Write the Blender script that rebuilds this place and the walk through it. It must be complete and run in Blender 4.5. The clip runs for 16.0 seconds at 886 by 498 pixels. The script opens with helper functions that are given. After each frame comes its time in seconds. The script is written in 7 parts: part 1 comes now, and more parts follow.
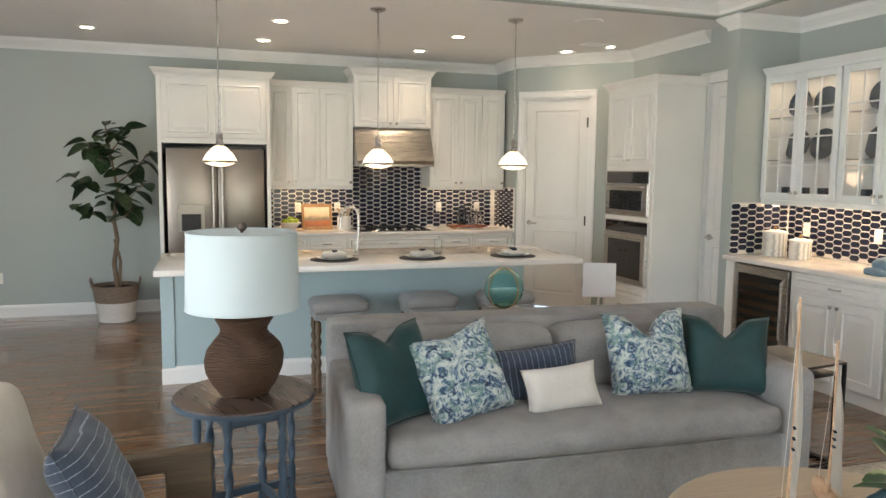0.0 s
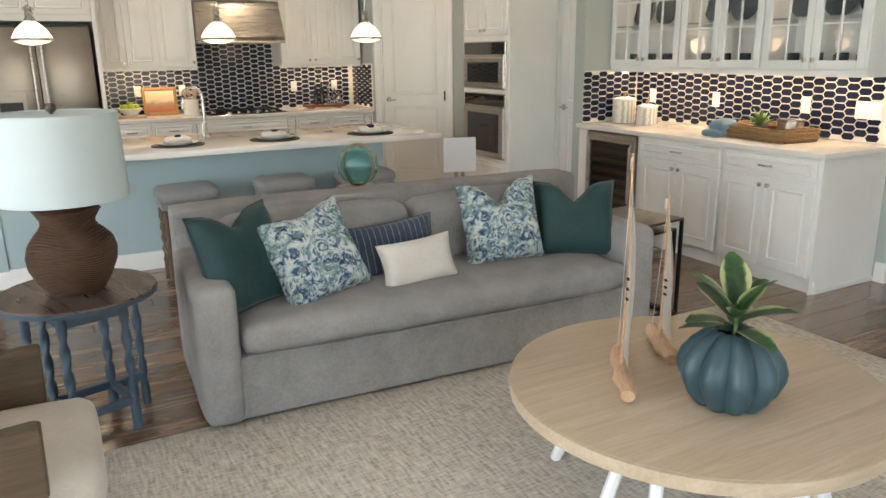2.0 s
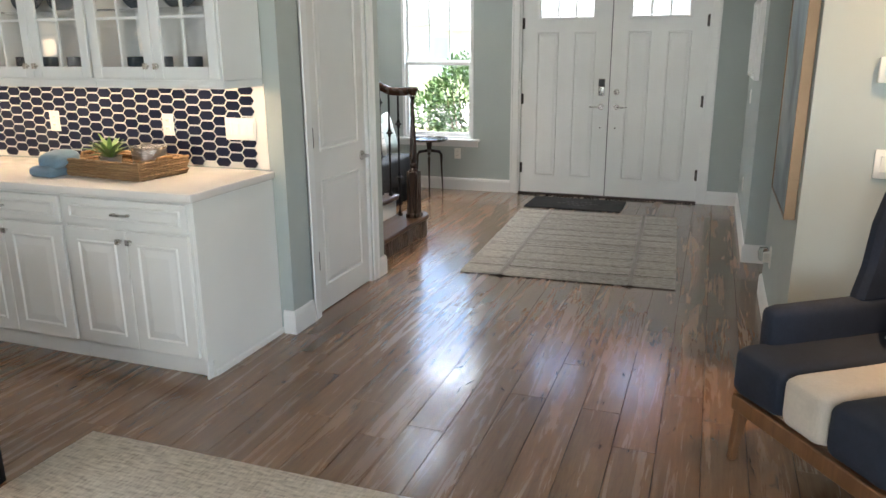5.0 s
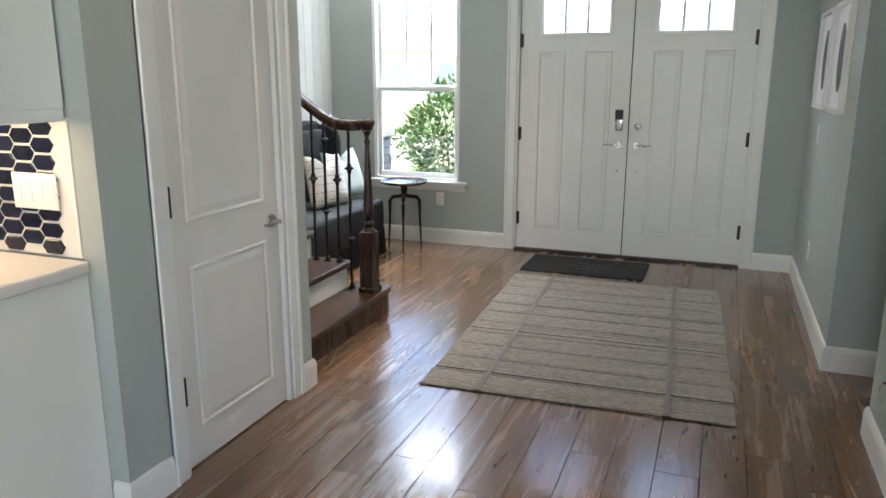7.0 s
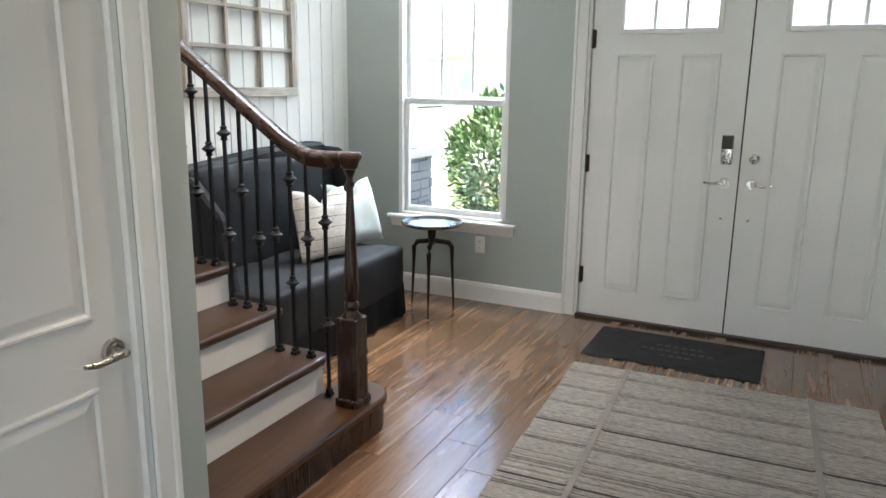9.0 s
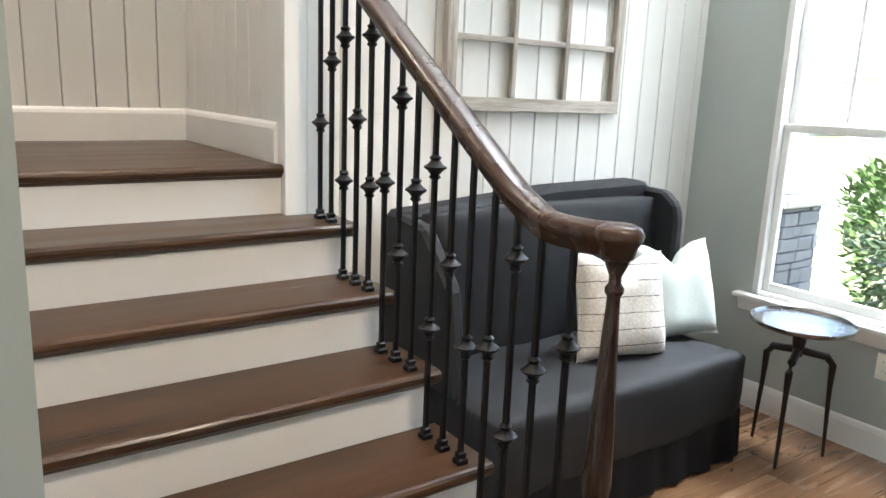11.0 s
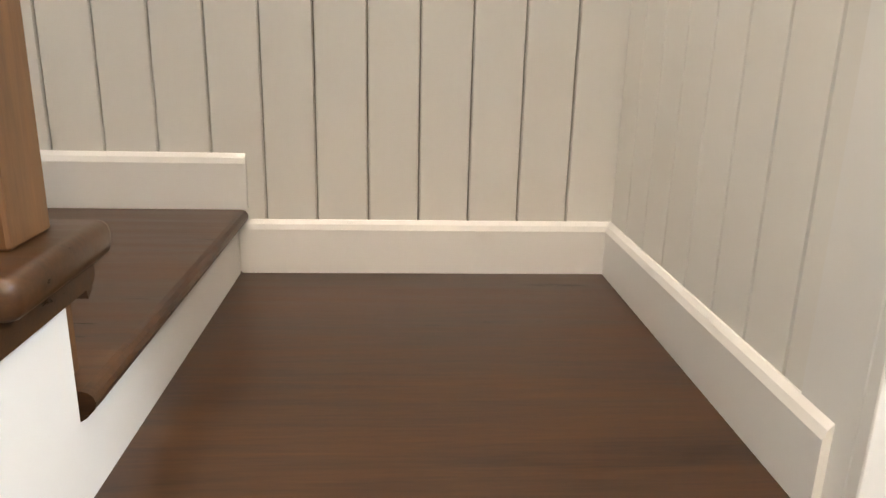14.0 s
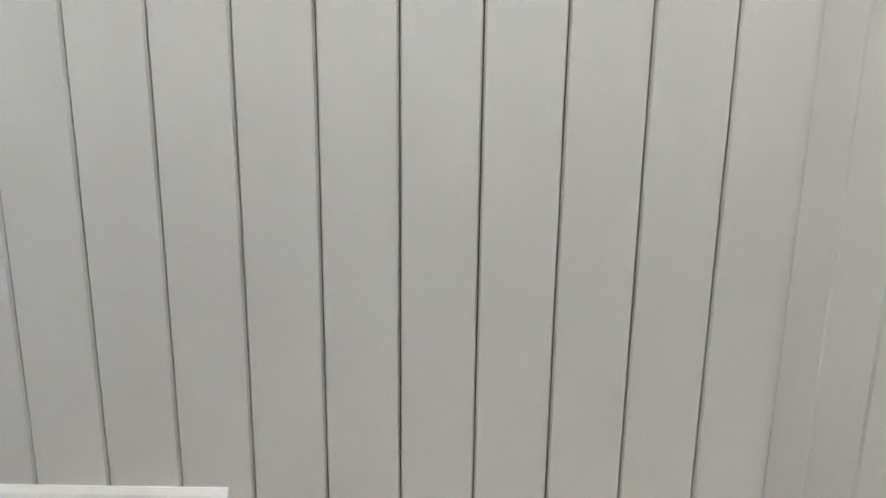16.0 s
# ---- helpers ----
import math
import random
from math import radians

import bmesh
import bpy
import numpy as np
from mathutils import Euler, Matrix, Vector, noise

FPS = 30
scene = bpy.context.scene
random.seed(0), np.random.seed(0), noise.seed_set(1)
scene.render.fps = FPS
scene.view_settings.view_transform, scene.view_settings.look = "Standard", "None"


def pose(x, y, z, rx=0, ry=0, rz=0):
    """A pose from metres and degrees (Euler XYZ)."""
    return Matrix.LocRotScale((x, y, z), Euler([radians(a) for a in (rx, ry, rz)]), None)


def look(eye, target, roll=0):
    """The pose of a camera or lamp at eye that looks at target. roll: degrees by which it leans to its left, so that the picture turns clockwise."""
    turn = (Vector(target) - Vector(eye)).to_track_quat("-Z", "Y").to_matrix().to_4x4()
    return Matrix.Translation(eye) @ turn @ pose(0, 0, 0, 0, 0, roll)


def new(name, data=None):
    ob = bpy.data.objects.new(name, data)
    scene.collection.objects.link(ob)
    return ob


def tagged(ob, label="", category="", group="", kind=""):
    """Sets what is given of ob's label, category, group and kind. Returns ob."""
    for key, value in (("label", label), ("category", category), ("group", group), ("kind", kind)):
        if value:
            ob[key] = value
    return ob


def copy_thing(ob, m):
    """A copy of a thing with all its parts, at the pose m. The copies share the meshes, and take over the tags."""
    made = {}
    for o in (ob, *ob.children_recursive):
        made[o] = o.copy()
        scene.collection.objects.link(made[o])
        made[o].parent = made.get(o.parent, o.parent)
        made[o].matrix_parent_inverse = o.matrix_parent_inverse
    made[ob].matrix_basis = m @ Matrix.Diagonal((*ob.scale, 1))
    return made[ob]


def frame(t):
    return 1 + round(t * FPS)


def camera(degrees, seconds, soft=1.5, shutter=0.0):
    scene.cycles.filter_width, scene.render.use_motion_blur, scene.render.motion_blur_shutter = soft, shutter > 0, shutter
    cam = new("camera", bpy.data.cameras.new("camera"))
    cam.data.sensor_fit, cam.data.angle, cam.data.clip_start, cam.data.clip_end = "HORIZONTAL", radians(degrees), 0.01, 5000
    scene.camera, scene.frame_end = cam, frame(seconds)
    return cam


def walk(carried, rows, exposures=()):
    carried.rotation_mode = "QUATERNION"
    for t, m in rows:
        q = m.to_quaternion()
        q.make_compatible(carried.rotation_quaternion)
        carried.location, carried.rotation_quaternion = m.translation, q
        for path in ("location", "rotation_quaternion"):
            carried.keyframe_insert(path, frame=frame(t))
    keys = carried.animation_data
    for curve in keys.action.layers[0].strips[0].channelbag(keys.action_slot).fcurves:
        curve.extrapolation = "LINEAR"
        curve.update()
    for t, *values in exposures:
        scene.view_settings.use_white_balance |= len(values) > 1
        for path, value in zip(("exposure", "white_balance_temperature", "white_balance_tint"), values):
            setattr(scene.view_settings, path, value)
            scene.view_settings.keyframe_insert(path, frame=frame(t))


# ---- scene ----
cam = camera(62.4, 16.0)
PATH = [
    (0, (-0.124, -0.304, 1.581), (0.491, 1.588, 1.371), 0.6),
    (0.5, (-0.129, -0.29, 1.556), (0.519, 1.577, 1.25), 0.5),
    (1, (-0.128, -0.282, 1.541), (0.569, 1.549, 1.14), 0.2),
    (1.5, (-0.095, -0.279, 1.536), (0.69, 1.497, 1.057), -0.2),
    (2, (0.001, -0.272, 1.526), (0.908, 1.432, 1.004), -0.8),
    (2.5, (0.125, -0.222, 1.515), (1.236, 1.349, 0.969), -0.9),
    (3, (0.301, -0.112, 1.53), (1.608, 1.295, 0.971), -1.4),
    (3.5, (0.503, 0.051, 1.528), (2.015, 1.232, 0.965), -1.0),
    (4, (0.821, 0.162, 1.519), (2.47, 1.148, 0.965), -0.9),
    (4.5, (1.141, 0.274, 1.499), (2.897, 1.058, 0.951), -0.5),
    (5, (1.484, 0.381, 1.513), (3.296, 1.041, 0.984), -0.4),
    (5.2, (1.626, 0.409, 1.497), (3.445, 1.061, 0.983), -0.2),
    (7.5, (3.434, 0.777, 1.472), (5.253, 1.477, 1.025), 0.2),
    (8, (3.807, 0.885, 1.485), (5.621, 1.608, 1.053), 0.2),
    (8.2, (3.96, 0.915, 1.495), (5.766, 1.658, 1.06), -0.0),
    (10.5, (5.591, 1.469, 1.465), (7.013, 2.813, 1.049), 2.9),
    (11, (5.875, 1.689, 1.46), (7.008, 3.282, 1.036), 2.3),
    (11.5, (6.073, 1.951, 1.549), (6.787, 3.744, 1.023), 2.4),
    (12, (6.17, 2.257, 1.506), (6.626, 4.122, 0.948), 3.0),
    (12.5, (6.229, 2.553, 1.497), (6.582, 4.436, 0.92), 3.2),
    (13, (6.306, 2.874, 1.557), (6.536, 4.778, 0.988), 2.9),
    (13.5, (6.323, 3.106, 1.647), (6.477, 5.014, 1.068), 2.3),
    (14, (6.302, 3.283, 1.802), (6.428, 5.197, 1.237), 1.4),
    (14.5, (6.351, 3.449, 1.876), (6.413, 5.377, 1.345), 0.7),
    (15, (6.358, 3.612, 2.011), (6.362, 5.539, 1.479), 0.2),
    (15.5, (6.296, 3.79, 2.137), (6.335, 5.725, 1.634), 0.9),
    (16, (6.304, 3.973, 2.221), (6.294, 5.919, 1.759), 0.7),
]
walk(cam, [(t, look(eye, target, roll)) for t, eye, target, roll in PATH], [(0, 2.72, 6750, 13), (1, 2.76, 6950, 13), (2.1, 2.74, 6900, 13), (3, 2.72, 6200, 11), (5, 2.62, 6500, 12), (7.5, 2.52, 6400, 12), (8.2, 2.52, 6400, 12), (10.5, 2.70, 6500, 11), (12, 2.90, 6600, 15), (13, 2.80, 6550, 14), (14, 2.92, 7100, 15), (15, 2.98, 6250, 12), (16, 2.70, 5750, 10)])

# ---- light ----
world = bpy.data.worlds.new("sky")
world.use_nodes = True
scene.world = world
sky = world.node_tree.nodes.new("ShaderNodeTexSky")
sky.sky_type, sky.sun_disc = "NISHITA", False
sky.sun_elevation, sky.sun_rotation = radians(71), radians(333)
background = world.node_tree.nodes["Background"]
world.node_tree.links.new(sky.outputs[0], background.inputs[0])
background.inputs[1].default_value = 0.15


INDOOR = 0.115  # all indoor lamps, against the sun and the sky


def lamp(name, kind, energy, m, colour, size=0.1, size_y=None):
    data = bpy.data.lights.new(name, kind)
    data.energy, data.color = energy * (1.0 if kind == "SUN" else INDOOR), colour
    if kind == "AREA":
        data.size = size
        if size_y:
            data.shape, data.size_y = "RECTANGLE", size_y
    elif kind == "SUN":
        data.angle = size
    else:
        data.shadow_soft_size = size
    ob = new(name, data)
    ob.matrix_world = m
    return ob


WARM = (1.0, 0.74, 0.48)
COOL = (0.85, 0.94, 1.0)
lamp("sun", "SUN", 5.0, look((0, 0, 0), (0.15, -0.30, -1.0)), (1.0, 0.95, 0.86), radians(0.5))
# daylight through the glass doors behind the walker and on the west side, and through the entry
lamp("daylight_south", "AREA", 62, look((0.6, -3.9, 1.35), (0.6, 0, 1.7)), COOL, 4.4, 2.3)
lamp("daylight_west", "AREA", 245, look((-4.4, 1.0, 1.35), (0, 1.9, 2.55)), COOL, 3.4, 2.3)
lamp("daylight_entry", "AREA", 250, look((9.75, 3.2, 2.95), (7.0, 3.1, 0.5)), COOL, 1.0, 0.7)
# unseen fill high in the entry wall, added to brighten the stairs
lamp("daylight_upper_window", "AREA", 160, look((9.0, 3.2, 3.95), (6.4, 4.0, 0.9)), COOL, 0.8, 1.3)
lamp("daylight_entry_doors", "AREA", 40, look((9.75, 1.37, 2.9), (7.5, 1.3, 0.6)), COOL, 1.6, 0.6)

# ---- materials ----


class Nodes:
    """A material's node tree, with short ways to add and join nodes."""

    def __init__(self, name):
        self.mat = bpy.data.materials.new(name)
        self.mat.use_nodes = True
        self.tree = self.mat.node_tree
        self.bsdf = self.tree.nodes["Principled BSDF"]

    def add(self, kind, **inputs):
        node = self.tree.nodes.new("ShaderNode" + kind)
        for key, value in inputs.items():
            key = key.replace("_", " ")
            if hasattr(value, "is_output"):
                self.tree.links.new(value, node.inputs[key])
            else:
                node.inputs[key].default_value = value
        return node

    def link(self, a, b):
        self.tree.links.new(a, b)

    def coords(self, scale=(1, 1, 1), kind="Object"):
        tex = self.add("TexCoord")
        m = self.add("Mapping")
        self.link(tex.outputs[kind], m.inputs["Vector"])
        m.inputs["Scale"].default_value = scale
        return m.outputs[0]

    def noise(self, scale, detail=4, vec=None, rough=0.55, distortion=0.0):
        n = self.add("TexNoise", Scale=scale, Detail=detail, Roughness=rough, Distortion=distortion)
        if vec is not None:
            self.link(vec, n.inputs["Vector"])
        return n.outputs["Fac"]

    def ramp(self, fac, stops):
        r = self.add("ValToRGB")
        self.link(fac, r.inputs[0])
        els = r.color_ramp.elements
        while len(els) < len(stops):
            els.new(0.5)
        for e, (p, c) in zip(els, stops):
            e.position, e.color = p, (*c, 1)
        return r.outputs[0]

    def mix(self, fac, a, b, blend="MIX"):
        m = self.tree.nodes.new("ShaderNodeMix")
        m.data_type, m.blend_type = "RGBA", blend
        for sock, v in ((m.inputs[0], fac), (m.inputs[6], a), (m.inputs[7], b)):
            if hasattr(v, "is_output"):
                self.link(v, sock)
            else:
                sock.default_value = (*v, 1) if isinstance(v, tuple) else v
        return m.outputs[2]

    def bump(self, fac, strength=0.2, distance=0.002):
        b = self.add("Bump", Strength=strength, Distance=distance)
        self.link(fac, b.inputs["Height"])
        self.link(b.outputs[0], self.bsdf.inputs["Normal"])

    def out(self, colour=None, rough=None, metal=None, **more):
        for key, v in (("Base Color", colour), ("Roughness", rough), ("Metallic", metal), *((k.replace("_", " "), w) for k, w in more.items())):
            if v is None:
                continue
            if hasattr(v, "is_output"):
                self.link(v, self.bsdf.inputs[key])
            else:
                self.bsdf.inputs[key].default_value = (*v, 1) if isinstance(v, tuple) and len(v) == 3 else v
        return self.mat


def scaled(c, k):
    return tuple(min(1.0, v * k) for v in c)


def paint(name, c, rough=0.55, bump=0.12, bump_scale=220.0, vary=0.05, distance=0.0006):
    """Painted surface: slight mottling and roller texture."""
    n = Nodes(name)
    v = n.coords()
    big = n.noise(1.3, 3, v)
    col = n.ramp(big, ((0.3, scaled(c, 1 - vary)), (0.7, scaled(c, 1 + vary))))
    n.bump(n.noise(bump_scale, 3, v), bump, distance)
    rr = n.add("MapRange", From_Min=0.3, From_Max=0.7, To_Min=rough - 0.06, To_Max=rough + 0.06)
    n.link(n.noise(9, 3, v), rr.inputs[0])
    return n.out(col, rr.outputs[0])


def wood(name, dark, light, rough=0.4, scale=1.0, along="X", bump=0.15, random_tone=0.0, knots=False, coat=0.0):
    """Wood with grain along an axis of the object; each piece has its own tone and place in the grain."""
    n = Nodes(name)
    tex = n.add("TexCoord")
    info = n.add("ObjectInfo")
    shift = n.add("VectorMath")
    shift.operation = "ADD"
    n.link(tex.outputs["Object"], shift.inputs[0])
    mul = n.add("Math")
    mul.operation = "MULTIPLY"
    mul.inputs[1].default_value = 37.0
    n.link(info.outputs["Random"], mul.inputs[0])
    comb = n.add("CombineXYZ")
    for k in range(3):
        n.link(mul.outputs[0], comb.inputs[k])
    n.link(comb.outputs[0], shift.inputs[1])
    m = n.add("Mapping")
    n.link(shift.outputs[0], m.inputs[0])
    s = {"X": (0.9, 14, 14), "Y": (14, 0.9, 14), "Z": (14, 14, 0.9)}[along] if not knots else (0.75, 10, 10)
    m.inputs["Scale"].default_value = tuple(k * scale for k in s)
    grain = n.noise(1.6, 9, m.outputs[0], 0.66, 0.6)
    fine = n.noise(9, 6, m.outputs[0], 0.7, 0.3)
    mixf = n.mix(0.35, grain, fine)
    mid = tuple((a + b) / 2 for a, b in zip(dark, light))
    col = n.ramp(mixf, ((0.34, dark), (0.5, mid), (0.66, light)))
    if knots:
        k2 = n.add("Mapping")
        n.link(shift.outputs[0], k2.inputs[0])
        k2.inputs["Scale"].default_value = {"X": (4.5, 17, 17), "Y": (17, 4.5, 17), "Z": (17, 17, 4.5)}[along]
        kn = n.noise(1.3, 5, k2.outputs[0], 0.6, 1.2)
        mask = n.ramp(kn, ((0.61, (0, 0, 0)), (0.74, (1, 1, 1))))
        col = n.mix(mask, col, scaled(dark, 0.4))
    if random_tone:
        tone = n.add("MapRange", To_Min=1 - random_tone, To_Max=1 + random_tone)
        n.link(info.outputs["Random"], tone.inputs[0])
        hsv = n.add("HueSaturation")
        n.link(tone.outputs[0], hsv.inputs["Value"])
        n.link(col, hsv.inputs["Color"])
        col = hsv.outputs[0]
    n.bump(fine, bump, 0.0008)
    rr = n.add("MapRange", From_Min=0.3, From_Max=0.7, To_Min=rough - 0.08, To_Max=rough + 0.08)
    n.link(grain, rr.inputs[0])
    return n.out(col, rr.outputs[0], Coat_Weight=coat, Coat_Roughness=0.14)


def fabric(name, c, weave=900.0, rough=0.9, vary=0.12, bump=0.5, c2=None, sheen=0.2, depth=0.0012):
    n = Nodes(name)
    v = n.coords()
    vx, vy = n.coords((weave * 0.1, weave, weave * 0.1)), n.coords((weave, weave * 0.1, weave))
    threads = n.mix(0.5, n.noise(1, 2, vx), n.noise(1, 2, vy))
    big = n.noise(6, 4, v)
    col = n.ramp(n.mix(0.45, threads, big), ((0.38, scaled(c, 1 - vary)), (0.62, c2 or scaled(c, 1 + vary))))
    n.bump(n.mix(0.3, threads, n.noise(22, 4, v)), bump, depth)
    return n.out(col, rough, Sheen_Weight=sheen)


def metal(name, c, rough=0.3, brushed=None, metallic=1.0):
    n = Nodes(name)
    v = n.coords(brushed or (20, 20, 20))
    f = n.noise(3, 4, v)
    rr = n.add("MapRange", From_Min=0.3, From_Max=0.7, To_Min=max(0.03, rough - 0.08), To_Max=rough + 0.08)
    n.link(f, rr.inputs[0])
    return n.out(n.ramp(f, ((0.3, scaled(c, 0.93)), (0.7, scaled(c, 1.05)))), rr.outputs[0], metallic)


def emitter(name, c, strength):
    n = Nodes(name)
    return n.out((0.9, 0.9, 0.9), 0.5, Emission_Color=c, Emission_Strength=strength)


def glass(name, c=(1, 1, 1), rough=0.0, ior=1.45):
    n = Nodes(name)
    return n.out(c, rough, 0.0, Transmission_Weight=1.0, IOR=ior)


def striped(name, base, line, axis, period, width, rough=0.9, weave=700.0):
    """Woven cloth with thin stripes across one axis of the object."""
    n = Nodes(name)
    v = n.coords()
    sep = n.add("SeparateXYZ")
    n.link(v, sep.inputs[0])
    wob = n.noise(30, 2, v)
    a = n.add("Math")
    a.operation = "MULTIPLY_ADD"
    n.link(wob, a.inputs[0])
    a.inputs[1].default_value = period * 0.12
    n.link(sep.outputs[axis], a.inputs[2])
    b = n.add("Math")
    b.operation = "PINGPONG"
    n.link(a.outputs[0], b.inputs[0])
    b.inputs[1].default_value = period / 2
    c = n.add("Math")
    c.operation = "LESS_THAN"
    n.link(b.outputs[0], c.inputs[0])
    c.inputs[1].default_value = width / 2
    dashes = n.ramp(n.noise(60, 2, v), ((0.35, (0.35, 0.35, 0.35)), (0.55, (1, 1, 1))))
    mask = n.mix(1.0, c.outputs[0], dashes, "MULTIPLY")
    cloth = n.ramp(n.noise(120, 3, v), ((0.3, scaled(base, 0.82)), (0.7, scaled(base, 1.18))))
    n.bump(n.noise(weave, 2, v), 0.4, 0.001)
    return n.out(n.mix(mask, cloth, line), rough, Sheen_Weight=0.2)


M = {}
M["wall"] = paint("sage_wall_paint", (0.41, 0.452, 0.432), 0.62, 0.35, 75.0, 0.02, 0.0012)
M["white"] = paint("white_trim_paint", (0.80, 0.80, 0.78), 0.38, 0.05)
M["ceil"] = paint("ceiling_paint", (0.85, 0.84, 0.83), 0.8, 0.3, 90.0, 0.015)
M["cab"] = paint("white_cabinet_paint", (0.80, 0.79, 0.75), 0.36, 0.05, 160)
M["hutch"] = paint("hutch_white_paint", (0.74, 0.77, 0.77), 0.36, 0.05, 160)
M["doorp"] = paint("white_door_paint", (0.76, 0.75, 0.72), 0.36, 0.05, 160)
M["shiplap"] = paint("white_board_paint", (0.76, 0.75, 0.71), 0.42, 0.05, 160, 0.02)
M["island"] = paint("pale_teal_paint", (0.40, 0.51, 0.53), 0.45, 0.06, 160)
M["floor"] = wood("brown_plank", (0.115, 0.056, 0.026), (0.275, 0.150, 0.076), 0.25, 1.0, "X", 0.02, 0.13, True, 0.75)
M["gap"] = Nodes("dark_joint").out((0.03, 0.02, 0.015), 0.8)
M["tread"] = wood("dark_stained_oak", (0.007, 0.0028, 0.0010), (0.086, 0.037, 0.0130), 0.34, 0.85, "X", 0.2, 0.06, False, 0.04)
M["darkwood"] = wood("espresso_wood", (0.017, 0.0075, 0.0045), (0.031, 0.0135, 0.0078), 0.28, 0.8, "Z", 0.02, 0.0, False, 0.2)
M["oak"] = wood("honey_oak", (0.20, 0.10, 0.035), (0.42, 0.24, 0.10), 0.42, 1.0, "Z", 0.15)
M["rail_wood"] = paint("polished_brown_wood", (0.037, 0.0165, 0.009), 0.27, 0.02, 120, 0.22)
# backing behind the white boards, its colour darkened for the shade in the grooves
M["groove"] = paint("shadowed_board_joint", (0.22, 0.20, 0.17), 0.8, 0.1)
M["newel_oak"] = wood("brown_oak", (0.066, 0.030, 0.011), (0.19, 0.092, 0.038), 0.4, 1.0, "Z", 0.15)
M["leg_oak"] = wood("toffee_oak", (0.10, 0.042, 0.018), (0.21, 0.10, 0.042), 0.42, 1.0, "Z", 0.15)
M["fridge_steel"] = metal("warm_brushed_steel", (0.27, 0.235, 0.205), 0.34, (3, 3, 140))
M["iron"] = metal("black_iron", (0.012, 0.012, 0.013), 0.45, None, 0.6)
M["bronze"] = metal("aged_bronze", (0.055, 0.045, 0.04), 0.4)
M["steel"] = metal("brushed_steel", (0.52, 0.48, 0.44), 0.30, (3, 3, 140))
M["steel_h"] = metal("brushed_steel_across", (0.50, 0.47, 0.43), 0.3, (2, 2, 160))
M["nickel"] = metal("satin_nickel", (0.52, 0.50, 0.47), 0.28)
M["chrome"] = metal("polished_chrome", (0.75, 0.75, 0.75), 0.1)
M["blackglass"] = Nodes("black_oven_glass").out((0.012, 0.012, 0.013), 0.06, 0.0, Coat_Weight=0.5)
M["quartz"] = paint("white_quartz", (0.74, 0.71, 0.67), 0.13, 0.02, 300, 0.03)

M["grout"] = paint("pale_grout", (0.78, 0.74, 0.68), 0.8, 0.3, 400)
M["pane"] = glass("window_glass")
M["plastic"] = paint("white_plastic", (0.80, 0.78, 0.72), 0.35, 0.02)
M["black"] = paint("matte_black", (0.015, 0.015, 0.016), 0.5, 0.1)
M["rubber"] = paint("black_rubber", (0.012, 0.013, 0.016), 0.75, 0.5, 400)
n = Nodes("navy_glazed_tile")
info = n.add("ObjectInfo")
glaze = n.noise(14, 3, n.coords())
n.bump(glaze, 0.25, 0.002)
M["tile"] = n.out(n.ramp(info.outputs["Random"], ((0.0, (0.008, 0.011, 0.026)), (1.0, (0.016, 0.020, 0.040)))), 0.16, Specular_IOR_Level=0.35)
M["sofa"] = fabric("grey_linen", (0.285, 0.270, 0.260), 700, 0.92, 0.22, 0.8, None, 0.05, 0.004)
M["cream"] = fabric("cream_linen", (0.52, 0.46, 0.385), 600, 0.92, 0.12, 0.6)
M["white_cloth"] = fabric("white_cloth", (0.62, 0.575, 0.51), 700, 0.9, 0.08)
M["mint_cloth"] = fabric("pale_mint_cloth", (0.62, 0.68, 0.64), 700, 0.9, 0.08)
M["teal"] = fabric("teal_velvet", (0.0035, 0.037, 0.036), 900, 0.65, 0.4, 0.25, None, 0.1)
M["navy"] = fabric("navy_linen", (0.012, 0.017, 0.030), 600, 0.88, 0.35, 0.5, None, 0.0)
M["charcoal"] = fabric("charcoal_slipcover", (0.0066, 0.0081, 0.0114), 500, 0.72, 0.25, 0.6, None, 0.0, 0.004)
M["stool"] = fabric("grey_stool_cloth", (0.25, 0.25, 0.25), 600, 0.9, 0.15)
M["blue_cloth"] = fabric("slate_blue_cloth", (0.13, 0.21, 0.28), 600, 0.9, 0.15)
M["stripe_navy"] = striped("navy_striped_cloth", (0.040, 0.054, 0.078), (0.26, 0.30, 0.34), 2, 0.030, 0.003)
M["stripe_navy2"] = striped("navy_pin_cloth", (0.040, 0.055, 0.085), (0.22, 0.26, 0.32), 0, 0.03, 0.004)
M["stripe_white"] = striped("white_striped_cloth", (0.72, 0.69, 0.64), (0.10, 0.09, 0.09), 2, 0.062, 0.004)
M["shade"] = None
M["blackw"] = wood("black_stained_wood", (0.012, 0.010, 0.009), (0.04, 0.032, 0.028), 0.4, 1.0, "X", 0.15)
M["pewter"] = metal("dark_pewter", (0.34, 0.33, 0.32), 0.22, (4, 4, 4))
M["band"] = fabric("pale_wool_band", (0.27, 0.25, 0.222), 500, 0.95, 0.15, 0.5, None, 0.0)
# rug wool darkened to carry the shade of the grooves
M["rug_line"] = fabric("wool_groove_shade", (0.062, 0.055, 0.049), 500, 0.95, 0.3, 0.6, None, 0.0)
M["check"] = striped("broad_striped_cloth", (0.70, 0.66, 0.60), (0.28, 0.27, 0.27), 2, 0.17, 0.08)
M["pale_oak_y"] = wood("bleached_pine_boards", (0.40, 0.30, 0.20), (0.58, 0.47, 0.345), 0.5, 0.8, "Y", 0.2, 0.06, False)

# ---- building helpers ----


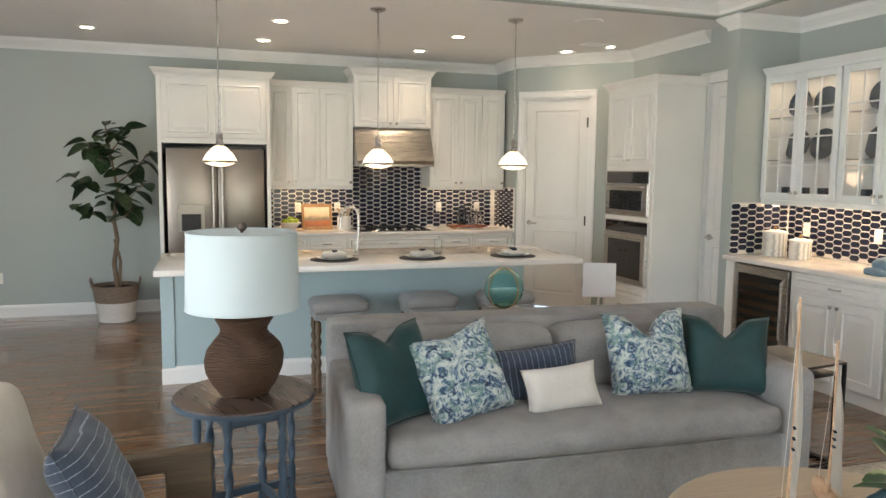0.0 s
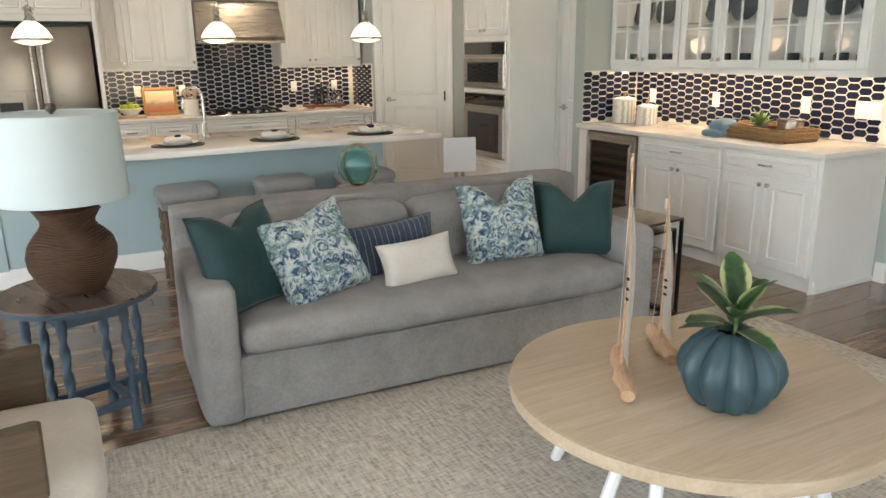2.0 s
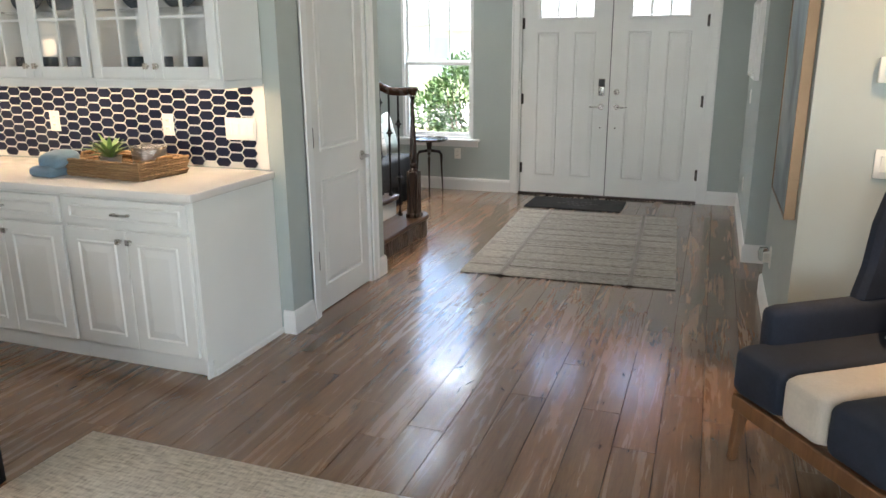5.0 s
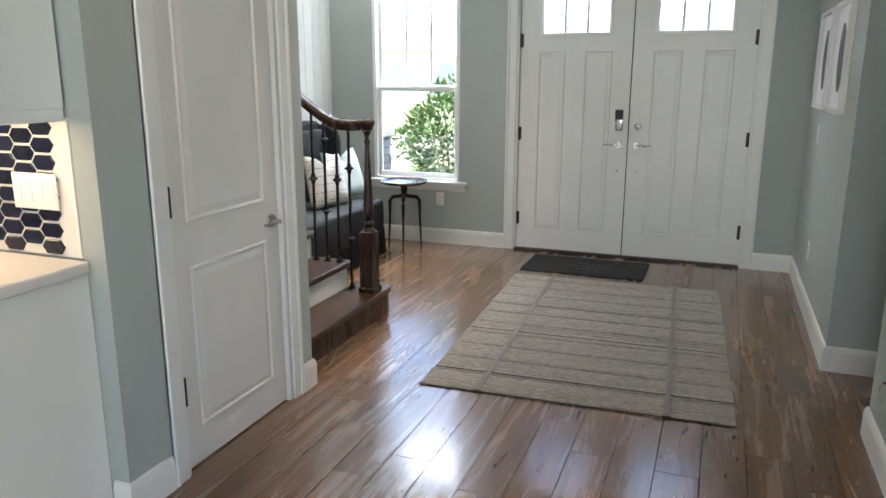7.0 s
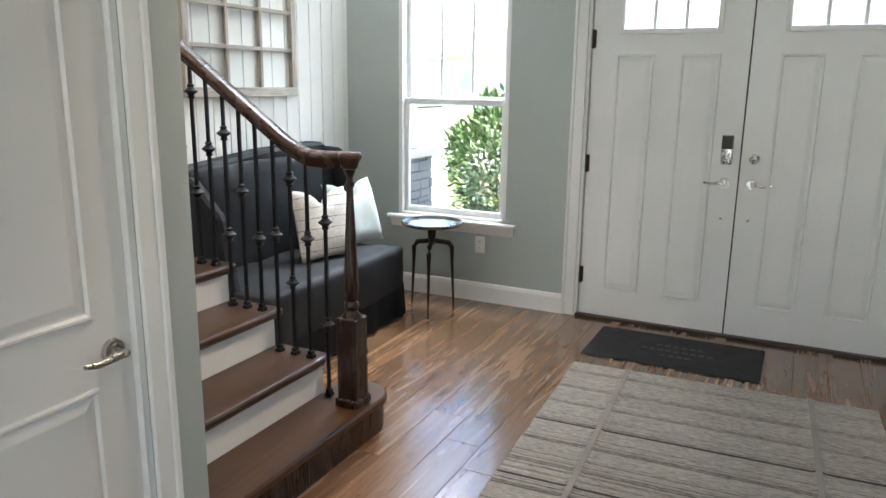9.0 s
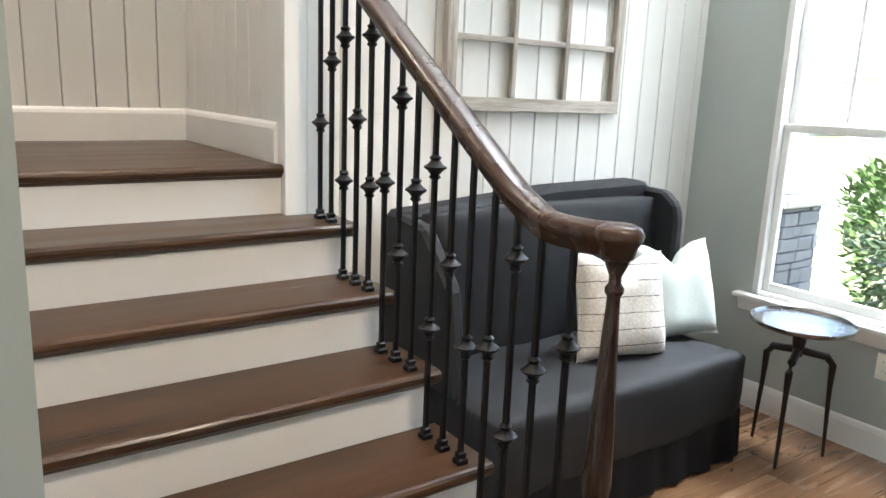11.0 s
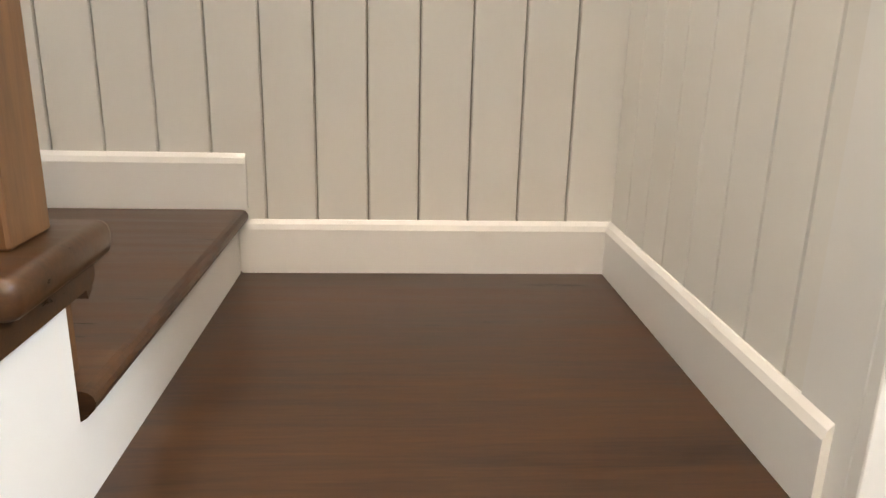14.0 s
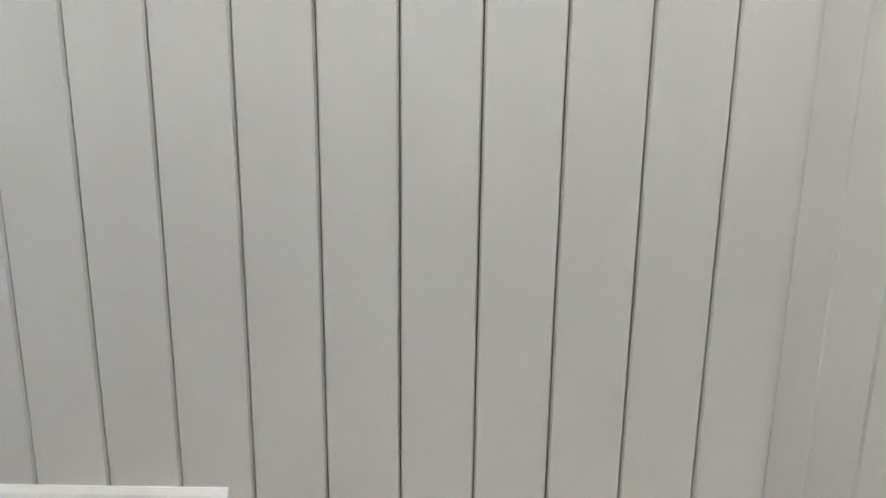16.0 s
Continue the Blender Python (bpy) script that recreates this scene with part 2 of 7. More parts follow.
def finish(name, bm, mat, parent=None, label="", smooth=None):
    me = bpy.data.meshes.new(name)
    bm.normal_update()
    bm.to_mesh(me)
    bm.free()
    mats = mat if isinstance(mat, (list, tuple)) else [mat]
    for m in mats:
        me.materials.append(m)
    if smooth is not None:
        for p in me.polygons:
            p.use_smooth = True
        me.set_sharp_from_angle(angle=radians(smooth))
    ob = new(name, me)
    if parent is not None:
        ob.parent = parent
    if label:
        ob["label"] = label
    return ob


def part(name, bm, material, parent, label="", smooth=None):
    return finish(name, bm, material, parent, label, smooth)


def add_box(bm, x0, x1, y0, y1, z0, z1, bevel=0.0, seg=1, m=None):
    r = bmesh.ops.create_cube(bm, size=1.0)
    vs = r["verts"]
    for v in vs:
        v.co = Vector(((x0 + x1) / 2 + v.co.x * (x1 - x0), (y0 + y1) / 2 + v.co.y * (y1 - y0), (z0 + z1) / 2 + v.co.z * (z1 - z0)))
    if bevel > 0:
        es = list({e for v in vs for e in v.link_edges})
        b = bmesh.ops.bevel(bm, geom=es, offset=min(bevel, 0.45 * min(abs(x1 - x0), abs(y1 - y0), abs(z1 - z0))), segments=seg, affect="EDGES", profile=0.5)
        vs = list({v for f in b["faces"] for v in f.verts} | {v for v in vs if v.is_valid})
    if m is not None:
        bmesh.ops.transform(bm, matrix=m, verts=vs)
    return vs


def box(name, dims, mat, parent=None, label="", bevel=0.003, seg=1, smooth=None):
    bm = bmesh.new()
    add_box(bm, *dims, bevel, seg)
    return finish(name, bm, mat, parent, label, smooth if smooth is not None else (40 if seg > 1 else None))


def boxes(name, many, mat, parent=None, label="", bevel=0.003):
    bm = bmesh.new()
    for d in many:
        add_box(bm, *d, bevel)
    return finish(name, bm, mat, parent, label)


def add_lathe(bm, profile, centre=(0, 0, 0), steps=28, ribs=0, rib_depth=0.0, twist=0.0):
    rings = []
    for r, z in profile:
        ring = []
        for k in range(steps):
            a = 2 * math.pi * k / steps
            rr = r * (1 + rib_depth * (abs(math.sin(a * ribs / 2)) - 0.6)) if ribs else r
            ring.append(bm.verts.new((centre[0] + rr * math.cos(a), centre[1] + rr * math.sin(a), centre[2] + z)))
        rings.append(ring)
    for a, b in zip(rings, rings[1:]):
        for k in range(steps):
            bm.faces.new((a[k], a[(k + 1) % steps], b[(k + 1) % steps], b[k]))
    if profile[0][0] > 1e-4:
        bm.faces.new(list(reversed(rings[0])))
    if profile[-1][0] > 1e-4:
        bm.faces.new(rings[-1])


def lathe(name, profile, centre, mat, parent=None, label="", steps=28, ribs=0, rib_depth=0.0, smooth=50):
    bm = bmesh.new()
    add_lathe(bm, profile, centre, steps, ribs, rib_depth)
    return finish(name, bm, mat, parent, label, smooth)


def add_tube(bm, pts, radius, sides=10, cap=True):
    pts = [Vector(p) for p in pts]
    radii = radius if isinstance(radius, (list, tuple)) else [radius] * len(pts)
    rings = []
    for i, p in enumerate(pts):
        d = (pts[min(i + 1, len(pts) - 1)] - pts[max(i - 1, 0)]).normalized()
        up = Vector((0, 0, 1)) if abs(d.z) < 0.95 else Vector((1, 0, 0))
        u = d.cross(up).normalized()
        w = d.cross(u).normalized()
        rings.append([bm.verts.new(p + radii[i] * (math.cos(2 * math.pi * k / sides) * u + math.sin(2 * math.pi * k / sides) * w)) for k in range(sides)])
    for a, b in zip(rings, rings[1:]):
        for k in range(sides):
            bm.faces.new((a[k], a[(k + 1) % sides], b[(k + 1) % sides], b[k]))
    if cap:
        bm.faces.new(list(reversed(rings[0])))
        bm.faces.new(rings[-1])
    bmesh.ops.recalc_face_normals(bm, faces=bm.faces[:])


def tube(name, pts, radius, mat, parent=None, label="", sides=10, smooth=50):
    bm = bmesh.new()
    add_tube(bm, pts, radius, sides)
    return finish(name, bm, mat, parent, label, smooth)


def prism(name, outline, axis, a, b, mat, parent=None, label="", bevel=0.0):
    """An outline of (u, v) pushed out along an axis from a to b. axis x: (y, z); y: (x, z); z: (x, y)."""
    bm = bmesh.new()
    add_prism(bm, outline, axis, a, b)
    if bevel:
        bmesh.ops.bevel(bm, geom=bm.edges[:], offset=bevel, segments=1, affect="EDGES")
    return finish(name, bm, mat, parent, label)


def add_prism(bm, outline, axis, a, b):
    def place(u, v, w):
        return {"x": (w, u, v), "y": (u, w, v), "z": (u, v, w)}[axis]
    lo = [bm.verts.new(place(u, v, a)) for u, v in outline]
    hi = [bm.verts.new(place(u, v, b)) for u, v in outline]
    fs = [bm.faces.new(lo), bm.faces.new(hi)]
    for k in range(len(lo)):
        fs.append(bm.faces.new((lo[k], lo[(k + 1) % len(lo)], hi[(k + 1) % len(lo)], hi[k])))
    bmesh.ops.recalc_face_normals(bm, faces=fs)


def thing(name, m, label, category, group="", kind=""):
    ob = new(name)
    ob.empty_display_size = 0.1
    ob.matrix_world = m if isinstance(m, Matrix) else pose(*m)
    return tagged(ob, label, category, group, kind)


def structure(ob, label, category):
    return tagged(ob, label, category, "", "structure")


def add_sweep(bm, profile, path, closed=False):
    """A profile of (out, up) carried along a level path of (x, y, z); out is to the path's left."""
    pts = [Vector(p) for p in path]
    rings = []
    count = len(pts)
    for i, p in enumerate(pts):
        d0 = (p - pts[i - 1]).normalized() if (i or closed) else None
        d1 = (pts[(i + 1) % count] - p).normalized() if (i < count - 1 or closed) else None
        d0, d1 = d0 or d1, d1 or d0
        n0, n1 = Vector((-d0.y, d0.x, 0)), Vector((-d1.y, d1.x, 0))
        mid = (n0 + n1).normalized()
        mid /= max(0.3, mid.dot(n0))
        rings.append([bm.verts.new(p + mid * o + Vector((0, 0, u))) for o, u in profile])
    span = count if closed else count - 1
    fs = []
    for i in range(span):
        a, b = rings[i], rings[(i + 1) % count]
        for k in range(len(profile)):
            fs.append(bm.faces.new((a[k], a[(k + 1) % len(profile)], b[(k + 1) % len(profile)], b[k])))
    if not closed:
        fs += [bm.faces.new(rings[0]), bm.faces.new(list(reversed(rings[-1])))]
    bmesh.ops.recalc_face_normals(bm, faces=fs)


def sweep(name, profile, path, mat, parent=None, label="", closed=False):
    bm = bmesh.new()
    add_sweep(bm, profile, path, closed)
    return finish(name, bm, mat, parent, label)


# ---- the large structure ----
CEIL, RISE, GOING = 2.90, 0.170, 0.2525
NORTH, EAST, WEST, SOUTH = 8.35, 9.08, -4.5, -4.0
BAR_X, CLOSET_Y = 4.75, 2.44
BENCH_Y, LAND_Y, LAND_X = 4.03, 5.14, 6.87
FOYER_Y = 0.08
HALL = 5.2  # height of the stairwell

structure(box("floor", (-4.7, 9.3, -4.2, 8.6, -0.2, -0.006), M["gap"], bevel=0), "brown wood-look plank floor with knots", "floor")


def wall(name, pieces, mat, label):
    return structure(boxes(name, pieces, mat, None, "", 0.0), label, "wall")


T = 0.13
wall("wall_north", [(WEST - T, 3.5, NORTH, NORTH + T, 0, CEIL)], M["wall"], "pale sage painted kitchen wall")
wall("wall_west", [(WEST - T, WEST, SOUTH, -0.9, 0, CEIL), (WEST - T, WEST, -0.9, 2.9, 2.45, CEIL), (WEST - T, WEST, 2.9, NORTH, 0, CEIL)], M["wall"], "plain sage wall with a wide glass opening")
wall("wall_south", [(WEST - T, -1.8, SOUTH - T, SOUTH, 0, CEIL), (-1.8, 3.0, SOUTH - T, SOUTH, 2.45, CEIL), (3.0, 5.4, SOUTH - T, SOUTH, 0, CEIL)], M["wall"], "plain sage wall with a wide glass opening")
# pantry corner: a return beside the worktop and a slanting wall with the door
wall("wall_pantry_return", [(3.38, 3.5, 7.72, NORTH, 0, CEIL)], M["wall"], "short sage wall at the worktop's end")
slant = pose(3.38, 7.72, 0, 0, 0, -45)
bm = bmesh.new()
for d in ((0, 0.10, 0, T, 0, CEIL), (0.88, 1.35, 0, T, 0, CEIL), (0.10, 0.88, 0, T, 2.44, CEIL)):
    add_box(bm, *d, 0, 1, slant)
structure(finish("wall_pantry", bm, M["wall"]), "slanting sage wall round the pantry door", "wall")
wall("wall_kitchen_east", [(4.335, 4.335 + T, 5.56, 6.77, 0, CEIL), (4.335, 4.335 + T, 4.99, 5.56, 2.44, CEIL)], M["wall"], "sage wall behind the oven tower")
wall("wall_wing", [(4.13, 4.9, 4.86, 4.99, 0, CEIL)], M["wall"], "sage wing wall at the end of the bar")
wall("wall_bar", [(BAR_X, BAR_X + T, CLOSET_Y + T, 4.86, 0, CEIL)], M["wall"], "sage wall behind the bar cabinets")
wall("wall_closet", [(BAR_X, 5.03, CLOSET_Y, CLOSET_Y + T, 0, CEIL), (5.03, 5.76, CLOSET_Y, CLOSET_Y + T, 2.44, CEIL), (5.76, 5.94, CLOSET_Y, CLOSET_Y + T, 0, CEIL)], M["wall"], "sage wall with the closet door, lightly textured")
wall("wall_stair_left", [(5.76, 5.893, CLOSET_Y + T, 4.11, 0, 1.49), (5.76, 5.893, CLOSET_Y + T, 2.78, 1.49, HALL)], M["wall"], "pale wall beside the stairs")
bm = bmesh.new()
add_prism(bm, [(2.78, 1.49), (3.90, 1.49), (3.90, 1.655), (2.78, 2.45)], "x", 5.76, 5.893)
structure(finish("wall_stair_rake", bm, M["wall"]), "pale sloping wall under the upper flight", "wall")
# the opening at z 3.2 to 4.7 is added, unseen, for the stair fill
wall("wall_entry", [(EAST, EAST + T, FOYER_Y - 0.2, 0.45, 0, HALL), (EAST, EAST + T, 0.45, 2.29, 2.46, HALL), (EAST, EAST + T, 2.29, 2.79, 0, HALL),
                    (EAST, EAST + T, 2.79, 3.61, 0, 0.56), (EAST, EAST + T, 2.79, 3.61, 2.42, 3.2), (EAST, EAST + T, 2.79, 3.61, 4.7, HALL), (EAST, EAST + T, 3.61, 5.9, 0, HALL)], M["wall"], "sage entry wall with double doors and a window")
wall("wall_foyer", [(7.03, EAST, FOYER_Y - T, FOYER_Y, 0, HALL)], M["wall"], "sage foyer wall with two small pictures")
wall("wall_passage", [(4.85, 6.3, -0.13, 0.0, 0, CEIL), (4.85, 4.85 + T, SOUTH, -0.13, 0, CEIL), (6.3 - T, 6.3, -1.6, -0.13, 0, CEIL), (7.03, 7.03 + T, -1.6, FOYER_Y - T, 0, CEIL), (6.3, 7.03, -1.73, -1.6, 0, CEIL)], M["wall"], "wall beside the foyer passage")
wall("wall_stairwell", [(4.88, EAST, LAND_Y + 0.02, LAND_Y + T, 0, HALL), (LAND_X + 0.02, LAND_X + 0.12, BENCH_Y + 0.1, LAND_Y + 0.02, 0, HALL), (LAND_X + 0.02, EAST, BENCH_Y + 0.02, BENCH_Y + 0.12, 0, HALL),
                          (4.88, 5.0, 2.78, LAND_Y, 0, HALL), (4.88, 5.9, 2.66, 2.78, CEIL, HALL)], M["shiplap"], "white stairwell wall behind the boards")

# ceilings: living room with a raised tray, kitchen, foyer
bm = bmesh.new()
for d in ((WEST, 5.4, 5.1, NORTH, CEIL, CEIL + 0.1), (4.1, 5.4, SOUTH, 5.1, CEIL, CEIL + 0.1), (WEST, -2.6, SOUTH, 5.1, CEIL, CEIL + 0.1), (-2.6, 4.1, SOUTH, -2.6, CEIL, CEIL + 0.1), (-2.6, 4.1, -2.6, 5.1, 3.2, 3.3)):
    add_box(bm, *d)
structure(finish("ceiling", bm, M["ceil"]), "white ceiling with a raised tray over the living room", "ceiling")
structure(boxes("ceiling_tray_side", [(-2.6, 4.1, 5.0, 5.098, CEIL - 0.004, 3.2), (4.02, 4.098, -2.6, 5.0, CEIL - 0.004, 3.2), (-2.598, -2.5, -2.6, 5.0, CEIL - 0.004, 3.2), (-2.5, 4.02, -2.598, -2.5, CEIL - 0.004, 3.2)], M["wall"], bevel=0), "pale blue sides of the ceiling tray", "ceiling")
structure(boxes("ceiling_foyer", [(5.4, EAST + T, -1.8, 2.9, CEIL, CEIL + 0.1), (4.8, EAST + T, 2.6, LAND_Y + T, HALL, HALL + 0.1), (5.9, EAST + T, 2.88, 2.98, CEIL, HALL)], M["ceil"], bevel=0), "white foyer ceiling", "ceiling")

CROWN = [(0, 0), (0, -0.11), (0.012, -0.11), (0.02, -0.085), (0.07, -0.035), (0.08, -0.015), (0.09, 0)]
BASE = [(0, 0), (0.016, 0), (0.016, 0.105), (0.011, 0.125), (0.006, 0.132), (0, 0.132)]


def trim(name, profile, path, label, z=0.0, mat=None):
    return structure(sweep(name, profile, [(x, y, z) for x, y in path], mat or M["white"]), label, "trim")


trim("trim_crown_kitchen", CROWN, [(4.335, 5.5), (4.335, 6.765), (3.38, 7.72), (3.38, NORTH), (WEST, NORTH), (WEST, SOUTH)], "white crown moulding", CEIL)
trim("trim_crown_bar", CROWN, [(BAR_X, CLOSET_Y), (BAR_X, 4.86), (4.13, 4.86), (4.13, 4.99), (4.25, 4.99)], "white crown moulding", CEIL)
structure(sweep("trim_crown_tray", CROWN, [(4.02, 5.0, CEIL + 0.12), (-2.5, 5.0, CEIL + 0.12), (-2.5, -2.5, CEIL + 0.12), (4.02, -2.5, CEIL + 0.12)], M["white"], closed=True), "white crown in the ceiling tray", "trim")
trim("baseboard_north", BASE, [(-0.6, NORTH), (WEST, NORTH), (WEST, 2.95)], "white baseboard", 0)
trim("baseboard_corner", BASE, [(4.95, CLOSET_Y), (BAR_X, CLOSET_Y), (BAR_X, 2.5)], "white baseboard round the corner", 0)
trim("baseboard_closet", BASE, [(5.94, CLOSET_Y + 0.12), (5.94, CLOSET_Y), (5.84, CLOSET_Y)], "white baseboard", 0)
trim("baseboard_entry", BASE, [(EAST, 2.37), (EAST, BENCH_Y)], "white baseboard", 0)
trim("baseboard_foyer", BASE, [(7.03, -1.5), (7.03, FOYER_Y), (EAST, FOYER_Y), (EAST, 0.37)], "white baseboard", 0)
trim("baseboard_passage", BASE, [(4.85, -1.5), (4.85, 0.0), (6.3, 0.0), (6.3, -1.5)], "white baseboard", 0)


# doors with raised panels
def add_panel(bm, x0, x1, z0, z1, y, depth=0.012, slope=0.022, arch=0.0):
    """A sunk moulding round a raised field, facing -y, on a face at y."""
    def ring(i, d):
        return [bm.verts.new((x, y - d, z)) for x, z in ((x0 + i, z0 + i), (x1 - i, z0 + i), (x1 - i, z1 - i), (x0 + i, z1 - i))]
    rs = [ring(0, 0.0004), ring(0.005, 0.0085), ring(0.011, 0.0085), ring(0.017, 0.0008), ring(0.022, 0.0008), ring(0.022 + slope, 0.0065), ring(0.025 + slope, 0.007)]
    for a, b in zip(rs, rs[1:]):
        for k in range(4):
            bm.faces.new((a[k], a[(k + 1) % 4], b[(k + 1) % 4], b[k]))
    bm.faces.new(rs[-1])


def lever(name, parent, x, y, z, way):
    """A lever handle on a face at y that looks to -y."""
    bm = bmesh.new()
    bmesh.ops.create_cone(bm, cap_ends=True, segments=20, radius1=0.031, radius2=0.027, depth=0.012, matrix=pose(x, y - 0.006, z, 90))
    add_tube(bm, [(x, y - 0.01, z), (x, y - 0.05, z)], 0.010, 10)
    add_tube(bm, [(x, y - 0.045, z), (x + way * 0.03, y - 0.05, z + 0.004), (x + way * 0.075, y - 0.05, z - 0.002), (x + way * 0.11, y - 0.046, z + 0.004)], [0.011, 0.010, 0.008, 0.006], 10)
    return finish(name, bm, M["nickel"], parent, "satin nickel lever handle", 45)


def hinge(parent, x, y, z):
    bm = bmesh.new()
    add_tube(bm, [(x, y - 0.012, z - 0.055), (x, y - 0.012, z + 0.055)], 0.0085, 8)
    add_box(bm, x - 0.016, x + 0.016, y - 0.006, y + 0.002, z - 0.052, z + 0.052)
    return finish("hinge", bm, M["bronze"], parent, "", 45)


def casing(name, width, height, parent_m, w=0.075, depth=0.02):
    """White casing round an opening that starts at x 0 and faces -y."""
    bm = bmesh.new()
    prof = [(-w, 0, 0, height), (width, width + w, 0, height), (-w, width + w, height, height + w)]
    for x0, x1, z0, z1 in prof:
        add_box(bm, x0, x1, -depth * 0.7, 0.0, z0, z1, 0.004)
    for x0, x1, z0, z1 in ((-w, -w + 0.022, 0, height + w), (width + w - 0.022, width + w, 0, height + w), (-w, width + w, height + w - 0.022, height + w)):
        add_box(bm, x0, x1, -depth, 0.0, z0, z1, 0.004)
    for x0, x1 in ((0, 0.018), (width - 0.018, width)):
        add_box(bm, x0, x1, 0.0, T, 0, height)
    add_box(bm, 0, width, 0, T, height - 0.018, height)
    ob = finish(name, bm, M["white"])
    ob.matrix_world = parent_m
    return structure(ob, "white painted door casing", "door frame")


def panel_door(name, width, height, m, handle_side, hinge_side, label, inset=0.02, panels=((0.17, 0.92), (1.05, 2.30))):
    door = thing(name, m, label, "door", "", "structure")
    bm = bmesh.new()
    add_box(bm, 0.02, width - 0.02, inset, inset + 0.035, 0.008, height - 0.02)
    for z0, z1 in panels:
        add_panel(bm, 0.12, width - 0.12, z0, z1, inset)
    part("door_leaf", bm, M["doorp"], door, "white two-panel door leaf")
    lever("door_handle", door, 0.075 if handle_side < 0 else width - 0.075, inset, panels[0][1] + 0.075, -handle_side)
    for z in (0.33, 1.04, 2.15):
        hinge(door, 0.026 if hinge_side < 0 else width - 0.026, inset, z)
    return door


casing("trim_pantry_door", 0.78, 2.44, slant @ pose(0.10, 0, 0))
panel_door("door_pantry", 0.78, 2.44, slant @ pose(0.10, 0, 0), -1, 1, "white two-panel pantry door with nickel lever")
casing("trim_closet_door", 0.73, 2.44, pose(5.03, CLOSET_Y, 0))
panel_door("door_closet", 0.73, 2.44, pose(5.03, CLOSET_Y, 0), 1, -1, "white two-panel closet door with nickel lever", 0.02, ((0.15, 0.785), (0.95, 2.30)))
casing("trim_side_door", 0.49, 2.44, pose(4.335, 5.53, 0, 0, 0, -90))
panel_door("door_side", 0.49, 2.44, pose(4.335, 5.53, 0, 0, 0, -90), -1, 1, "white door beside the oven tower", 0.05)

# the double front doors
casing("trim_front_door", 1.84, 2.46, pose(EAST, 2.29, 0, 0, 0, -90), 0.085)
structure(box("threshold", (EAST - 0.02, EAST + T, 0.46, 2.28, 0.001, 0.02), M["bronze"]), "dark metal door threshold", "threshold")
for k, (start, name) in enumerate(((0.022, "front_door_left"), (0.922, "front_door_right"))):
    d = thing("door_1" if k == 0 else "door_2", pose(EAST, 2.288 - start - 0.002 * k, 0, 0, 0, -90), "white panelled front door with small panes at the top", "door", "front doors", "structure")
    W, H, Y0 = 0.893, 2.43, 0.02
    bm = bmesh.new()
    for q in ((0, W, Y0, Y0 + 0.045, 0.012, 1.80), (0, W, Y0, Y0 + 0.045, 2.28, H), (0, 0.18, Y0, Y0 + 0.045, 1.80, 2.28), (W - 0.18, W, Y0, Y0 + 0.045, 1.80, 2.28)):
        add_box(bm, *q)
    for x0, x1 in ((0.15, 0.37), (W - 0.37, W - 0.15)):
        add_panel(bm, x0, x1, 0.20, 1.66, Y0)
    part("door_leaf", bm, M["white"], d)
    bm = bmesh.new()
    for x0, x1, z0, z1 in ((0.155, 0.185, 1.775, 2.305), (W - 0.185, W - 0.155, 1.775, 2.305), (0.185, W - 0.185, 1.775, 1.805), (0.185, W - 0.185, 2.275, 2.305)):
        add_box(bm, x0, x1, Y0 - 0.012, Y0 + 0.02, z0, z1, 0.004)
    part("light_frame", bm, M["white"], d)
    for j in (1, 2):
        x = 0.18 + j * (W - 0.36) / 3
        box("glazing_bar", (x - 0.010, x + 0.010, Y0 + 0.006, Y0 + 0.036, 1.805, 2.275), M["white"], d)
    for j in range(3):
        x = 0.18 + j * (W - 0.36) / 3
        g = box("pane", (x + 0.004, x + (W - 0.36) / 3 - 0.004, Y0 + 0.018, Y0 + 0.022, 1.80, 2.28), M["pane"], d, bevel=0)
        g.visible_shadow = False
    hx = W - 0.07 if k == 0 else 0.07
    lever("door_handle", d, hx, Y0, 0.93, -1 if k == 0 else 1)
    if k == 0:
        lock = box("smart_lock", (hx - 0.033, hx + 0.033, Y0 - 0.028, Y0, 1.04, 1.21), M["nickel"], d, "dark keypad lock with nickel lower half", 0.008, 3)
        box("keypad", (hx - 0.030, hx + 0.030, Y0 - 0.032, Y0 - 0.027, 1.13, 1.205), M["black"], lock, "", 0.004)
    else:
        lathe("deadbolt", [(0.030, 0), (0.030, 0.01), (0.02, 0.016), (0, 0.016)], (0, 0, 0), M["nickel"], d, "satin nickel deadbolt").matrix_local = pose(hx, Y0, 1.08, 90)
    lathe("plug", [(0.009, 0), (0.008, 0.004), (0, 0.004)], (0, 0, 0), M["nickel"], d).matrix_local = pose(hx, Y0, 0.72, 90)
    for z in (0.28, 1.0, 1.75):
        hinge(d, 0.004 if k == 0 else W - 0.004, Y0, z)
    if k == 0:
        # black backing added so the gap between the leaves reads as shade
        box("leaf_gap_shade", (W - 0.004, W + 0.008, Y0 + 0.010, Y0 + 0.03, 0.012, H), M["black"], d, "black strip standing for the shade between the door leaves")

# strips added behind the leaves to keep outside light from leaking past
structure(boxes("trim_door_stop", [(EAST + 0.07, EAST + 0.085, 0.44, 0.50, 0.0, 2.46), (EAST + 0.07, EAST + 0.085, 2.24, 2.30, 0.0, 2.46)], M["white"], bevel=0), "white strips added to block light at the front door edges", "trim")
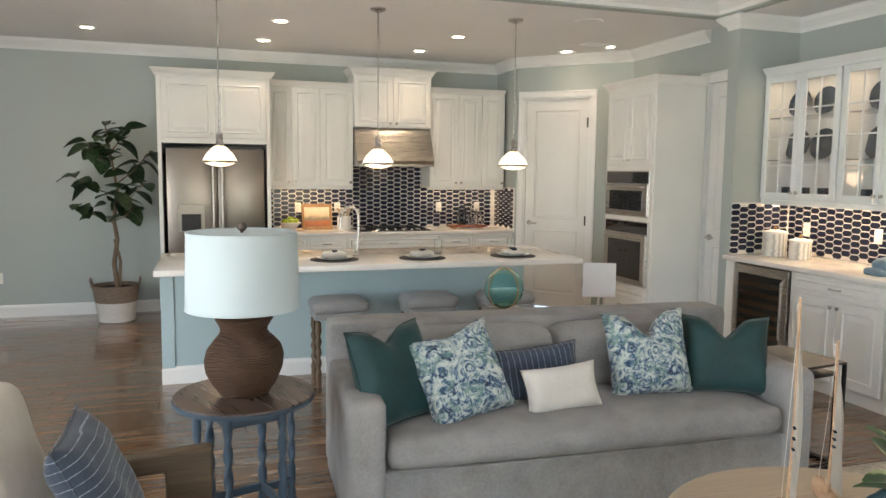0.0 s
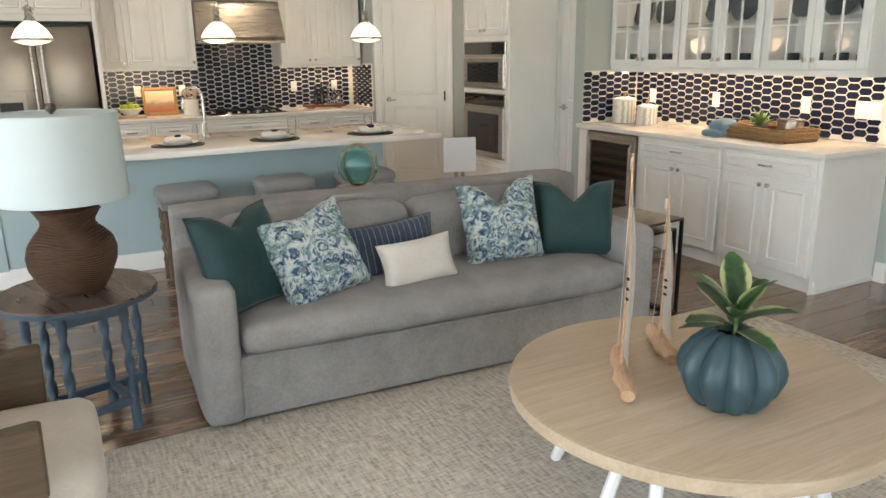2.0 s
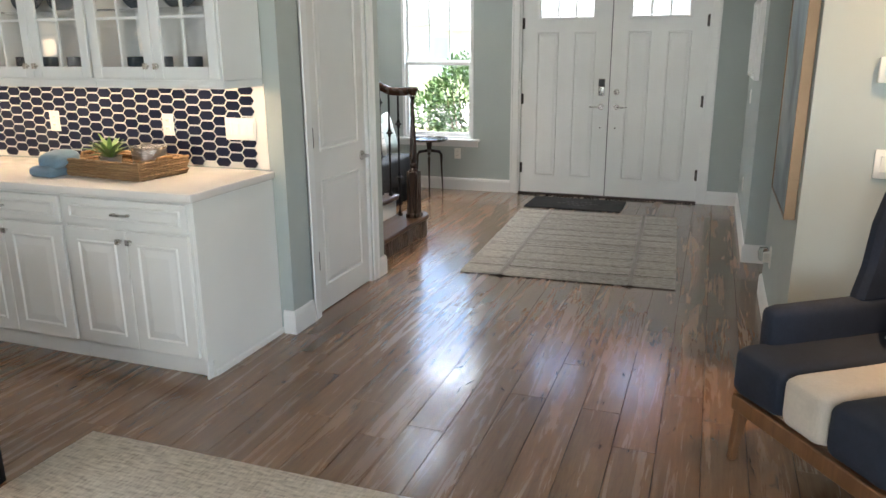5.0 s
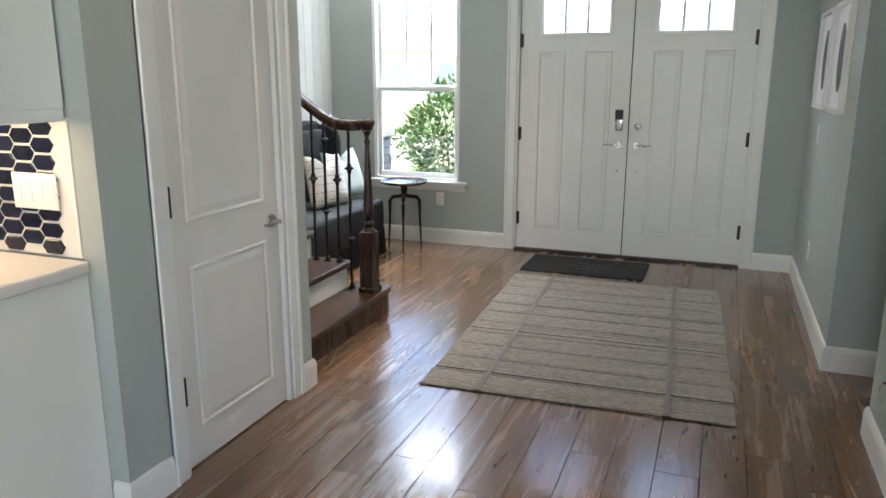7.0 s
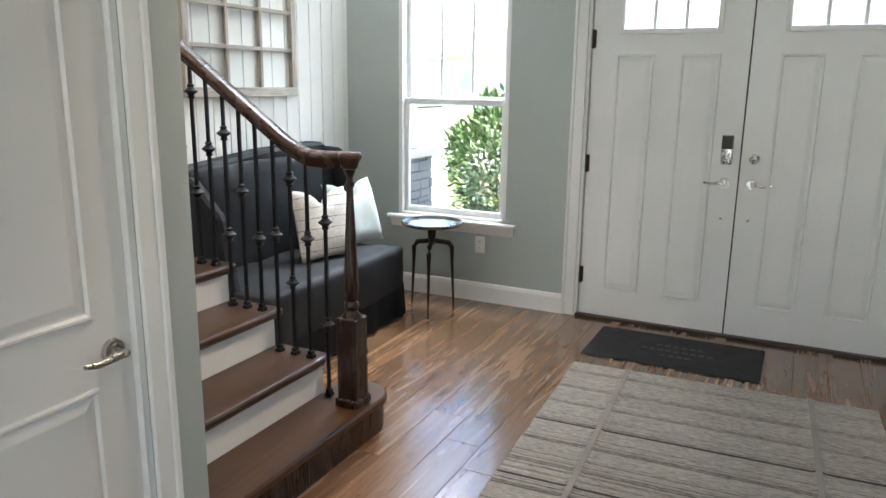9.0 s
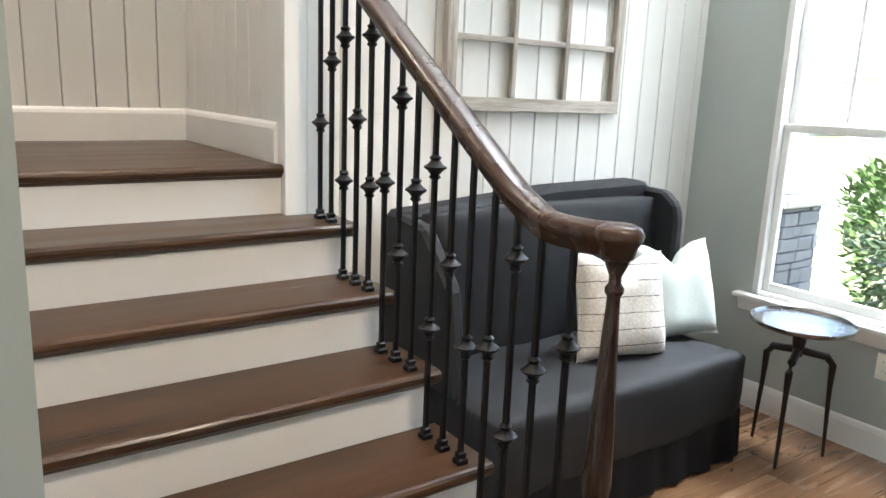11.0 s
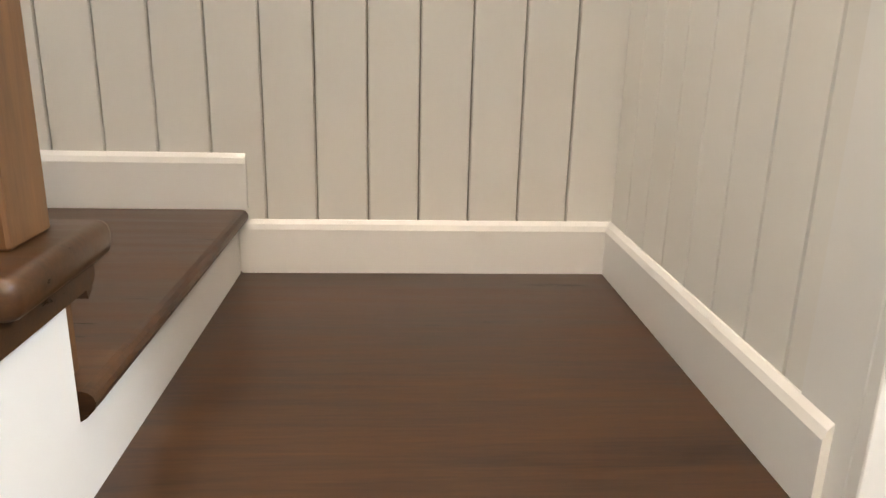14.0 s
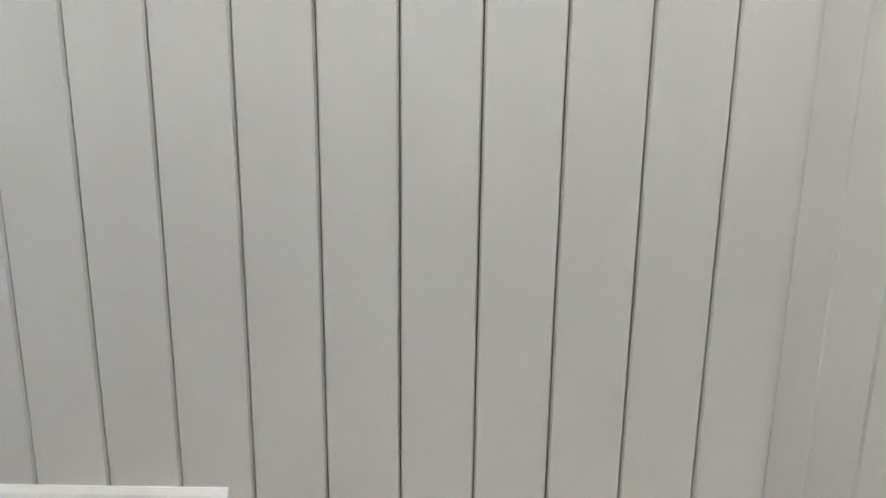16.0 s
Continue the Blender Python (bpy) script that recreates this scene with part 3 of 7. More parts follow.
# entry window
win = thing("window_1", pose(EAST, 3.61, 0.56, 0, 0, -90), "white double-hung entry window over garden shrubs", "window", "", "structure")
W, H = 0.82, 1.86
bm = bmesh.new()
for q in ((0, 0.03, 0.0, 0.10, 0, H), (W - 0.03, W, 0.0, 0.10, 0, H), (0, W, 0.0, 0.10, H - 0.03, H), (0, W, 0.0, 0.10, 0, 0.02)):
    add_box(bm, *q, 0.002)
part("window_frame", bm, M["white"], win)
low = boxes("lower_sash", [(0.03, 0.062, 0.035, 0.065, 0.02, 0.81), (W - 0.062, W - 0.03, 0.035, 0.065, 0.02, 0.81), (0.062, W - 0.062, 0.035, 0.065, 0.02, 0.062), (0.062, W - 0.062, 0.030, 0.068, 0.775, 0.815)], M["white"], win)
up = boxes("upper_sash", [(0.03, 0.062, 0.07, 0.095, 0.815, H - 0.03), (W - 0.062, W - 0.03, 0.07, 0.095, 0.815, H - 0.03), (0.062, W - 0.062, 0.07, 0.095, H - 0.07, H - 0.03), (0.062, W - 0.062, 0.07, 0.095, 0.79, 0.83)], M["white"], win)
for j in (1, 2):
    x = 0.062 + j * (W - 0.124) / 3
    box("glazing_bar", (x - 0.008, x + 0.008, 0.074, 0.09, 0.83, H - 0.07), M["white"], up)
for q in ((0.06, W - 0.06, 0.047, 0.051, 0.06, 0.78), (0.06, W - 0.06, 0.080, 0.084, 0.82, H - 0.06)):
    g = box("pane", q, M["pane"], win, bevel=0)
    g.visible_shadow = False
box("window_sill", (-0.075, W + 0.075, -0.05, 0.03, -0.022, 0.0), M["white"], win, "", 0.005, 2)
prism("apron", [(-0.03, -0.022), (-0.018, -0.06), (-0.010, -0.085), (0, -0.085), (0, -0.022)], "x", -0.055, W + 0.055, M["white"], win)

# glass doors behind the walker and on the west side
for name, x0, x1, m in (("window_2", 0, 4.8, pose(-1.8, SOUTH, 0)), ("window_3", 0, 3.8, pose(WEST, 2.9, 0, 0, 0, -90))):
    w = thing(name, m, "wide white-framed sliding glass door", "glass door", "", "structure")
    step = (x1 - x0) / 3
    for j in range(4):
        box("stile", (x0 + j * step - 0.03 + (0.03 if j == 0 else 0) - (0.03 if j == 3 else 0), x0 + j * step + 0.03 + (0.03 if j == 0 else 0) - (0.03 if j == 3 else 0), -0.09, -0.03, 0.0, 2.45), M["white"], w)
    boxes("rail", [(x0 + 0.06, x1 - 0.06, -0.09, -0.03, 2.39, 2.45), (x0 + 0.06, x1 - 0.06, -0.09, -0.03, 0.0, 0.06)], M["white"], w)

# ---- the stairs ----
stairs = thing("staircase", (0, 0, 0), "stairs with dark oak treads and white risers", "stairs", "", "structure")
TX0, TX1 = 5.918, 7.02
ytop = [None, 2.54] + [2.772 + GOING * k for k in range(6)]  # front edge of each tread


def tread_profile(y0, y1, z):
    t = 0.034
    pts = [(y1, z), (y1, z - t), (y0 + 0.03, z - t), (y0 + 0.026, z - t - 0.012), (y0 + 0.014, z - t - 0.004), (y0 + 0.010, z - t)]
    for k in range(7):
        a = -math.pi / 2 - k * math.pi / 6
        pts.append((y0 + t / 2 + math.cos(a) * t / 2, z - t / 2 + math.sin(a) * t / 2))
    return pts


for k in range(2, 8):
    z = k * RISE
    y0 = ytop[k]
    y1 = (ytop[k + 1] + 0.03) if k < 7 else LAND_Y - 0.002
    x1 = TX1 if k < 7 else LAND_X - 0.001
    if k == 6:
        bm = bmesh.new()
        add_prism(bm, tread_profile(y0, BENCH_Y - 0.02, z), "x", TX0, TX1)
        add_box(bm, TX0, LAND_X - 0.006, BENCH_Y - 0.02, y1, z - 0.034, z)
        part("tread", bm, M["tread"], stairs)
    else:
        prism("tread", tread_profile(y0, y1, z), "x", TX0 - (0.03 if k == 7 else 0), x1, M["tread"], stairs)
    box("riser", (TX0, (x1 - 0.03 if k < 7 else x1), y0 + 0.028, y0 + 0.045, (k - 1) * RISE, z - 0.034), M["white"], stairs, "", 0)
# the starting step, dark, with a rounded end round the newel
bm = bmesh.new()


def start_outline(grow):
    y0, y1, xe = 2.568 - grow, 2.845, 7.17
    pts = [(TX0, y1), (TX0, y0)]
    r = (0.22 + 2 * grow) / 2
    pts += [(xe - r + 0.02 + r * math.sin(a), y0 + r - r * math.cos(a)) for a in [math.pi * k / 16 for k in range(17)]]
    pts += [(TX1 - 0.03, y0 + 2 * r), (TX1 - 0.04, y1)]
    return pts


add_prism(bm, start_outline(0.0), "z", 0.001, RISE - 0.036)
part("starting_step", bm, M["darkwood"], stairs, "dark rounded starting step")
prism("tread", start_outline(0.028), "z", RISE - 0.036, RISE, M["tread"], stairs, "", 0.008)
# white stringer face under the open end of the treads
bm = bmesh.new()
edge = [(ytop[2] + 0.05, 0.0)]
for k in range(2, 7):
    edge += [(ytop[k] + 0.05, k * RISE - 0.036), (min(ytop[k + 1] + 0.05, BENCH_Y - 0.002), k * RISE - 0.036)]
add_prism(bm, edge + [(BENCH_Y - 0.002, 0.0)], "x", TX1 - 0.06, TX1 - 0.03)
part("stringer", bm, M["white"], stairs)
# upper flight: turns at the landing and climbs back above the closet
box("riser", (5.872, 5.896, 4.138, LAND_Y - 0.018, 7 * RISE, 8 * RISE - 0.034), M["white"], stairs, "", 0)
bm = bmesh.new()
add_prism(bm, [(-v, z) for v, z in tread_profile(-5.924, -5.02, 8 * RISE)], "y", 4.138, LAND_Y - 0.018)
part("tread", bm, M["tread"], stairs)
for k in range(9, 15):
    y1 = 4.165 - (k - 9) * GOING
    if k > 9:
        box("riser", (5.02, 5.865, y1 - 0.045, y1 - 0.028, (k - 1) * RISE, k * RISE - 0.034), M["white"], stairs, "", 0)
    bm = bmesh.new()
    add_prism(bm, [(-v, z) for v, z in tread_profile(-y1, -(y1 - GOING - 0.03), k * RISE)], "x", 5.02, 5.93)
    part("tread", bm, M["tread"], stairs)
box("riser", (5.02, 5.865, 4.124, 4.138, 8 * RISE, 9 * RISE - 0.034), M["white"], stairs, "", 0)
# white boards on the wall beside the stairs: one follows the lower steps, one the upper flight
S0, S1 = 5.894, 5.915
skirt = [(2.575, 0.0), (2.575, 0.50), (3.746, 1.11), (3.768, 1.454), (2.78, 2.14), (2.78, 2.475), (3.921, 1.666), (3.921, 1.499), (4.11, 1.499), (4.11, 0.0)]
prism("skirt_board", skirt, "x", S0, S1, M["white"], stairs, "white board beside the treads")


def cap_strip(pts, w=0.035):
    bm = bmesh.new()
    for i, ((ya, za), (yb, zb)) in enumerate(zip(pts, pts[1:])):
        d = Vector((yb - ya, zb - za)).normalized()
        nrm = Vector((-d.y, d.x)) * w
        for x0, x1, k in ((S0 + 0.001 * i, S1 + 0.012 + 0.001 * i, 1.0), (S1 + 0.013 + 0.001 * i, S1 + 0.019 + 0.001 * i, 0.35)):
            add_prism(bm, [(ya, za), (yb, zb), (yb + nrm.x * k, zb + nrm.y * k), (ya + nrm.x * k, za + nrm.y * k)], "x", x0, x1)
    return part("skirt_moulding", bm, M["white"], stairs)


cap_strip([(2.575, 0.50), (3.746, 1.11), (3.768, 1.454), (2.78, 2.14)])
# newel of the upper flight
box("newel_plinth", (5.754, 5.954, 3.933, 4.178, 9 * RISE + 0.001, 1.577), M["tread"], stairs, "dark moulded cap under the newel", 0.016, 3)
box("upper_newel", (5.811, 5.909, 4.022, 4.115, 1.577, 2.63), M["newel_oak"], stairs, "brown square newel post", 0.004)
box("upper_newel_foot", (5.816, 5.882, 4.151, 4.20, 8 * RISE, 8 * RISE + 0.10), M["newel_oak"], stairs, "", 0.004)

# stair railing: iron balusters, turned newel and a curving rail
rail = thing("stair_railing", (0, 0, 0), "dark turned newel, iron balusters and curving wooden handrail", "railing", "", "structure")
BX = 6.945
NX, NY = 6.957, 2.625
turned = [(0.0, 0.70), (0.046, 0.70), (0.046, 0.712), (0.034, 0.725), (0.026, 0.735), (0.036, 0.75), (0.036, 0.765), (0.024, 0.778), (0.030, 0.80), (0.035, 0.83), (0.033, 0.90), (0.028, 1.0), (0.022, 1.12), (0.0165, 1.235), (0.0155, 1.265), (0.022, 1.275), (0.022, 1.285), (0.0145, 1.295), (0.0145, 1.31), (0.024, 1.33), (0.029, 1.345), (0.0, 1.345)]
newel = lathe("newel_post", [(r * 0.86, 0.70 + (z - 0.70) * 0.94) for r, z in turned], (NX, NY, -0.155), M["darkwood"], rail)
box("newel_base", (NX - 0.046, NX + 0.046, NY - 0.046, NY + 0.046, RISE, 0.55), M["darkwood"], newel, "", 0.004)
box("newel_foot", (NX - 0.056, NX + 0.056, NY - 0.056, NY + 0.056, RISE, RISE + 0.035), M["darkwood"], newel, "", 0.006)
RAIL = 1.185  # middle of the level part of the handrail


def rail_z(y):
    """Middle of the handrail above the stairs."""
    return RAIL if y < 2.80 else max(RAIL + 0.01, 1.237 + (y - 2.919) * 0.69)


path = [(NX + 0.002, NY + 0.03, RAIL + 0.004), (NX, 2.70, RAIL), (BX + 0.004, 2.76, RAIL), (BX, 2.815, RAIL + 0.006), (BX, 2.87, RAIL + 0.028)]
path += [(BX, y, rail_z(y)) for y in (2.94, 3.1, 3.35, 3.6, 3.85, BENCH_Y - 0.004)]
smooth_path = []
for i in range(len(path) - 1):
    p0, p1, p2, p3 = (Vector(path[max(0, min(len(path) - 1, i + k))]) for k in (-1, 0, 1, 2))
    for s in (0.0, 0.25, 0.5, 0.75):
        smooth_path.append(0.5 * (2 * p1 + (p2 - p0) * s + (2 * p0 - 5 * p1 + 4 * p2 - p3) * s * s + (3 * p1 - p0 - 3 * p2 + p3) * s ** 3))
smooth_path.append(Vector(path[-1]))
bm = bmesh.new()
RP = [(-0.018, -0.032), (0.018, -0.032), (0.022, -0.014), (0.032, 0.0), (0.033, 0.014), (0.026, 0.026), (0.012, 0.032), (-0.012, 0.032), (-0.026, 0.026), (-0.033, 0.014), (-0.032, 0.0), (-0.022, -0.014)]
add_sweep(bm, [(o, u) for o, u in RP], smooth_path)
part("handrail", bm, M["rail_wood"], rail, "dark wooden handrail curving at its foot", 60)
lathe("rail_cap", [(0.0, -0.034), (0.032, -0.034), (0.038, -0.012), (0.047, 0.002), (0.049, 0.014), (0.043, 0.026), (0.026, 0.033), (0, 0.034)], (NX, NY, RAIL + 0.004), M["rail_wood"], rail, "", 28)
KNUCKLE = [(0.007, -0.034), (0.016, -0.026), (0.012, -0.018), (0.021, -0.008), (0.030, -0.002), (0.030, 0.002), (0.021, 0.008), (0.012, 0.018), (0.016, 0.026), (0.007, 0.034)]
FOOT = [(0.021, 0.0), (0.021, 0.012), (0.014, 0.017), (0.016, 0.030), (0.0085, 0.034)]
kbm = bmesh.new()
add_lathe(kbm, KNUCKLE, (0, 0, 0), 8)
knuckle_mesh = finish("collar_shape", kbm, M["iron"], None, "", 30)
fbm = bmesh.new()
add_lathe(fbm, FOOT, (0, 0, 0), 4)
foot_mesh = finish("shoe_shape", fbm, M["iron"], None, "", 30)
kmesh, fmesh = knuckle_mesh.data, foot_mesh.data
for ob in (knuckle_mesh, foot_mesh):
    bpy.data.objects.remove(ob)


def baluster(x, y, z0, z1, heights, foot=True):
    b = box("baluster", (x - 0.0068, x + 0.0068, y - 0.0068, y + 0.0068, z0, z1), M["iron"], rail, "", 0.0015)
    for h in heights:
        c = new("collar", kmesh)
        c.parent, c.location = b, (x, y, h)
    f = new("shoe", fmesh)
    f.parent, f.location, f.rotation_euler = b, (x, y, z0), (0, 0, math.pi / 4)
    return b


spots = [(BX + 0.03, 2.758, RISE)]
for k in range(2, 7):
    spots += [(BX, ytop[k] + 0.053 + j * 0.0825, k * RISE) for j in range(3 if k < 6 else 2)]
for count, (x, y, z) in enumerate(spots):
    hs = (z + 0.32, z + 0.755) if count % 2 == 0 else (z + 0.515,)
    top = rail_z(y) - 0.028
    baluster(x, y, z, top, tuple(h for h in hs if h < top - 0.06))


# boards of the stairwell walls, each board its own piece
def board_mesh(name, height, w, mat):
    bm = bmesh.new()
    g = 0.0015
    add_prism(bm, [(-w / 2 + g, 0.006), (-w / 2 + g + 0.003, 0.0), (w / 2 - g - 0.003, 0.0), (w / 2 - g, 0.006), (w / 2 - g, 0.016), (-w / 2 + g, 0.016)], "z", 0, height)
    ob = finish(name, bm, mat)
    me = ob.data
    bpy.data.objects.remove(ob)
    return me


BW = 0.130
# the darkened backing shows between the boards as groove shade
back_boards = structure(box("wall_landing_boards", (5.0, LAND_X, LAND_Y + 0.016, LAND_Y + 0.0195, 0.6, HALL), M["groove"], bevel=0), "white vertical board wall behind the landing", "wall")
tall = board_mesh("board", 4.2, BW, M["shiplap"])
xs = [6.097 - BW / 2 + BW * j for j in range(-9, 9)]
for x in xs:
    if 5.0 < x < LAND_X + 0.02:
        b = new("board", tall)
        b.parent, b.location = back_boards, (x, LAND_Y, 0.9)
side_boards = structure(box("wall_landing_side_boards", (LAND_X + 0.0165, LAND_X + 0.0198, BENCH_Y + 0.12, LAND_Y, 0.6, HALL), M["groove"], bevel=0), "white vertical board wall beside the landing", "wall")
for j in range(12):
    y = LAND_Y - BW * (j + 0.5)
    if y > BENCH_Y + 0.10:
        b = new("board", tall)
        b.parent, b.location, b.rotation_euler = side_boards, (LAND_X, y, 0.9), (0, 0, -math.pi / 2)
long = board_mesh("board", HALL, BW, M["shiplap"])
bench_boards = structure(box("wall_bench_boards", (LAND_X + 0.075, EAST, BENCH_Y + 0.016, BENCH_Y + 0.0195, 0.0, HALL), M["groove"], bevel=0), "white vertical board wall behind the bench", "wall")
for j in range(18):
    x = LAND_X + 0.077 + BW * (j + 0.5)
    if x < EAST + 0.02:
        b = new("board", long)
        b.parent, b.location = bench_boards, (x, BENCH_Y, 0.0)
structure(boxes("trim_landing_corner", [(LAND_X - 0.004, LAND_X + 0.075, BENCH_Y - 0.006, BENCH_Y + 0.018, 0.0, HALL), (LAND_X - 0.004, LAND_X + 0.018, BENCH_Y + 0.018, BENCH_Y + 0.145, 0.95, HALL)], M["white"], bevel=0.002), "plain white corner board at the landing", "trim")
LB = [(0, 0), (0.017, 0), (0.017, 0.117), (0.012, 0.131), (0.004, 0.141), (0, 0.141)]
structure(sweep("baseboard_landing", LB, [(LAND_X, 4.09, 7 * RISE + 0.001), (LAND_X, LAND_Y, 7 * RISE + 0.001), (5.90, LAND_Y, 7 * RISE + 0.001)], M["white"]), "white baseboard on the landing", "baseboard")
structure(sweep("baseboard_winder", LB, [(5.922, LAND_Y, 8 * RISE + 0.001), (5.02, LAND_Y, 8 * RISE + 0.001)], M["white"]), "white baseboard on the winder step", "baseboard")

# ---- shapes for soft and living things ----


def add_soft(bm, x0, x1, y0, y1, z0, z1, r=0.05, puff=0.0, wob=0.004, cuts=6, seed=0.0):
    """An upholstered block: rounded edges, slightly puffed and uneven."""
    tmp = bmesh.new()
    bmesh.ops.create_cube(tmp, size=2.0)
    bmesh.ops.subdivide_edges(tmp, edges=tmp.edges[:], cuts=cuts, use_grid_fill=True)
    hx, hy, hz = (x1 - x0) / 2, (y1 - y0) / 2, (z1 - z0) / 2
    r = min(r, hx * 0.95, hy * 0.95, hz * 0.95)
    c = Vector(((x0 + x1) / 2, (y0 + y1) / 2, (z0 + z1) / 2))
    for v in tmp.verts:
        u = v.co.copy()
        # gather rows of vertices towards the edges, where the rounding is
        u = Vector([math.copysign(abs(k) ** 0.7, k) for k in u])
        p = Vector((u.x * hx, u.y * hy, u.z * hz))
        inner = Vector((max(-hx + r, min(hx - r, p.x)), max(-hy + r, min(hy - r, p.y)), max(-hz + r, min(hz - r, p.z))))
        d = p - inner
        q = inner + (d.normalized() * min(d.length, r) if d.length > 1e-6 else d)
        if puff:
            q.z += puff * (1 - u.x ** 2) * (1 - u.y ** 2) * (1 if u.z > 0 else -0.2)
            q.y += math.copysign(puff * 0.5, u.y) * (1 - u.x ** 2) * (1 - u.z ** 2) * (abs(u.y) > 0.9)
        w = noise.noise_vector((q + c) * 5.0 + Vector((seed, 0, 0))) * wob + noise.noise_vector((q + c) * 17.0) * wob * 0.35
        v.co = c + q + w
    me = bpy.data.meshes.new("tmp")
    tmp.to_mesh(me)
    tmp.free()
    bm.from_mesh(me)
    bpy.data.meshes.remove(me)


def soft(name, dims, mat, parent=None, label="", r=0.05, puff=0.0, wob=0.004, cuts=7, seed=0.0):
    bm = bmesh.new()
    add_soft(bm, *dims, r, puff, wob, cuts, seed)
    return finish(name, bm, mat, parent, label, 180)


def cushion_mesh(bm, w, h, t, chop=0.0, seed=0.0, n=18):
    """A filled square cushion standing in the xz plane, its base at z 0; chop dents its top edge."""
    sides = []
    for s in (-1, 1):
        grid = []
        for j in range(n + 1):
            row = []
            for i in range(n + 1):
                u, v = 2 * i / n - 1, 2 * j / n - 1
                pinch = 1 - 0.10 * (1 - abs(u)) * abs(v) ** 3 - 0.0
                x = u * w / 2 * (1 - 0.09 * (1 - v * v) * abs(u) ** 3)
                z = v * h / 2 * (1 - 0.09 * (1 - u * u) * abs(v) ** 3)
                fat = max(0.0, (1 - u ** 4) * (1 - v ** 4)) ** 0.55
                if chop and v > 0:
                    dip = math.exp(-(u / 0.30) ** 2) * v ** 1.5
                    z -= chop * dip
                    fat *= 1 - 0.35 * dip
                y = s * t / 2 * fat
                q = Vector((x, y, z + h / 2))
                q += noise.noise_vector(q * 9 + Vector((seed * 3.1, seed, 0))) * 0.010 * fat + noise.noise_vector(q * 26 + Vector((seed, 0, 0))) * 0.003 * fat
                row.append(bm.verts.new(q))
            grid.append(row)
        sides.append(grid)
    for s, g in zip((-1, 1), sides):
        for j in range(n):
            for i in range(n):
                f = (g[j][i], g[j][i + 1], g[j + 1][i + 1], g[j + 1][i])
                bm.faces.new(f if s < 0 else tuple(reversed(f)))
    bmesh.ops.remove_doubles(bm, verts=bm.verts[:], dist=0.0008)


def cushion(name, w, h, t, m, mat, label, chop=0.0, seed=0.0, group="", piping=None):
    c = thing(name, m, label, "cushion", group)
    bm = bmesh.new()
    cushion_mesh(bm, w, h, t, chop, seed)
    part("cover", bm, mat, c, "", 180)
    edge = []
    for k in range(40):
        a = k / 40 * 4
        s, f = int(a), a - int(a)
        u, v = ((-1 + 2 * f, -1), (1, -1 + 2 * f), (1 - 2 * f, 1), (-1, 1 - 2 * f))[s]
        x, z = u * w / 2 * (1 - 0.09 * (1 - v * v)), v * h / 2 * (1 - 0.09 * (1 - u * u)) + h / 2
        if chop and v > 0:
            z -= chop * math.exp(-(u / 0.30) ** 2) * v ** 1.5
        edge.append((x, 0.0, z))
    tube("seam", edge + [edge[0]], 0.0032, piping or mat, c, "", 6)
    return c


def leaf_mesh(name, length, width, mat, curl=0.25, fold=0.2, n=6):
    bm = bmesh.new()
    rows = []
    for j in range(n + 1):
        t = j / n
        w = width / 2 * (math.sin(math.pi * min(1, t * 0.94 + 0.03)) ** 0.75)
        z = -curl * length * t * t
        rows.append([bm.verts.new((-w, t * length, z + fold * w)), bm.verts.new((0, t * length, z)), bm.verts.new((w, t * length, z + fold * w))])
    for a, b in zip(rows, rows[1:]):
        for k in range(2):
            bm.faces.new((a[k], a[k + 1], b[k + 1], b[k]))
    ob = finish(name, bm, mat, None, "", 80)
    me = ob.data
    bpy.data.objects.remove(ob)
    return me


def leaf_mat(name, dark, light, edge=None, rough=0.45):
    n = Nodes(name)
    v = n.coords()
    info = n.add("ObjectInfo")
    col = n.ramp(n.noise(24, 3, v), ((0.35, dark), (0.65, light)))
    tone = n.add("MapRange", To_Min=0.7, To_Max=1.35)
    n.link(info.outputs["Random"], tone.inputs[0])
    hsv = n.add("HueSaturation")
    n.link(tone.outputs[0], hsv.inputs["Value"])
    n.link(col, hsv.inputs["Color"])
    col = hsv.outputs[0]
    if edge:
        geo = n.add("SeparateXYZ")
        n.link(v, geo.inputs[0])
        a = n.add("Math")
        a.operation = "ABSOLUTE"
        n.link(geo.outputs[0], a.inputs[0])
        b = n.add("Math")
        b.operation = "MULTIPLY_ADD"
        n.link(n.noise(30, 2, v), b.inputs[0])
        b.inputs[1].default_value = 0.02
        n.link(a.outputs[0], b.inputs[2])
        col = n.mix(n.ramp(b.outputs[0], ((0.0, (0, 0, 0)), (0.034, (0, 0, 0)), (0.040, (1, 1, 1)))), col, edge)
    n.bump(n.noise(60, 2, v), 0.3, 0.001)
    return n.out(col, rough, Subsurface_Weight=0.0)


M["fig"] = leaf_mat("fig_leaf", (0.008, 0.022, 0.009), (0.034, 0.075, 0.021))
M["varieg"] = leaf_mat("variegated_leaf", (0.010, 0.045, 0.015), (0.045, 0.13, 0.04), (0.42, 0.45, 0.22), 0.35)
M["succulent"] = leaf_mat("succulent_leaf", (0.06, 0.14, 0.035), (0.20, 0.30, 0.09))
M["bark"] = wood("grey_bark", (0.10, 0.065, 0.04), (0.28, 0.21, 0.15), 0.9, 2.0, "Z", 0.9)
n = Nodes("lamp_shade_linen")
n.bump(n.noise(600, 2, n.coords()), 0.3, 0.0006)
M["shade"] = n.out((0.50, 0.57, 0.58), 0.9, Transmission_Weight=0.0)
M["rattan"] = wood("woven_rattan", (0.12, 0.06, 0.025), (0.40, 0.25, 0.12), 0.7, 3.0, "X", 0.8)
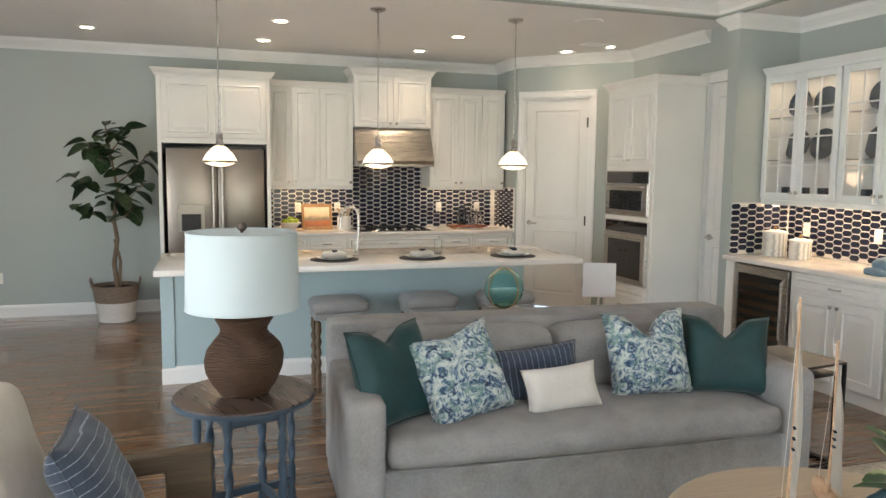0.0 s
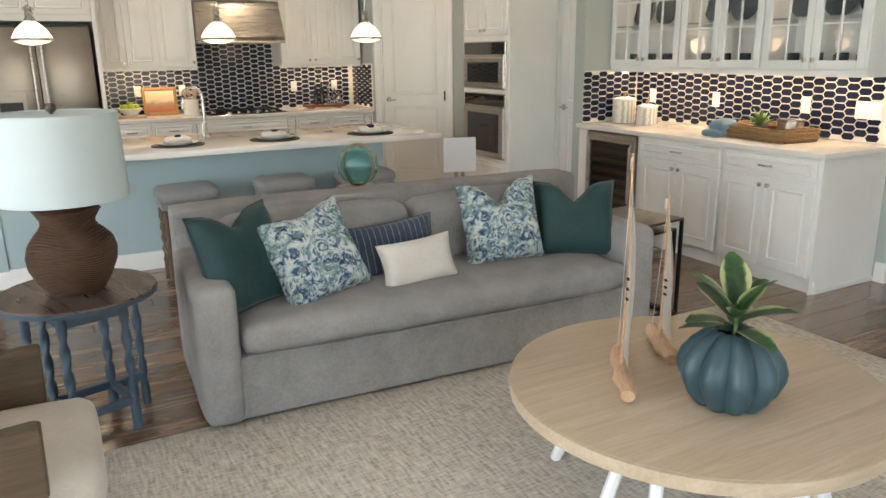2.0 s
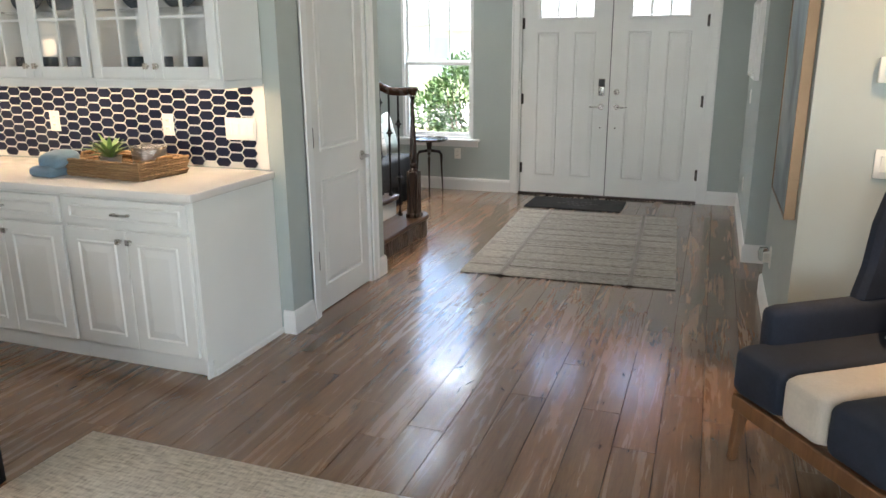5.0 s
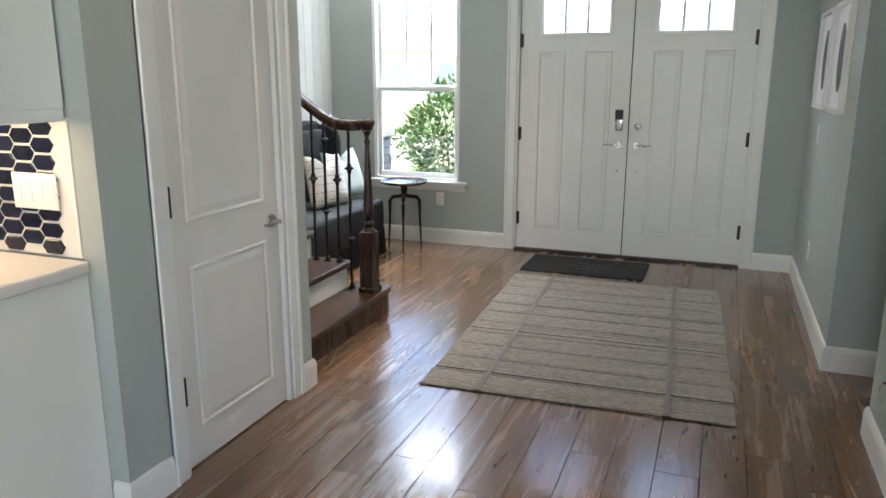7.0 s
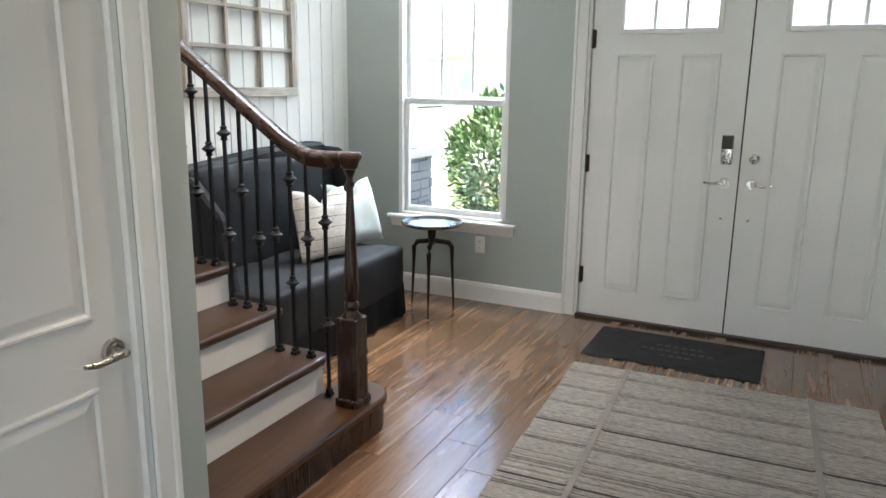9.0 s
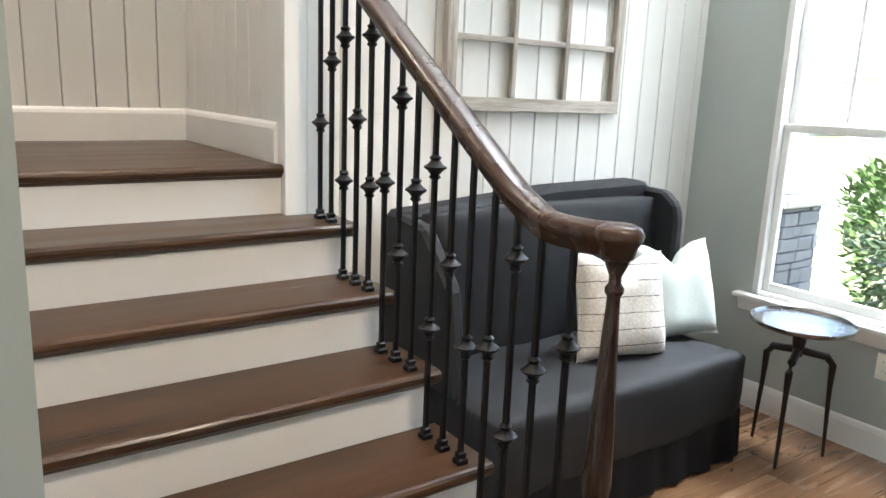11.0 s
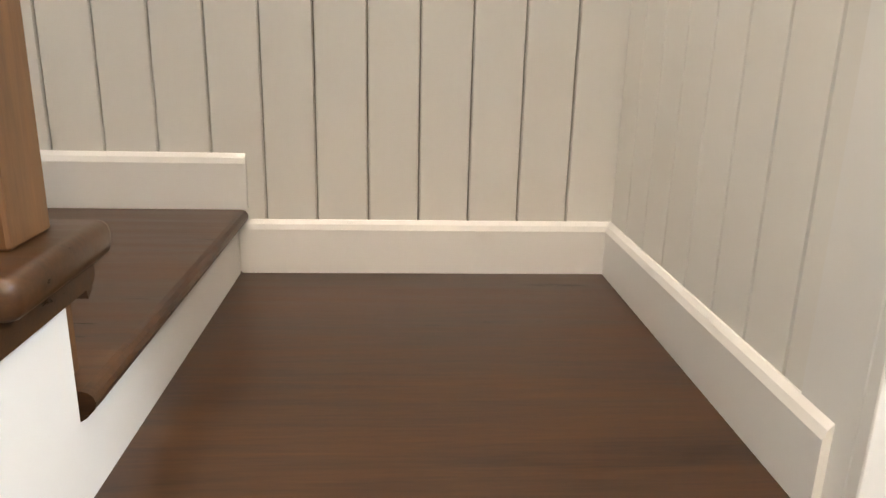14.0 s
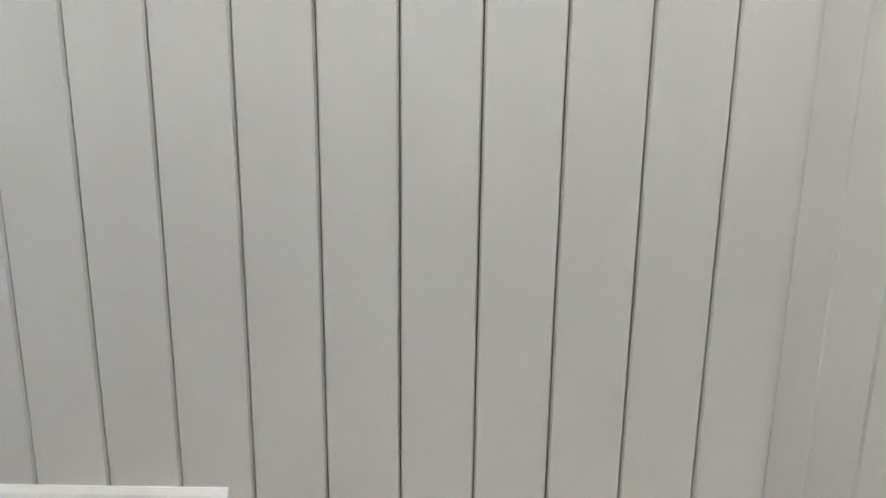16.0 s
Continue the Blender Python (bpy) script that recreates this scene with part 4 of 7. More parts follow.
M["rope"] = wood("dark_wrapped_rope", (0.032, 0.015, 0.008), (0.115, 0.057, 0.03), 0.6, 4.0, "X", 0.9)
M["basket_grey"] = wood("grey_willow", (0.12, 0.085, 0.06), (0.34, 0.26, 0.20), 0.8, 4.0, "X", 0.8)
M["basket_white"] = wood("white_willow", (0.55, 0.53, 0.50), (0.78, 0.76, 0.73), 0.8, 4.0, "X", 0.8)
M["pale_oak"] = wood("bleached_pine", (0.40, 0.30, 0.20), (0.58, 0.47, 0.345), 0.5, 0.8, "X", 0.2, 0.05, False)
M["drift"] = wood("driftwood", (0.36, 0.20, 0.11), (0.62, 0.42, 0.27), 0.85, 1.6, "Y", 0.8)
M["arm_wood"] = wood("grey_brown_oak", (0.052, 0.032, 0.016), (0.14, 0.09, 0.05), 0.45, 1.2, "X", 0.2)
M["blue_wood"] = paint("distressed_blue_paint", (0.045, 0.075, 0.105), 0.5, 0.3, 60, 0.3)
M["table_wood"] = wood("worn_brown_top", (0.050, 0.034, 0.027), (0.14, 0.094, 0.074), 0.3, 1.0, "Y", 0.15, 0.15)
M["vase"] = paint("slate_blue_glaze", (0.034, 0.074, 0.090), 0.42, 0.6, 160, 0.18, 0.002)
M["ceramic"] = paint("white_ceramic", (0.76, 0.75, 0.72), 0.2, 0.05)
M["blue_dish"] = paint("dark_blue_dish", (0.03, 0.045, 0.065), 0.15, 0.05)
M["charger"] = paint("dark_woven_mat", (0.05, 0.045, 0.045), 0.8, 0.8, 220)
M["milk"] = None
n = Nodes("milk_glass")
M["milk"] = n.out((0.9, 0.87, 0.78), 0.3, Emission_Color=(1.0, 0.78, 0.48, 1), Emission_Strength=0.34)
M["bulb"] = emitter("lit_diffuser", (1.0, 0.86, 0.66, 1), 5.0)
M["aqua"] = glass("aqua_glass", (0.55, 0.85, 0.82), 0.03)
M["clear"] = glass("clear_glass", (0.95, 0.97, 0.97), 0.0)
M["paper"] = paint("white_sheet", (0.80, 0.81, 0.84), 0.5, 0.02)
M["apple"] = paint("green_apple", (0.35, 0.45, 0.03), 0.35, 0.05)


def pattern_cloth():
    n = Nodes("blue_green_print")
    v = n.coords()
    w = n.noise(9, 4, v, 0.6, 2.2)
    vor = n.add("TexVoronoi", Scale=26.0)
    n.link(n.mix(0.25, v, n.add("TexNoise", Scale=7.0).outputs["Color"]), vor.inputs["Vector"])
    blue = n.ramp(n.noise(13, 5, v, 0.72, 2.6), ((0.40, (0.010, 0.020, 0.055)), (0.47, (0.06, 0.14, 0.24)), (0.52, (0.40, 0.45, 0.42)), (0.66, (0.62, 0.64, 0.58))))
    green = n.mix(n.ramp(w, ((0.50, (0, 0, 0)), (0.62, (0.8, 0.8, 0.8)))), blue, (0.12, 0.22, 0.19))
    col = n.mix(n.ramp(vor.outputs["Distance"], ((0.10, (0.55, 0.55, 0.55)), (0.35, (0, 0, 0)))), green, (0.62, 0.64, 0.60))
    n.bump(n.noise(500, 2, v), 0.3, 0.001)
    return n.out(col, 0.85, Sheen_Weight=0.2)


M["print"] = pattern_cloth()


def rug_cloth():
    n = Nodes("woven_rug")
    a = n.noise(1, 2, n.coords((75, 13, 1)), 0.5)
    b = n.noise(1, 2, n.coords((22, 95, 1)), 0.5)
    weave = n.mix(0.45, a, b)
    big = n.noise(0.8, 3, n.coords())
    col = n.ramp(n.mix(0.2, weave, big), ((0.37, (0.366, 0.329, 0.275)), (0.46, (0.549, 0.500, 0.427)), (0.60, (0.732, 0.683, 0.592))))
    n.bump(weave, 0.9, 0.006)
    return n.out(col, 0.95)


M["rug"] = rug_cloth()


def foyer_rug_cloth():
    n = Nodes("ribbed_rug")
    v = n.coords()
    thread = n.noise(1, 3, n.coords((220, 30, 30)), 0.6)
    bands = n.noise(1, 2, n.coords((16, 0.6, 1)), 0.8)
    col = n.ramp(n.mix(0.22, thread, bands), ((0.34, (0.25, 0.228, 0.200)), (0.50, (0.41, 0.378, 0.336)), (0.66, (0.54, 0.50, 0.45))))
    n.bump(n.mix(0.5, thread, n.noise(300, 2, v)), 0.9, 0.004)
    return n.out(col, 0.95)


M["foyer_rug"] = foyer_rug_cloth()


# ---- kitchen ----
def knob(parent, x, y, z):
    bm = bmesh.new()
    add_tube(bm, [(x, y, z), (x, y - 0.016, z)], 0.006, 8)
    add_box(bm, x - 0.014, x + 0.014, y - 0.028, y - 0.016, z - 0.014, z + 0.014, 0.003)
    return finish("knob", bm, M["nickel"], parent, "small square nickel knob")


def bar_pull(parent, x, y, z, w=0.10):
    bm = bmesh.new()
    add_box(bm, x - w / 2, x + w / 2, y - 0.032, y - 0.022, z - 0.006, z + 0.006, 0.003)
    for s in (-1, 1):
        add_box(bm, x + s * w * 0.42 - 0.006, x + s * w * 0.42 + 0.006, y - 0.024, y, z - 0.006, z + 0.006)
    return finish("handle", bm, M["nickel"], parent, "nickel bar pull")


def cabinet_door(parent, x0, x1, y, z0, z1, mat, knob_at=None, rail=0.055, name="door"):
    """A raised-panel door whose face is at y and looks to -y."""
    bm = bmesh.new()
    g = 0.002
    add_box(bm, x0 + g, x1 - g, y, y + 0.019, z0 + g, z1 - g, 0.003)
    if min(x1 - x0, z1 - z0) > 2 * rail + 0.06:
        add_panel(bm, x0 + rail, x1 - rail, z0 + rail, z1 - rail, y, 0.01, 0.03)
    else:
        add_panel(bm, x0 + 0.018, x1 - 0.018, z0 + 0.018, z1 - 0.018, y, 0.006, 0.004)
    d = finish(name, bm, mat, parent)
    if knob_at == "pull":
        bar_pull(d, (x0 + x1) / 2, y, (z0 + z1) / 2)
    elif knob_at:
        knob(d, knob_at[0], y, knob_at[1])
    return d


def crown_on(parent, x0, x1, y0, y1, z, mat, left=True, right=True, h=0.075):
    prof = [(0, 0), (-0.012, 0), (-0.018, h * 0.3), (-0.045, h * 0.75), (-0.055, h), (0, h)]
    pth = ([(x0, y1, z)] if left else []) + [(x0, y0, z), (x1, y0, z)] + ([(x1, y1, z)] if right else [])
    return sweep("crown", prof, pth, mat, parent)


NF = NORTH - 0.002
# tall unit round the refrigerator
unit = thing("refrigerator_cabinet", (0, 0, 0), "tall white cabinet surround over the refrigerator", "cabinet")
boxes("side_panel", [(-0.575, -0.535, 7.70, NF, 0, 2.52)], M["cab"], unit)
boxes("side_panel", [(0.505, 0.545, 7.70, NF, 0, 2.52)], M["cab"], unit)
box("body", (-0.535, 0.505, 7.70, NF, 1.845, 2.52), M["cab"], unit, "", 0.002)
cabinet_door(unit, -0.53, -0.015, 7.68, 1.90, 2.50, M["cab"], (-0.05, 1.95))
cabinet_door(unit, -0.015, 0.50, 7.68, 1.90, 2.50, M["cab"], (0.02, 1.95))
crown_on(unit, -0.575, 0.545, 7.70, NF, 2.52, M["cab"])
fridge = thing("refrigerator", (0, 0, 0), "brushed steel refrigerator with two doors", "refrigerator")
box("body", (-0.50, 0.475, 7.74, 8.30, 0.02, 1.80), M["black"], fridge, "", 0.004)
for x0, x1, hx in ((-0.497, -0.003, -0.045), (0.003, 0.472, 0.045)):
    d = box("door", (x0, x1, 7.665, 7.735, 0.72, 1.795), M["fridge_steel"], fridge, "", 0.010, 2)
    tube("handle", [(hx, 7.665, 0.80), (hx, 7.615, 0.83), (hx, 7.61, 1.25), (hx, 7.615, 1.70), (hx, 7.665, 1.73)], 0.012, M["steel"], d)
d = box("freezer_drawer", (-0.497, 0.472, 7.665, 7.735, 0.05, 0.71), M["fridge_steel"], fridge, "", 0.01, 2)
tube("handle", [(-0.42, 7.665, 0.64), (-0.40, 7.61, 0.64), (0.38, 7.61, 0.64), (0.40, 7.665, 0.64)], 0.012, M["steel"], d)
disp = boxes("water_dispenser", [(-0.40, -0.13, 7.655, 7.668, 0.93, 1.22)], M["fridge_steel"], fridge, "grey water dispenser")
box("recess", (-0.36, -0.17, 7.650, 7.656, 0.95, 1.12), M["black"], disp)
# wall cabinets
for name, x0, x1, doors, z0, z1 in (("wall_cabinet", 0.549, 1.488, (0.549, 0.80, 1.115, 1.488), 1.40, 2.50), ("hood_cabinet", 1.49, 2.40, (1.49, 1.945, 2.40), 2.075, 2.66), ("wall_cabinet", 2.402, 3.345, (2.402, 2.755, 3.055, 3.345), 1.40, 2.50)):
    depth = 8.02 if name == "wall_cabinet" else 7.98
    c = thing(name, (0, 0, 0), "white raised-panel wall cabinet over the worktop" if name == "wall_cabinet" else "white short cabinet over the range hood", "cabinet", "kitchen wall cabinets")
    box("body", (x0, x1, depth, NF, z0, z1), M["cab"], c, "", 0.002)
    for j, (a, b) in enumerate(zip(doors, doors[1:])):
        last = j == len(doors) - 2
        kx = b - 0.035 if (j == 0 and len(doors) > 2) or (last and len(doors) == 4) else a + 0.035
        if len(doors) == 3:
            kx = b - 0.035 if j == 0 else a + 0.035
        cabinet_door(c, a, b, depth - 0.021, z0 + 0.006, z1 - 0.006, M["cab"], (kx, z0 + 0.05))
    crown_on(c, x0, x1, depth, NF, z1, M["cab"], name == "hood_cabinet", name == "hood_cabinet", 0.06 if name == "wall_cabinet" else 0.08)
    if name == "wall_cabinet":
        box("light_rail", (x0, x1, depth - 0.004, depth + 0.016, z0 - 0.03, z0), M["cab"], c, "", 0.003)
hood = thing("range_hood", (0, 0, 0), "brushed steel range hood with slanting front", "range hood")
prism("canopy", [(NF, 1.70), (7.82, 1.66), (7.80, 1.70), (7.99, 2.07), (NF, 2.07)], "x", 1.495, 2.395, M["steel_h"], hood, "", 0.003)
box("rim", (1.495, 2.395, 7.80, NF, 1.635, 1.662), M["steel_h"], hood)
# base cabinets and worktop
xs = [0.55, 0.93, 1.36, 2.44, 2.86, 3.375]
for j, (a, b) in enumerate(zip(xs, xs[1:])):
    c = thing("base_cabinet", (0, 0, 0), "white kitchen base cabinet with drawer front", "cabinet", "kitchen base cabinets")
    box("body", (a + 0.001, b - 0.001, 7.77, NF, 0.10, 0.86), M["cab"], c, "", 0)
    box("toe_kick", (a + 0.001, b - 0.001, 7.83, 7.85, 0, 0.10), M["cab"], c, "", 0)
    cabinet_door(c, a, b, 7.75, 0.69, 0.85, M["cab"], "pull", 0.03, "drawer")
    mid = (a + b) / 2
    cabinet_door(c, a, mid, 7.75, 0.12, 0.68, M["cab"], (mid - 0.035, 0.62))
    cabinet_door(c, mid, b, 7.75, 0.12, 0.68, M["cab"], (mid + 0.035, 0.62))
tagged(box("kitchen_worktop", (0.548, 3.378, 7.72, NF - 0.02, 0.862, 0.90), M["quartz"], bevel=0.004), "pale polished quartz worktop along the wall", "worktop")
cook = thing("cooktop", (0, 0, 0.90), "black gas cooktop with iron grates", "cooktop")
box("plate", (1.52, 2.37, 7.80, 8.26, 0.0, 0.008), M["blackglass"], cook)
for x in (1.70, 1.945, 2.19):
    bm = bmesh.new()
    for y in (7.88, 8.03, 8.18):
        add_box(bm, x - 0.10, x + 0.10, y - 0.006, y + 0.006, 0.026, 0.040)
    for xx in (x - 0.095, x, x + 0.095):
        add_box(bm, xx - 0.006, xx + 0.006, 7.84, 8.22, 0.026, 0.040)
    for xx in (x - 0.09, x + 0.09):
        for y in (7.86, 8.20):
            add_box(bm, xx - 0.007, xx + 0.007, y - 0.007, y + 0.007, 0.008, 0.03)
    part("grate", bm, M["iron"], cook)
    lathe("burner", [(0.045, 0.008), (0.045, 0.018), (0.03, 0.024), (0, 0.024)], (x, 8.03, 0), M["iron"], cook)
for k in range(5):
    lathe("dial", [(0.016, 0.008), (0.014, 0.028), (0, 0.028)], (1.74 + k * 0.10, 7.825, 0), M["nickel"], cook, "", 14)

# oven tower, facing -x: built facing -y and turned
tower = thing("oven_tower", pose(3.80, 6.36, 0, 0, 0, -90), "tall white cabinet that holds microwave and oven", "cabinet")
box("body", (0, 0.84, 0.0, 0.53, 0.0, 2.40), M["cab"], tower, "", 0.002)
cabinet_door(tower, 0.03, 0.42, -0.021, 1.66, 2.37, M["cab"], (0.385, 1.71))
cabinet_door(tower, 0.42, 0.81, -0.021, 1.66, 2.37, M["cab"], (0.455, 1.71))
cabinet_door(tower, 0.03, 0.81, -0.021, 0.12, 0.48, M["cab"], "pull", 0.04, "drawer")
crown_on(tower, 0, 0.84, 0.0, 0.53, 2.40, M["cab"])
for name, z0, z1, label in (("microwave", 1.17, 1.61, "steel built-in microwave with dark window"), ("wall_oven", 0.51, 1.13, "steel built-in wall oven with dark window")):
    o = thing(name, pose(3.80, 6.36, 0, 0, 0, -90), label, "oven")
    box("frame", (0.04, 0.80, -0.018, -0.0015, z0, z1), M["steel_h"], o)
    box("control_panel", (0.05, 0.79, -0.024, -0.018, z1 - 0.12, z1 - 0.01), M["blackglass"], o)
    d = box("door", (0.05, 0.79, -0.034, -0.018, z0 + 0.012, z1 - 0.13), M["steel_h"], o, "", 0.004)
    box("window", (0.13, 0.71, -0.036, -0.033, z0 + 0.06, z1 - 0.19), M["blackglass"], d)
    tube("handle", [(0.10, -0.034, z1 - 0.155), (0.11, -0.066, z1 - 0.155), (0.73, -0.066, z1 - 0.155), (0.74, -0.034, z1 - 0.155)], 0.010, M["steel"], d)

# island
isl = thing("kitchen_island", (0, 0, 0), "pale teal kitchen island with white base trim", "kitchen island")
box("body", (-0.44, 2.43, 5.33, 5.98, 0.0, 0.855), M["island"], isl, "", 0.002)
sweep("base_trim", BASE, [(2.43, 5.33, 0), (-0.44, 5.33, 0), (-0.44, 5.98, 0), (2.43, 5.98, 0)], M["white"], isl, "", True)
boxes("corner_post", [(-0.452, -0.36, 5.318, 5.41, 0.0, 0.855)], M["island"], isl)
tagged(box("island_worktop", (-0.47, 2.76, 4.91, 6.02, 0.857, 0.90), M["quartz"], bevel=0.006, seg=2), "white polished quartz island worktop", "worktop")
fau = thing("faucet", (1.09, 5.72, 0.90), "tall curved nickel kitchen faucet on the island", "faucet")
lathe("base", [(0.028, 0), (0.028, 0.01), (0.018, 0.02), (0.016, 0.10), (0, 0.10)], (0, 0, 0), M["nickel"], fau)
tube("spout", [(0, 0, 0.08), (0, 0, 0.30)] + [(0.0 - 0.075 * (1 - math.cos(a)), 0.0, 0.30 + 0.085 * math.sin(a)) for a in [math.pi * k / 8 for k in range(1, 9)]] + [(-0.15, 0, 0.22)], 0.013, M["nickel"], fau)
tube("lever", [(0.0, -0.015, 0.06), (0.0, -0.05, 0.08), (0, -0.085, 0.12)], 0.006, M["nickel"], fau)


def place_setting(x, y):
    p = thing("place_setting", (x, y, 0.90), "dark round mat with stacked white plates and a knotted napkin", "tableware", "island place settings")
    lathe("placemat", [(0.185, 0), (0.185, 0.005), (0, 0.005)], (0, 0, 0), M["charger"], p, "", 32)
    lathe("plate", [(0.08, 0.005), (0.135, 0.018), (0.138, 0.021), (0.08, 0.012), (0, 0.012)], (0, 0, 0), M["ceramic"], p, "", 32)
    lathe("salad_plate", [(0.06, 0.013), (0.105, 0.026), (0.107, 0.029), (0.06, 0.020), (0, 0.020)], (0, 0, 0), M["ceramic"], p, "", 32)
    soft("napkin", (-0.10, 0.09, -0.035, 0.035, 0.021, 0.062), M["white_cloth"], p, "", 0.02, 0.01, 0.022, 6, x)
    soft("napkin_ring", (-0.028, 0.028, -0.03, 0.03, 0.03, 0.075), M["navy"], p, "dark blue napkin ring", 0.015, 0.0, 0.006, 4, x)
    return p


for x, y in ((0.81, 5.27), (1.50, 5.22), (2.27, 5.20)):
    place_setting(x, y)
for x, y in ((1.02, 5.50), (1.72, 5.50), (2.36, 5.46)):
    g = thing("drinking_glass", (x, y, 0.90), "clear straight drinking glass on the island", "glass", "island glasses")
    lathe("tumbler", [(0.0, 0.0), (0.03, 0.0), (0.036, 0.12), (0.033, 0.12), (0.028, 0.008), (0.0, 0.008)], (0, 0, 0), M["clear"], g, "", 20)


def stool(x, y):
    s = thing("bar_stool", (x, y, 0), "grey upholstered backless stool on turned wooden legs", "stool", "island stools")
    soft("seat", (-0.21, 0.21, -0.16, 0.16, 0.54, 0.64), M["stool"], s, "", 0.05, 0.012, 0.002)
    box("apron", (-0.19, 0.19, -0.14, 0.14, 0.50, 0.545), M["stool"], s)
    for sx in (-1, 1):
        for sy in (-1, 1):
            prof = []
            for k in range(25):
                z = 0.02 + k * 0.02
                prof.append((0.020 + 0.006 * math.sin(k * math.pi / 2) if 3 < k < 22 else 0.022, z - 0.02))
            lathe("leg", prof + [(0, 0.50)], (sx * 0.165, sy * 0.115, 0), M["arm_wood"], s, "", 10)
        box("stretcher", (sx * 0.165 - 0.01, sx * 0.165 + 0.01, -0.10, 0.10, 0.16, 0.19), M["arm_wood"], s)
    return s


first_stool = stool(0.80, 5.06)
for x in (1.50, 2.15):
    copy_thing(first_stool, pose(x, 5.06, 0))


def pendant(x, y):
    p = thing("pendant_light", (x, y, CEIL), "white glass pendant lamp on a nickel rod, lit", "pendant lamp", "island pendants")
    lathe("canopy", [(0.065, 0.0), (0.065, -0.012), (0.03, -0.03), (0, -0.03)], (0, 0, 0), M["nickel"], p)
    tube("rod", [(0, 0, -0.03), (0.002, 0, -0.3), (0, 0, -1.120)], 0.0065, M["nickel"], p, "", 8)
    lathe("socket", [(0.012, -1.030), (0.026, -1.050), (0.026, -1.110), (0.036, -1.125), (0.036, -1.140), (0, -1.140)], (0, 0, 0), M["nickel"], p, "", 20)
    shade = lathe("shade", [(0.034, -1.135), (0.060, -1.155), (0.100, -1.195), (0.125, -1.240), (0.128, -1.255), (0.121, -1.255), (0.095, -1.202), (0.03, -1.145)], (0, 0, 0), M["milk"], p, "white glowing glass dome")
    lathe("rim", [(0.129, -1.250), (0.133, -1.255), (0.133, -1.268), (0.126, -1.268)], (0, 0, 0), M["nickel"], shade)
    lathe("diffuser", [(0.0, -1.295), (0.06, -1.290), (0.105, -1.275), (0.124, -1.262), (0.0, -1.260)], (0, 0, 0), M["milk"], shade)
    return p


first_pendant = pendant(-0.01, 5.70)
for x in (1.25, 2.47):
    copy_thing(first_pendant, pose(x, 5.70, CEIL))
for x in (-0.01, 1.25, 2.47):
    lamp("pendant_bulb", "POINT", 3.5, pose(x, 5.70, CEIL - 1.35), WARM, 0.08)


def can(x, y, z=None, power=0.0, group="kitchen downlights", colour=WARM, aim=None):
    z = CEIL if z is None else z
    c = thing("downlight", (x, y, z), "white recessed ceiling downlight, lit; added outside the kitchen", "ceiling light", group)
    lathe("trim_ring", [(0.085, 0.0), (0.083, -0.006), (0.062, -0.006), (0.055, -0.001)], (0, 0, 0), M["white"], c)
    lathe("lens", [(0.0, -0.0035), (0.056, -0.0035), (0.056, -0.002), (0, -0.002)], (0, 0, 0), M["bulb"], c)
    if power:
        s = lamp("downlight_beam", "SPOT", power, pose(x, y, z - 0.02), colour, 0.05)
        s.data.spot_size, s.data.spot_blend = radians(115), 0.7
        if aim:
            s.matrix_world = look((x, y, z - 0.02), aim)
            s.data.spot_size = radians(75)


for x, y in ((-1.15, 7.45), (0.55, 6.50), (0.48, 7.55), (2.15, 7.60), (2.27, 6.65), (3.66, 7.05), (3.93, 6.62)):
    can(x, y, CEIL, 8 if x > 3.6 else 19)
# unseen living room downlights, added as fill; the first warms the passage wall
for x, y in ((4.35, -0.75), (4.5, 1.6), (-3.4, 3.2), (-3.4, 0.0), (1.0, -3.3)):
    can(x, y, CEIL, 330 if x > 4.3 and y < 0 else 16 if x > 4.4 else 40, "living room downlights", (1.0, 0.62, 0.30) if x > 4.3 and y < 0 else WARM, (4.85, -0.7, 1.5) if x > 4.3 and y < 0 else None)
# unseen foyer downlights, added; the aimed one brightens the stair risers
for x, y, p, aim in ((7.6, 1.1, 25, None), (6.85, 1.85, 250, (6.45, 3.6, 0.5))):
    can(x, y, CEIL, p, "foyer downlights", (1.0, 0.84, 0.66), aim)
# unseen lamps added high over the stairs to brighten treads and landing
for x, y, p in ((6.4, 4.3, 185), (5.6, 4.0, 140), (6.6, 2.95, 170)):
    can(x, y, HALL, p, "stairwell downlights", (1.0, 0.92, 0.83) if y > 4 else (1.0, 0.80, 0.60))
sp = thing("ceiling_speaker", (3.1, 5.55, CEIL), "round white ceiling speaker", "speaker")
lathe("grille", [(0.12, 0), (0.118, -0.006), (0.1, -0.008), (0, -0.008)], (0, 0, 0), M["ceil"], sp)
vent = thing("ceiling_vent", (3.75, 6.55, CEIL), "white slatted ceiling air vent", "air vent")
box("frame", (-0.16, 0.16, -0.08, 0.08, -0.008, 0.0), M["white"], vent)
for k in range(6):
    box("slat", (-0.14, 0.14, -0.065 + k * 0.024, -0.055 + k * 0.024, -0.014, -0.008), M["white"], vent, "", 0)

# small things on the kitchen worktop
bowl = thing("fruit_bowl", (0.78, 8.05, 0.90), "pale bowl of green apples on a low stand", "bowl")
box("stand", (-0.14, 0.14, -0.11, 0.11, 0.0, 0.02), M["pale_oak"], bowl)
lathe("bowl", [(0.05, 0.02), (0.06, 0.025), (0.125, 0.095), (0.12, 0.10), (0.05, 0.04), (0, 0.04)], (0, 0, 0), M["ceramic"], bowl)
